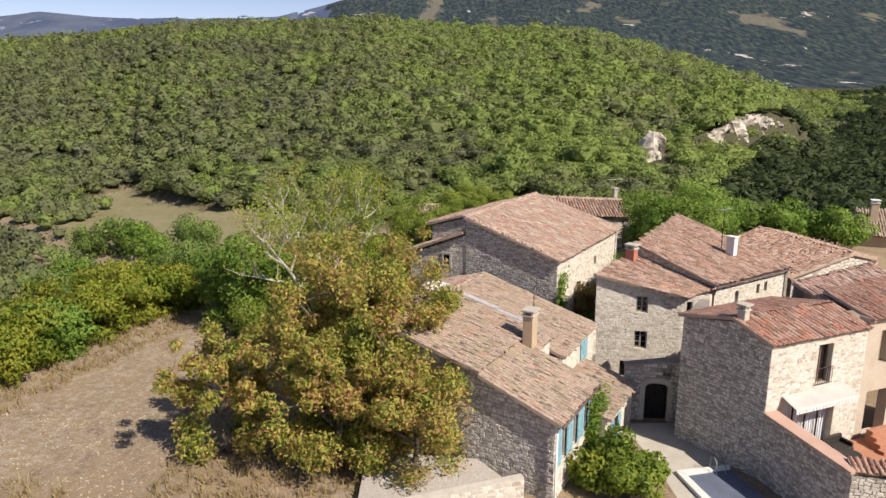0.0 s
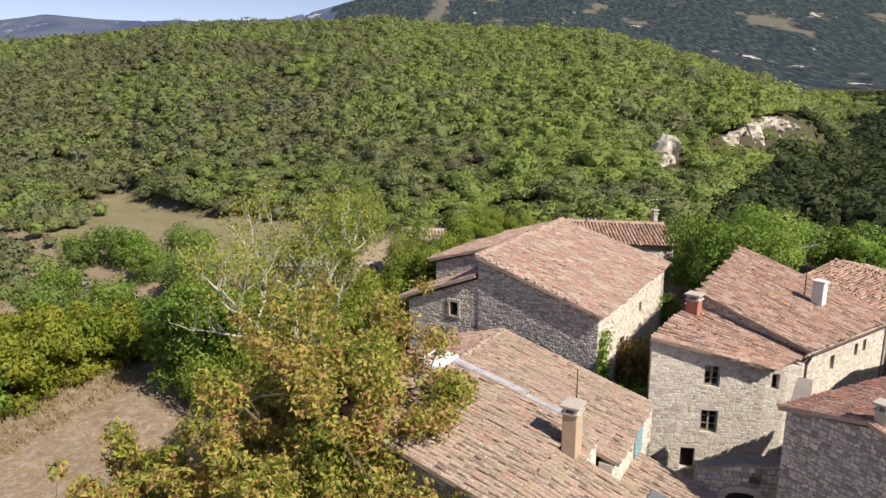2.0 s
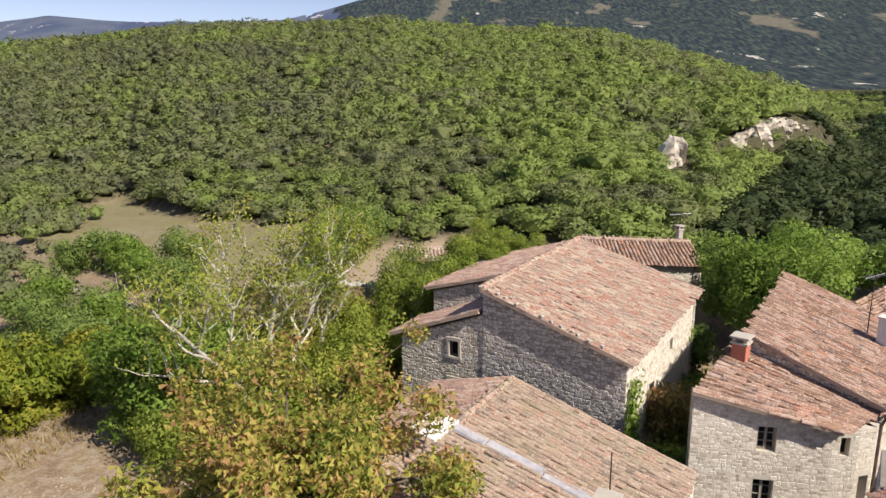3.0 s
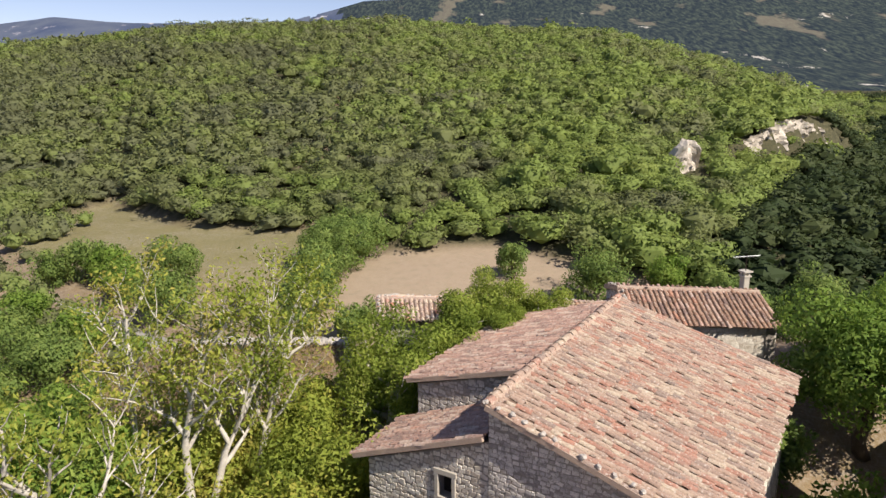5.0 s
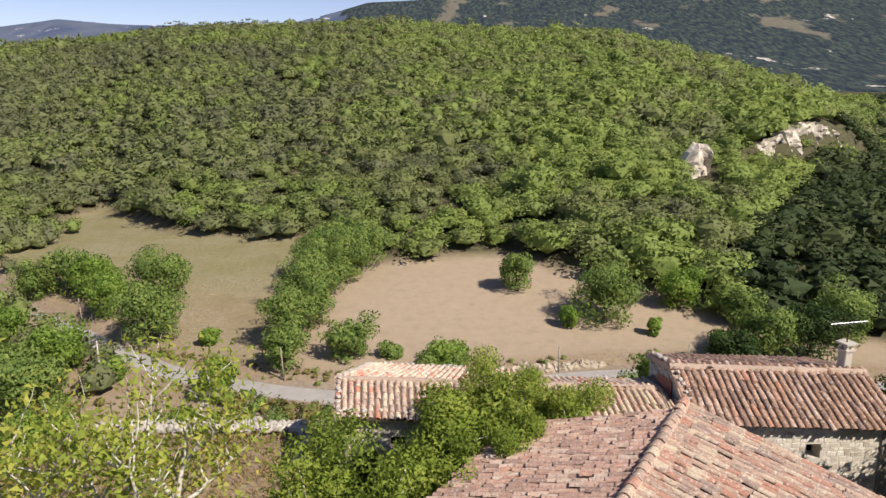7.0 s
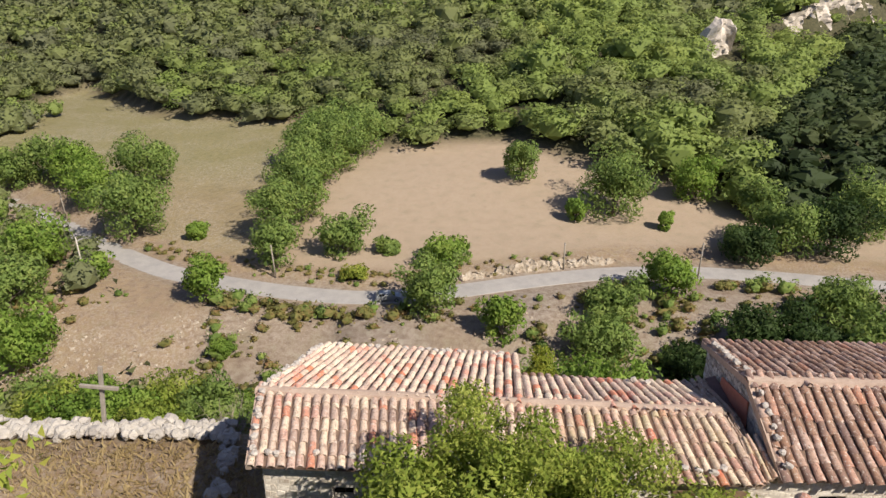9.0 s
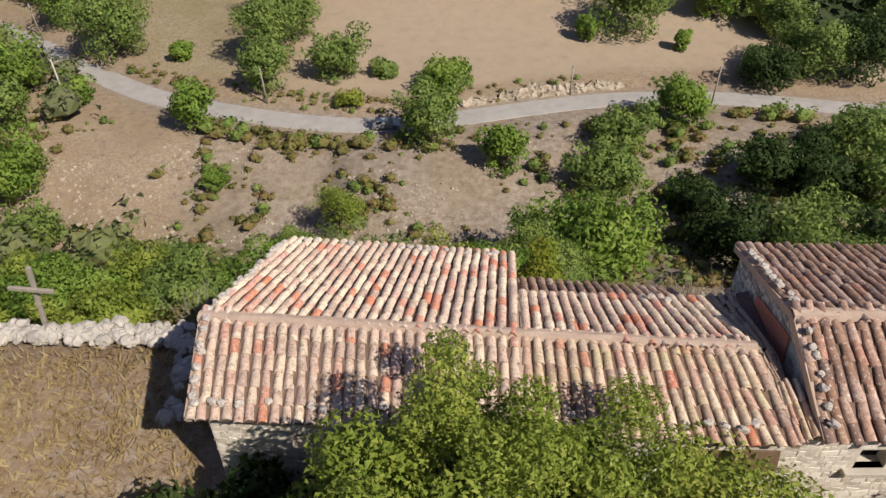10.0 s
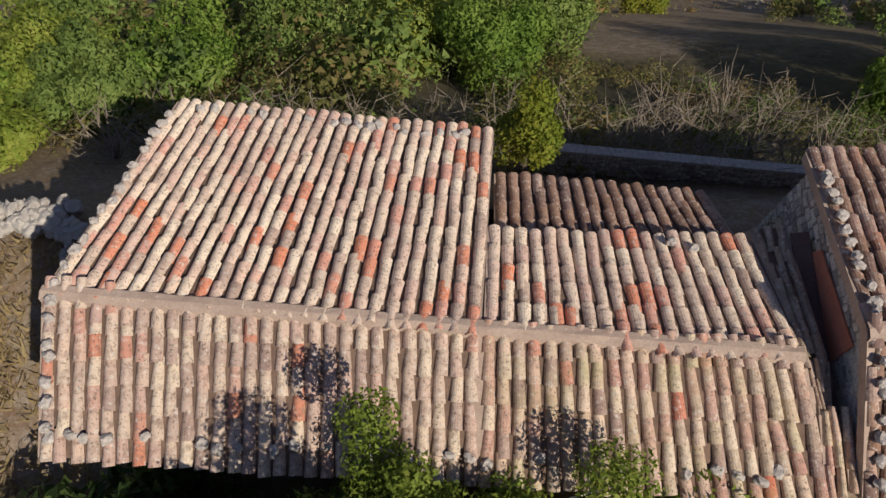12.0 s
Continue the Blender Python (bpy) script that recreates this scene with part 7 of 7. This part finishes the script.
for k in range(40):
    g1.box(am @ pose(-1.55 + k * 0.08, 0.34 + 0.03 * (k % 2), DECK_Z + 0.03), 0.086, 0.02, 2.7)
child("curtain", g1.mesh("curtain", M_CURTAIN), gl)
g2 = Shell()
for x in (-1.6, -0.8, 0.0, 0.8, 1.6):
    g2.box(am @ pose(x, 0.22, DECK_Z), 0.06, 0.06, 2.75)
child("door_frame", g2.mesh("door_frame", M_IRON), gl)
rl = thing("balcony_railing", "wrought iron railing across the upper window", "railing")
wc, wt = along(E1, E2, 3.3, 0.06)
r1 = Shell()
rm = pose(wc.x, wc.y, 4.87, 0, 0, wt)
for x in np.linspace(-0.5, 0.5, 8):
    r1.tube([rm @ Vector((float(x), 0, 0)), rm @ Vector((float(x), 0, 0.78))], [0.012, 0.012], 5)
for z in (0.02, 0.78):
    r1.tube([rm @ Vector((-0.52, 0, z)), rm @ Vector((0.52, 0, z))], [0.018, 0.018], 5)
child("rail", r1.mesh("rail", M_IRON), rl)


def patio_table(x, y):
    ob = thing("patio_table", "round dark metal patio table on the terrace", "table", at=pose(x, y, DECK_Z))
    t = Shell()
    t.tube([(0, 0, 0.70), (0, 0, 0.735)], [0.42, 0.42], 20)
    child("tabletop", t.mesh("tabletop", M_DARKCLOTH), ob)
    for k in range(3):
        a = k * 2.094
        l = Shell()
        l.tube([(0.33 * math.cos(a), 0.33 * math.sin(a), 0), (0.15 * math.cos(a), 0.15 * math.sin(a), 0.4), (0.3 * math.cos(a), 0.3 * math.sin(a), 0.70)], [0.02] * 3, 6)
        child("leg", l.mesh("leg", M_IRON), ob)


def patio_sofa(x, y, turn):
    ob = thing("patio_sofa", "low dark woven outdoor seat on the terrace", "sofa", "terrace seats", at=pose(x, y, DECK_Z, 0, 0, turn))
    b = Shell()
    b.box(pose(0, 0, 0.05), 1.25, 0.75, 0.3)
    child("seat", b.mesh("seat", M_DARKCLOTH, 0.03), ob)
    b = Shell()
    b.box(pose(0, 0.34, 0.34), 1.25, 0.14, 0.36)
    child("backrest", b.mesh("backrest", M_DARKCLOTH, 0.03), ob)
    for sx in (-1, 1):
        b = Shell()
        b.box(pose(sx * 0.57, -0.03, 0.34), 0.12, 0.6, 0.2)
        child("armrest", b.mesh("armrest", M_DARKCLOTH, 0.02), ob)


patio_table(17.8, 27.5)
patio_sofa(19.2, 27.2, 200)
patio_sofa(18.0, 28.9, 22)
steps = thing("terrace_steps", "terracotta steps beside the terrace house", "steps")
for k in range(4):
    s = Shell()
    s.box(pose(20.6, 29.0 + 0.32 * k, DECK_Z, 0, 0, 22), 1.5, 0.34, 0.17 * (k + 1))
    child("step", s.mesh("step", M_TERRA, 0.01), steps)
pot = thing("plant_pot", "pale clay plant pot with a small plant", "plant pot", at=pose(21.4, 29.6, DECK_Z))
pp = Shell()
pp.tube([(0, 0, 0), (0, 0, 0.3), (0, 0, 0.42), (0, 0, 0.46)], [0.14, 0.2, 0.2, 0.23], 14)
child("pot", pp.mesh("pot", M_COPING), pot)
gq = np.random.default_rng(9)
child("foliage", quads_mesh("foliage", leaf_quads(gq.standard_normal((160, 3)) * 0.12 + np.array((0, 0, 0.62)), 0.05, gq), 3, M_LEAF_GREEN), pot)
rw_ = thing("tiled_wall_top", "low terrace wall topped with red tiles", "wall")
roof(rw_, (15.6, 24.3, 3.95), (22.0, 22.9, 3.95), (21.9, 22.3, 3.75), (15.5, 23.6, 3.75), M_TILE_E, name="tile_coping")

# roof light and gutters of the farmhouse
rf = Shell()
sk = Vector(uv(31.6, -9.6, 3.47))
rf.box(pose(sk.x, sk.y, sk.z, 0, 14, -30), 0.55, 0.75, 0.06)
child("roof_light", rf.mesh("roof_light", M_ALU, 0.01), farm, "small aluminium framed roof light")
dp = Shell()
cx, cy = uv(24.3, -8.75)
dp.tube([(cx, cy, 4.6), (cx, cy, -1.5)], [0.05, 0.05], 8)
child("drainpipe", dp.mesh("drainpipe", M_WHITE, 0, True), farm, "white plastic drainpipe")
gt = Shell()
gt.tube([uv(24.2, -8.48, 4.74), uv(28.9, -8.48, 4.74)], [0.06, 0.06], 8)
child("gutter", gt.mesh("gutter", M_ZINC, 0, True), farm)

# ---- along the valley road ----
def utility_pole(x, y, h, lean, mat, label):
    z = float(land(x, y))
    ob = thing("utility_pole", label, "pole", "poles along the road", at=pose(x, y, z - 0.3))
    sh = Shell()
    sh.tube([(0, 0, 0), (lean, 0, h)], [0.16, 0.11], 8)
    child("pole", sh.mesh("pole", mat, 0, True), ob)
    sh = Shell()
    sh.tube([(lean - 0.12, 0.12, h - 0.4), (lean + 0.12, -0.12, h - 0.4)], [0.03, 0.03], 6)
    for k in (-1, 1):
        sh.tube([(lean + 0.12 * k, -0.12 * k, h - 0.4), (lean + 0.12 * k, -0.12 * k, h - 0.22)], [0.045, 0.03], 6)
    child("insulator", sh.mesh("insulator", M_WHITE), ob)


utility_pole(-62.7, 149.4, 8.5, -0.1, M_CONCRETE, "pale concrete pole beside the road")
for x, y, h, le in ((-68.2, 169.4, 7.5, -0.7), (-30.7, 152.2, 6.5, -0.3), (41.7, 152.2, 7.5, 0.2), (-83.1, 181.2, 7.0, -0.3), (19.6, 156.9, 5.5, 0.0)):
    utility_pole(x, y, h, le, M_GREYWOOD, "grey wooden telephone pole beside the road")


def car(x, y, z, turn):
    ob = thing("car", "silver estate car parked in shade under the roadside tree", "car", at=pose(x, y, z, 0, 0, turn))
    prof = [(-2.05, 0.35), (-2.1, 0.75), (-1.9, 0.98), (-1.5, 1.42), (0.35, 1.45), (1.05, 0.98), (1.95, 0.82), (2.1, 0.6), (2.05, 0.35)]
    b = Shell()
    left = [(px, -0.84 if pz < 1.1 else -0.68, pz) for px, pz in prof]
    right = [(px, 0.84 if pz < 1.1 else 0.68, pz) for px, pz in prof]
    b.poly(left), b.poly(right[::-1])
    for k in range(len(prof)):
        n = (k + 1) % len(prof)
        b.poly([left[n], left[k], right[k], right[n]])
    body = child("body", b.mesh("body", M_CARPAINT), ob)
    gsh = Shell()
    for sy in (-1, 1):
        gsh.hexa([(-1.55, sy * 0.79, 1.02), (0.85, sy * 0.79, 1.02), (0.85, sy * 0.80, 1.02), (-1.55, sy * 0.80, 1.02)], [(-1.35, sy * 0.70, 1.36), (0.35, sy * 0.70, 1.36), (0.35, sy * 0.71, 1.36), (-1.35, sy * 0.71, 1.36)])
    gsh.hexa([(0.47, -0.62, 1.36), (0.47, 0.62, 1.36), (1.06, 0.7, 1.0), (1.06, -0.7, 1.0)], [(0.49, -0.62, 1.38), (0.49, 0.62, 1.38), (1.08, 0.7, 1.02), (1.08, -0.7, 1.02)])
    child("side_glass", gsh.mesh("side_glass", M_GLASS), body)
    for sx in (-1.3, 1.3):
        for sy in (-0.78, 0.78):
            w = Shell()
            w.tube([(sx, sy - 0.1, 0.32), (sx, sy + 0.1, 0.32)], [0.32, 0.32], 16)
            wh = child("wheel", w.mesh("wheel", M_RUBBER), ob)
            w = Shell()
            w.tube([(sx, sy - 0.11, 0.32), (sx, sy + 0.11, 0.32)], [0.19, 0.19], 12)
            child("rim", w.mesh("rim", M_ALU), wh)


car(-10.3, float(road_y(-10.3)) - 1.25, ROAD_Z + 0.13, 5)


rwl = thing("road_wall", "grey retaining wall carrying the road over a culvert", "wall")
wall(rwl, (44.5, 152.8), (75.0, 147.8), -41.0, -33.6, -33.6, [(8.6, 11.6, -41.0, -37.2)], th=0.8, mortar=M_CONCRETE, stones=M_STONE_WARM, size=0.7, zs=-40)
# limestone faces on the wooded hill


def cliff(a, b, z0, z1, seed, label, lean=5.0, rough=2.2):
    """A continuous broken rock face with ledges and cracks."""
    g = np.random.default_rng(seed)
    nu, nv = max(10, int(math.hypot(b[0] - a[0], b[1] - a[1]) / 0.9)), max(8, int((z1 - z0) / 0.7))
    d = np.array((b[0] - a[0], b[1] - a[1])) / nu
    out = np.array((d[1], -d[0])) / np.linalg.norm(d)
    v = []
    for j in range(nv + 3):
        for i in range(nu + 1):
            f = min(j / nv, 1.0)
            ends = max(0.0, math.sin(math.pi * i / nu)) ** 0.4
            x, y = a[0] + d[0] * i, a[1] + d[1] * i
            bulge = rough * float(lattice(i * 0.9, j * 0.45, 3.2, seed)) + 0.5 * rough * float(lattice(i * 1.0, j * 0.8, 1.2, seed + 1))
            bulge -= lean * f + (j - nv) * 1.6 * (j > nv) + 3.0 * (1 - ends)
            z = z0 + (z1 - z0) * f * (0.35 + 0.65 * ends) + 0.25 * g.standard_normal() + 0.9 * float(lattice(i, 3.0, 4.0, seed + 2))
            v.append((x + out[0] * bulge, y + out[1] * bulge, z))
    w = nu + 1
    fc = [(j * w + i, j * w + i + 1, (j + 1) * w + i + 1, (j + 1) * w + i) for j in range(nv + 2) for i in range(nu)]
    tagged(new("cliff", mesh_from("cliff", v, fc, M_CLIFF)), label, "cliff", "limestone cliffs")


cliff((77, 268), (88, 273), -20, 1.0, 11, "white limestone crag standing among the trees", 1.0, 1.6)
cliff((115, 299), (172, 348), -18, 3.8, 12, "long pale limestone cliff below the woods", 1.5)
cliff((74, 329), (88, 335), 0, 7, 13, "grey weathered limestone outcrop on the hillside", 5.0, 1.6)
cliff((80, 361), (94, 370), 8, 15, 14, "grey weathered limestone outcrop on the upper hillside", 6.0, 1.6)



def road_bank(x0, x1, off, z0, z1, seed, name, label, mat, lean=1.2, rough=0.7):
    """A fluted, crumbling rock bank that follows the road at an offset."""
    g = np.random.default_rng(seed)
    nu, nv = int((x1 - x0) / 0.4), 8
    v = []
    for j in range(nv + 3):
        for i in range(nu + 1):
            x = x0 + (x1 - x0) * i / nu
            f = min(j / nv, 1.0)
            ends = max(0.0, math.sin(math.pi * i / nu)) ** 0.5
            tall = ends * (0.75 + 0.35 * float(lattice(x, 2.0, 3.5, seed)) + 0.12 * g.standard_normal() * (j > 2))
            out = off + math.copysign(1, off) * 0 + lean * f + rough * float(lattice(x * 1.6, j * 0.25, 1.3, seed + 1)) + 0.12 * g.standard_normal() + 1.6 * max(0, j - nv)
            v.append((x + 0.1 * g.standard_normal(), float(road_y(x)) + out, z0 + (z1 - z0) * f * tall - 0.9 * max(0, j - nv)))
    w = nu + 1
    fc = [(j * w + i, j * w + i + 1, (j + 1) * w + i + 1, (j + 1) * w + i) for j in range(nv + 2) for i in range(nu)]
    tagged(new(name, mesh_from(name, v, fc, mat)), label, "rock")


road_bank(-4, 32, 3.2, -34.0, -31.4, 71, "rock_bank", "crumbling limestone bank above the road", M_BANK)
road_bank(6, 24, -7.5, -38.6, -34.2, 72, "rock_bank", "stony rubble bank below the road", M_BANK, 2.6, 0.9)
road_bank(31, 46, -6.5, -38.4, -34.2, 73, "rock_bank", "pale stony bank below the road", M_BANK, 2.6, 0.9)
road_bank(-16, 2, -10.5, -39.5, -36.4, 74, "rock_bank", "low pale scree on the slope", M_BANK, 3.0, 0.9)


def loose_stones():
    """Pale stones strewn over the slope and the terrace."""
    g = np.random.default_rng(91)
    ms = []
    for _ in range(15000):
        x, y = g.uniform(-70, 55), g.uniform(86, 140)
        if lattice(x, y, 8, 41) + 0.4 * lattice(x, y, 3, 42) < 0.05 or abs(road_y(x) - y) < 4:
            continue
        s = 0.06 + 0.3 * g.random() ** 3.5
        m = np.array(pose(x, y, float(land(x, y)) - 0.02, g.uniform(0, 60), 0, g.uniform(0, 360)))
        m[:3, :3] *= s
        ms.append(m)
    for _ in range(8000):
        x, y = g.uniform(-22, -6), g.uniform(19, 44)
        if lattice(x, y, 5, 43) < 0.0:
            continue
        s = 0.016 + 0.05 * g.random() ** 3
        m = np.array(pose(x, y, float(land(x, y)), 0, 0, g.uniform(0, 360)))
        m[:3, :3] *= s
        ms.append(m)
    base = [(-1, -0.7, -0.3), (0.9, -0.8, -0.3), (1, 0.7, -0.3), (-0.8, 0.9, -0.3), (-0.5, -0.4, 0.6), (0.5, -0.5, 0.7), (0.6, 0.3, 0.5), (-0.4, 0.5, 0.65)]
    faces = [(4, 5, 6, 7), (0, 1, 5, 4), (1, 2, 6, 5), (2, 3, 7, 6), (3, 0, 4, 7)]
    tagged(new("loose_stones", joined_mesh("loose_stones", base, faces, ms, M_BANK)), "pale limestone rubble strewn over the dry slope", "stones", kind="stuff")


loose_stones()


def grass_tufts():
    """Dry straw grass along the terrace edge and on the slope."""
    g = np.random.default_rng(92)
    pts = []
    for _ in range(5200):
        x, y = g.uniform(-24, -2), g.uniform(24, 60)
        edge = abs(-x - 20.5 + 0.35 * (y - 42)) < 2.2 or (y < 29 and x > -12)
        if edge or (lattice(x, y, 6, 51) > 0.45):
            pts.append((x, y, 0.35))
    for _ in range(3200):
        pts.append((g.uniform(-14, -3.6), g.uniform(46, 59.6), 0.16))
    for _ in range(1500):
        pts.append((g.uniform(-60, 25), g.uniform(84, 125), 0.35))
    pts = np.array(pts)
    z = land(pts[:, 0], pts[:, 1])
    n = 7
    c = np.repeat(np.column_stack([pts[:, :2], z]), n, 0)
    h = np.repeat(pts[:, 2], n) * g.uniform(0.5, 1.3, len(c))
    off = g.standard_normal((len(c), 2)) * 0.14
    tip = g.standard_normal((len(c), 2)) * 0.14
    b = c + np.column_stack([off, np.zeros(len(c))])
    d = np.column_stack([g.standard_normal((len(c), 2)) * 0.02, np.zeros(len(c))])
    t = b + np.column_stack([tip, h])
    v = np.stack([b - d, b + d, t], 1)
    tagged(new("dry_grass", quads_mesh("dry_grass", v.reshape(-1, 3), 3, M_DRYGRASS)), "dry straw coloured grass tufts", "grass", kind="stuff")


grass_tufts()
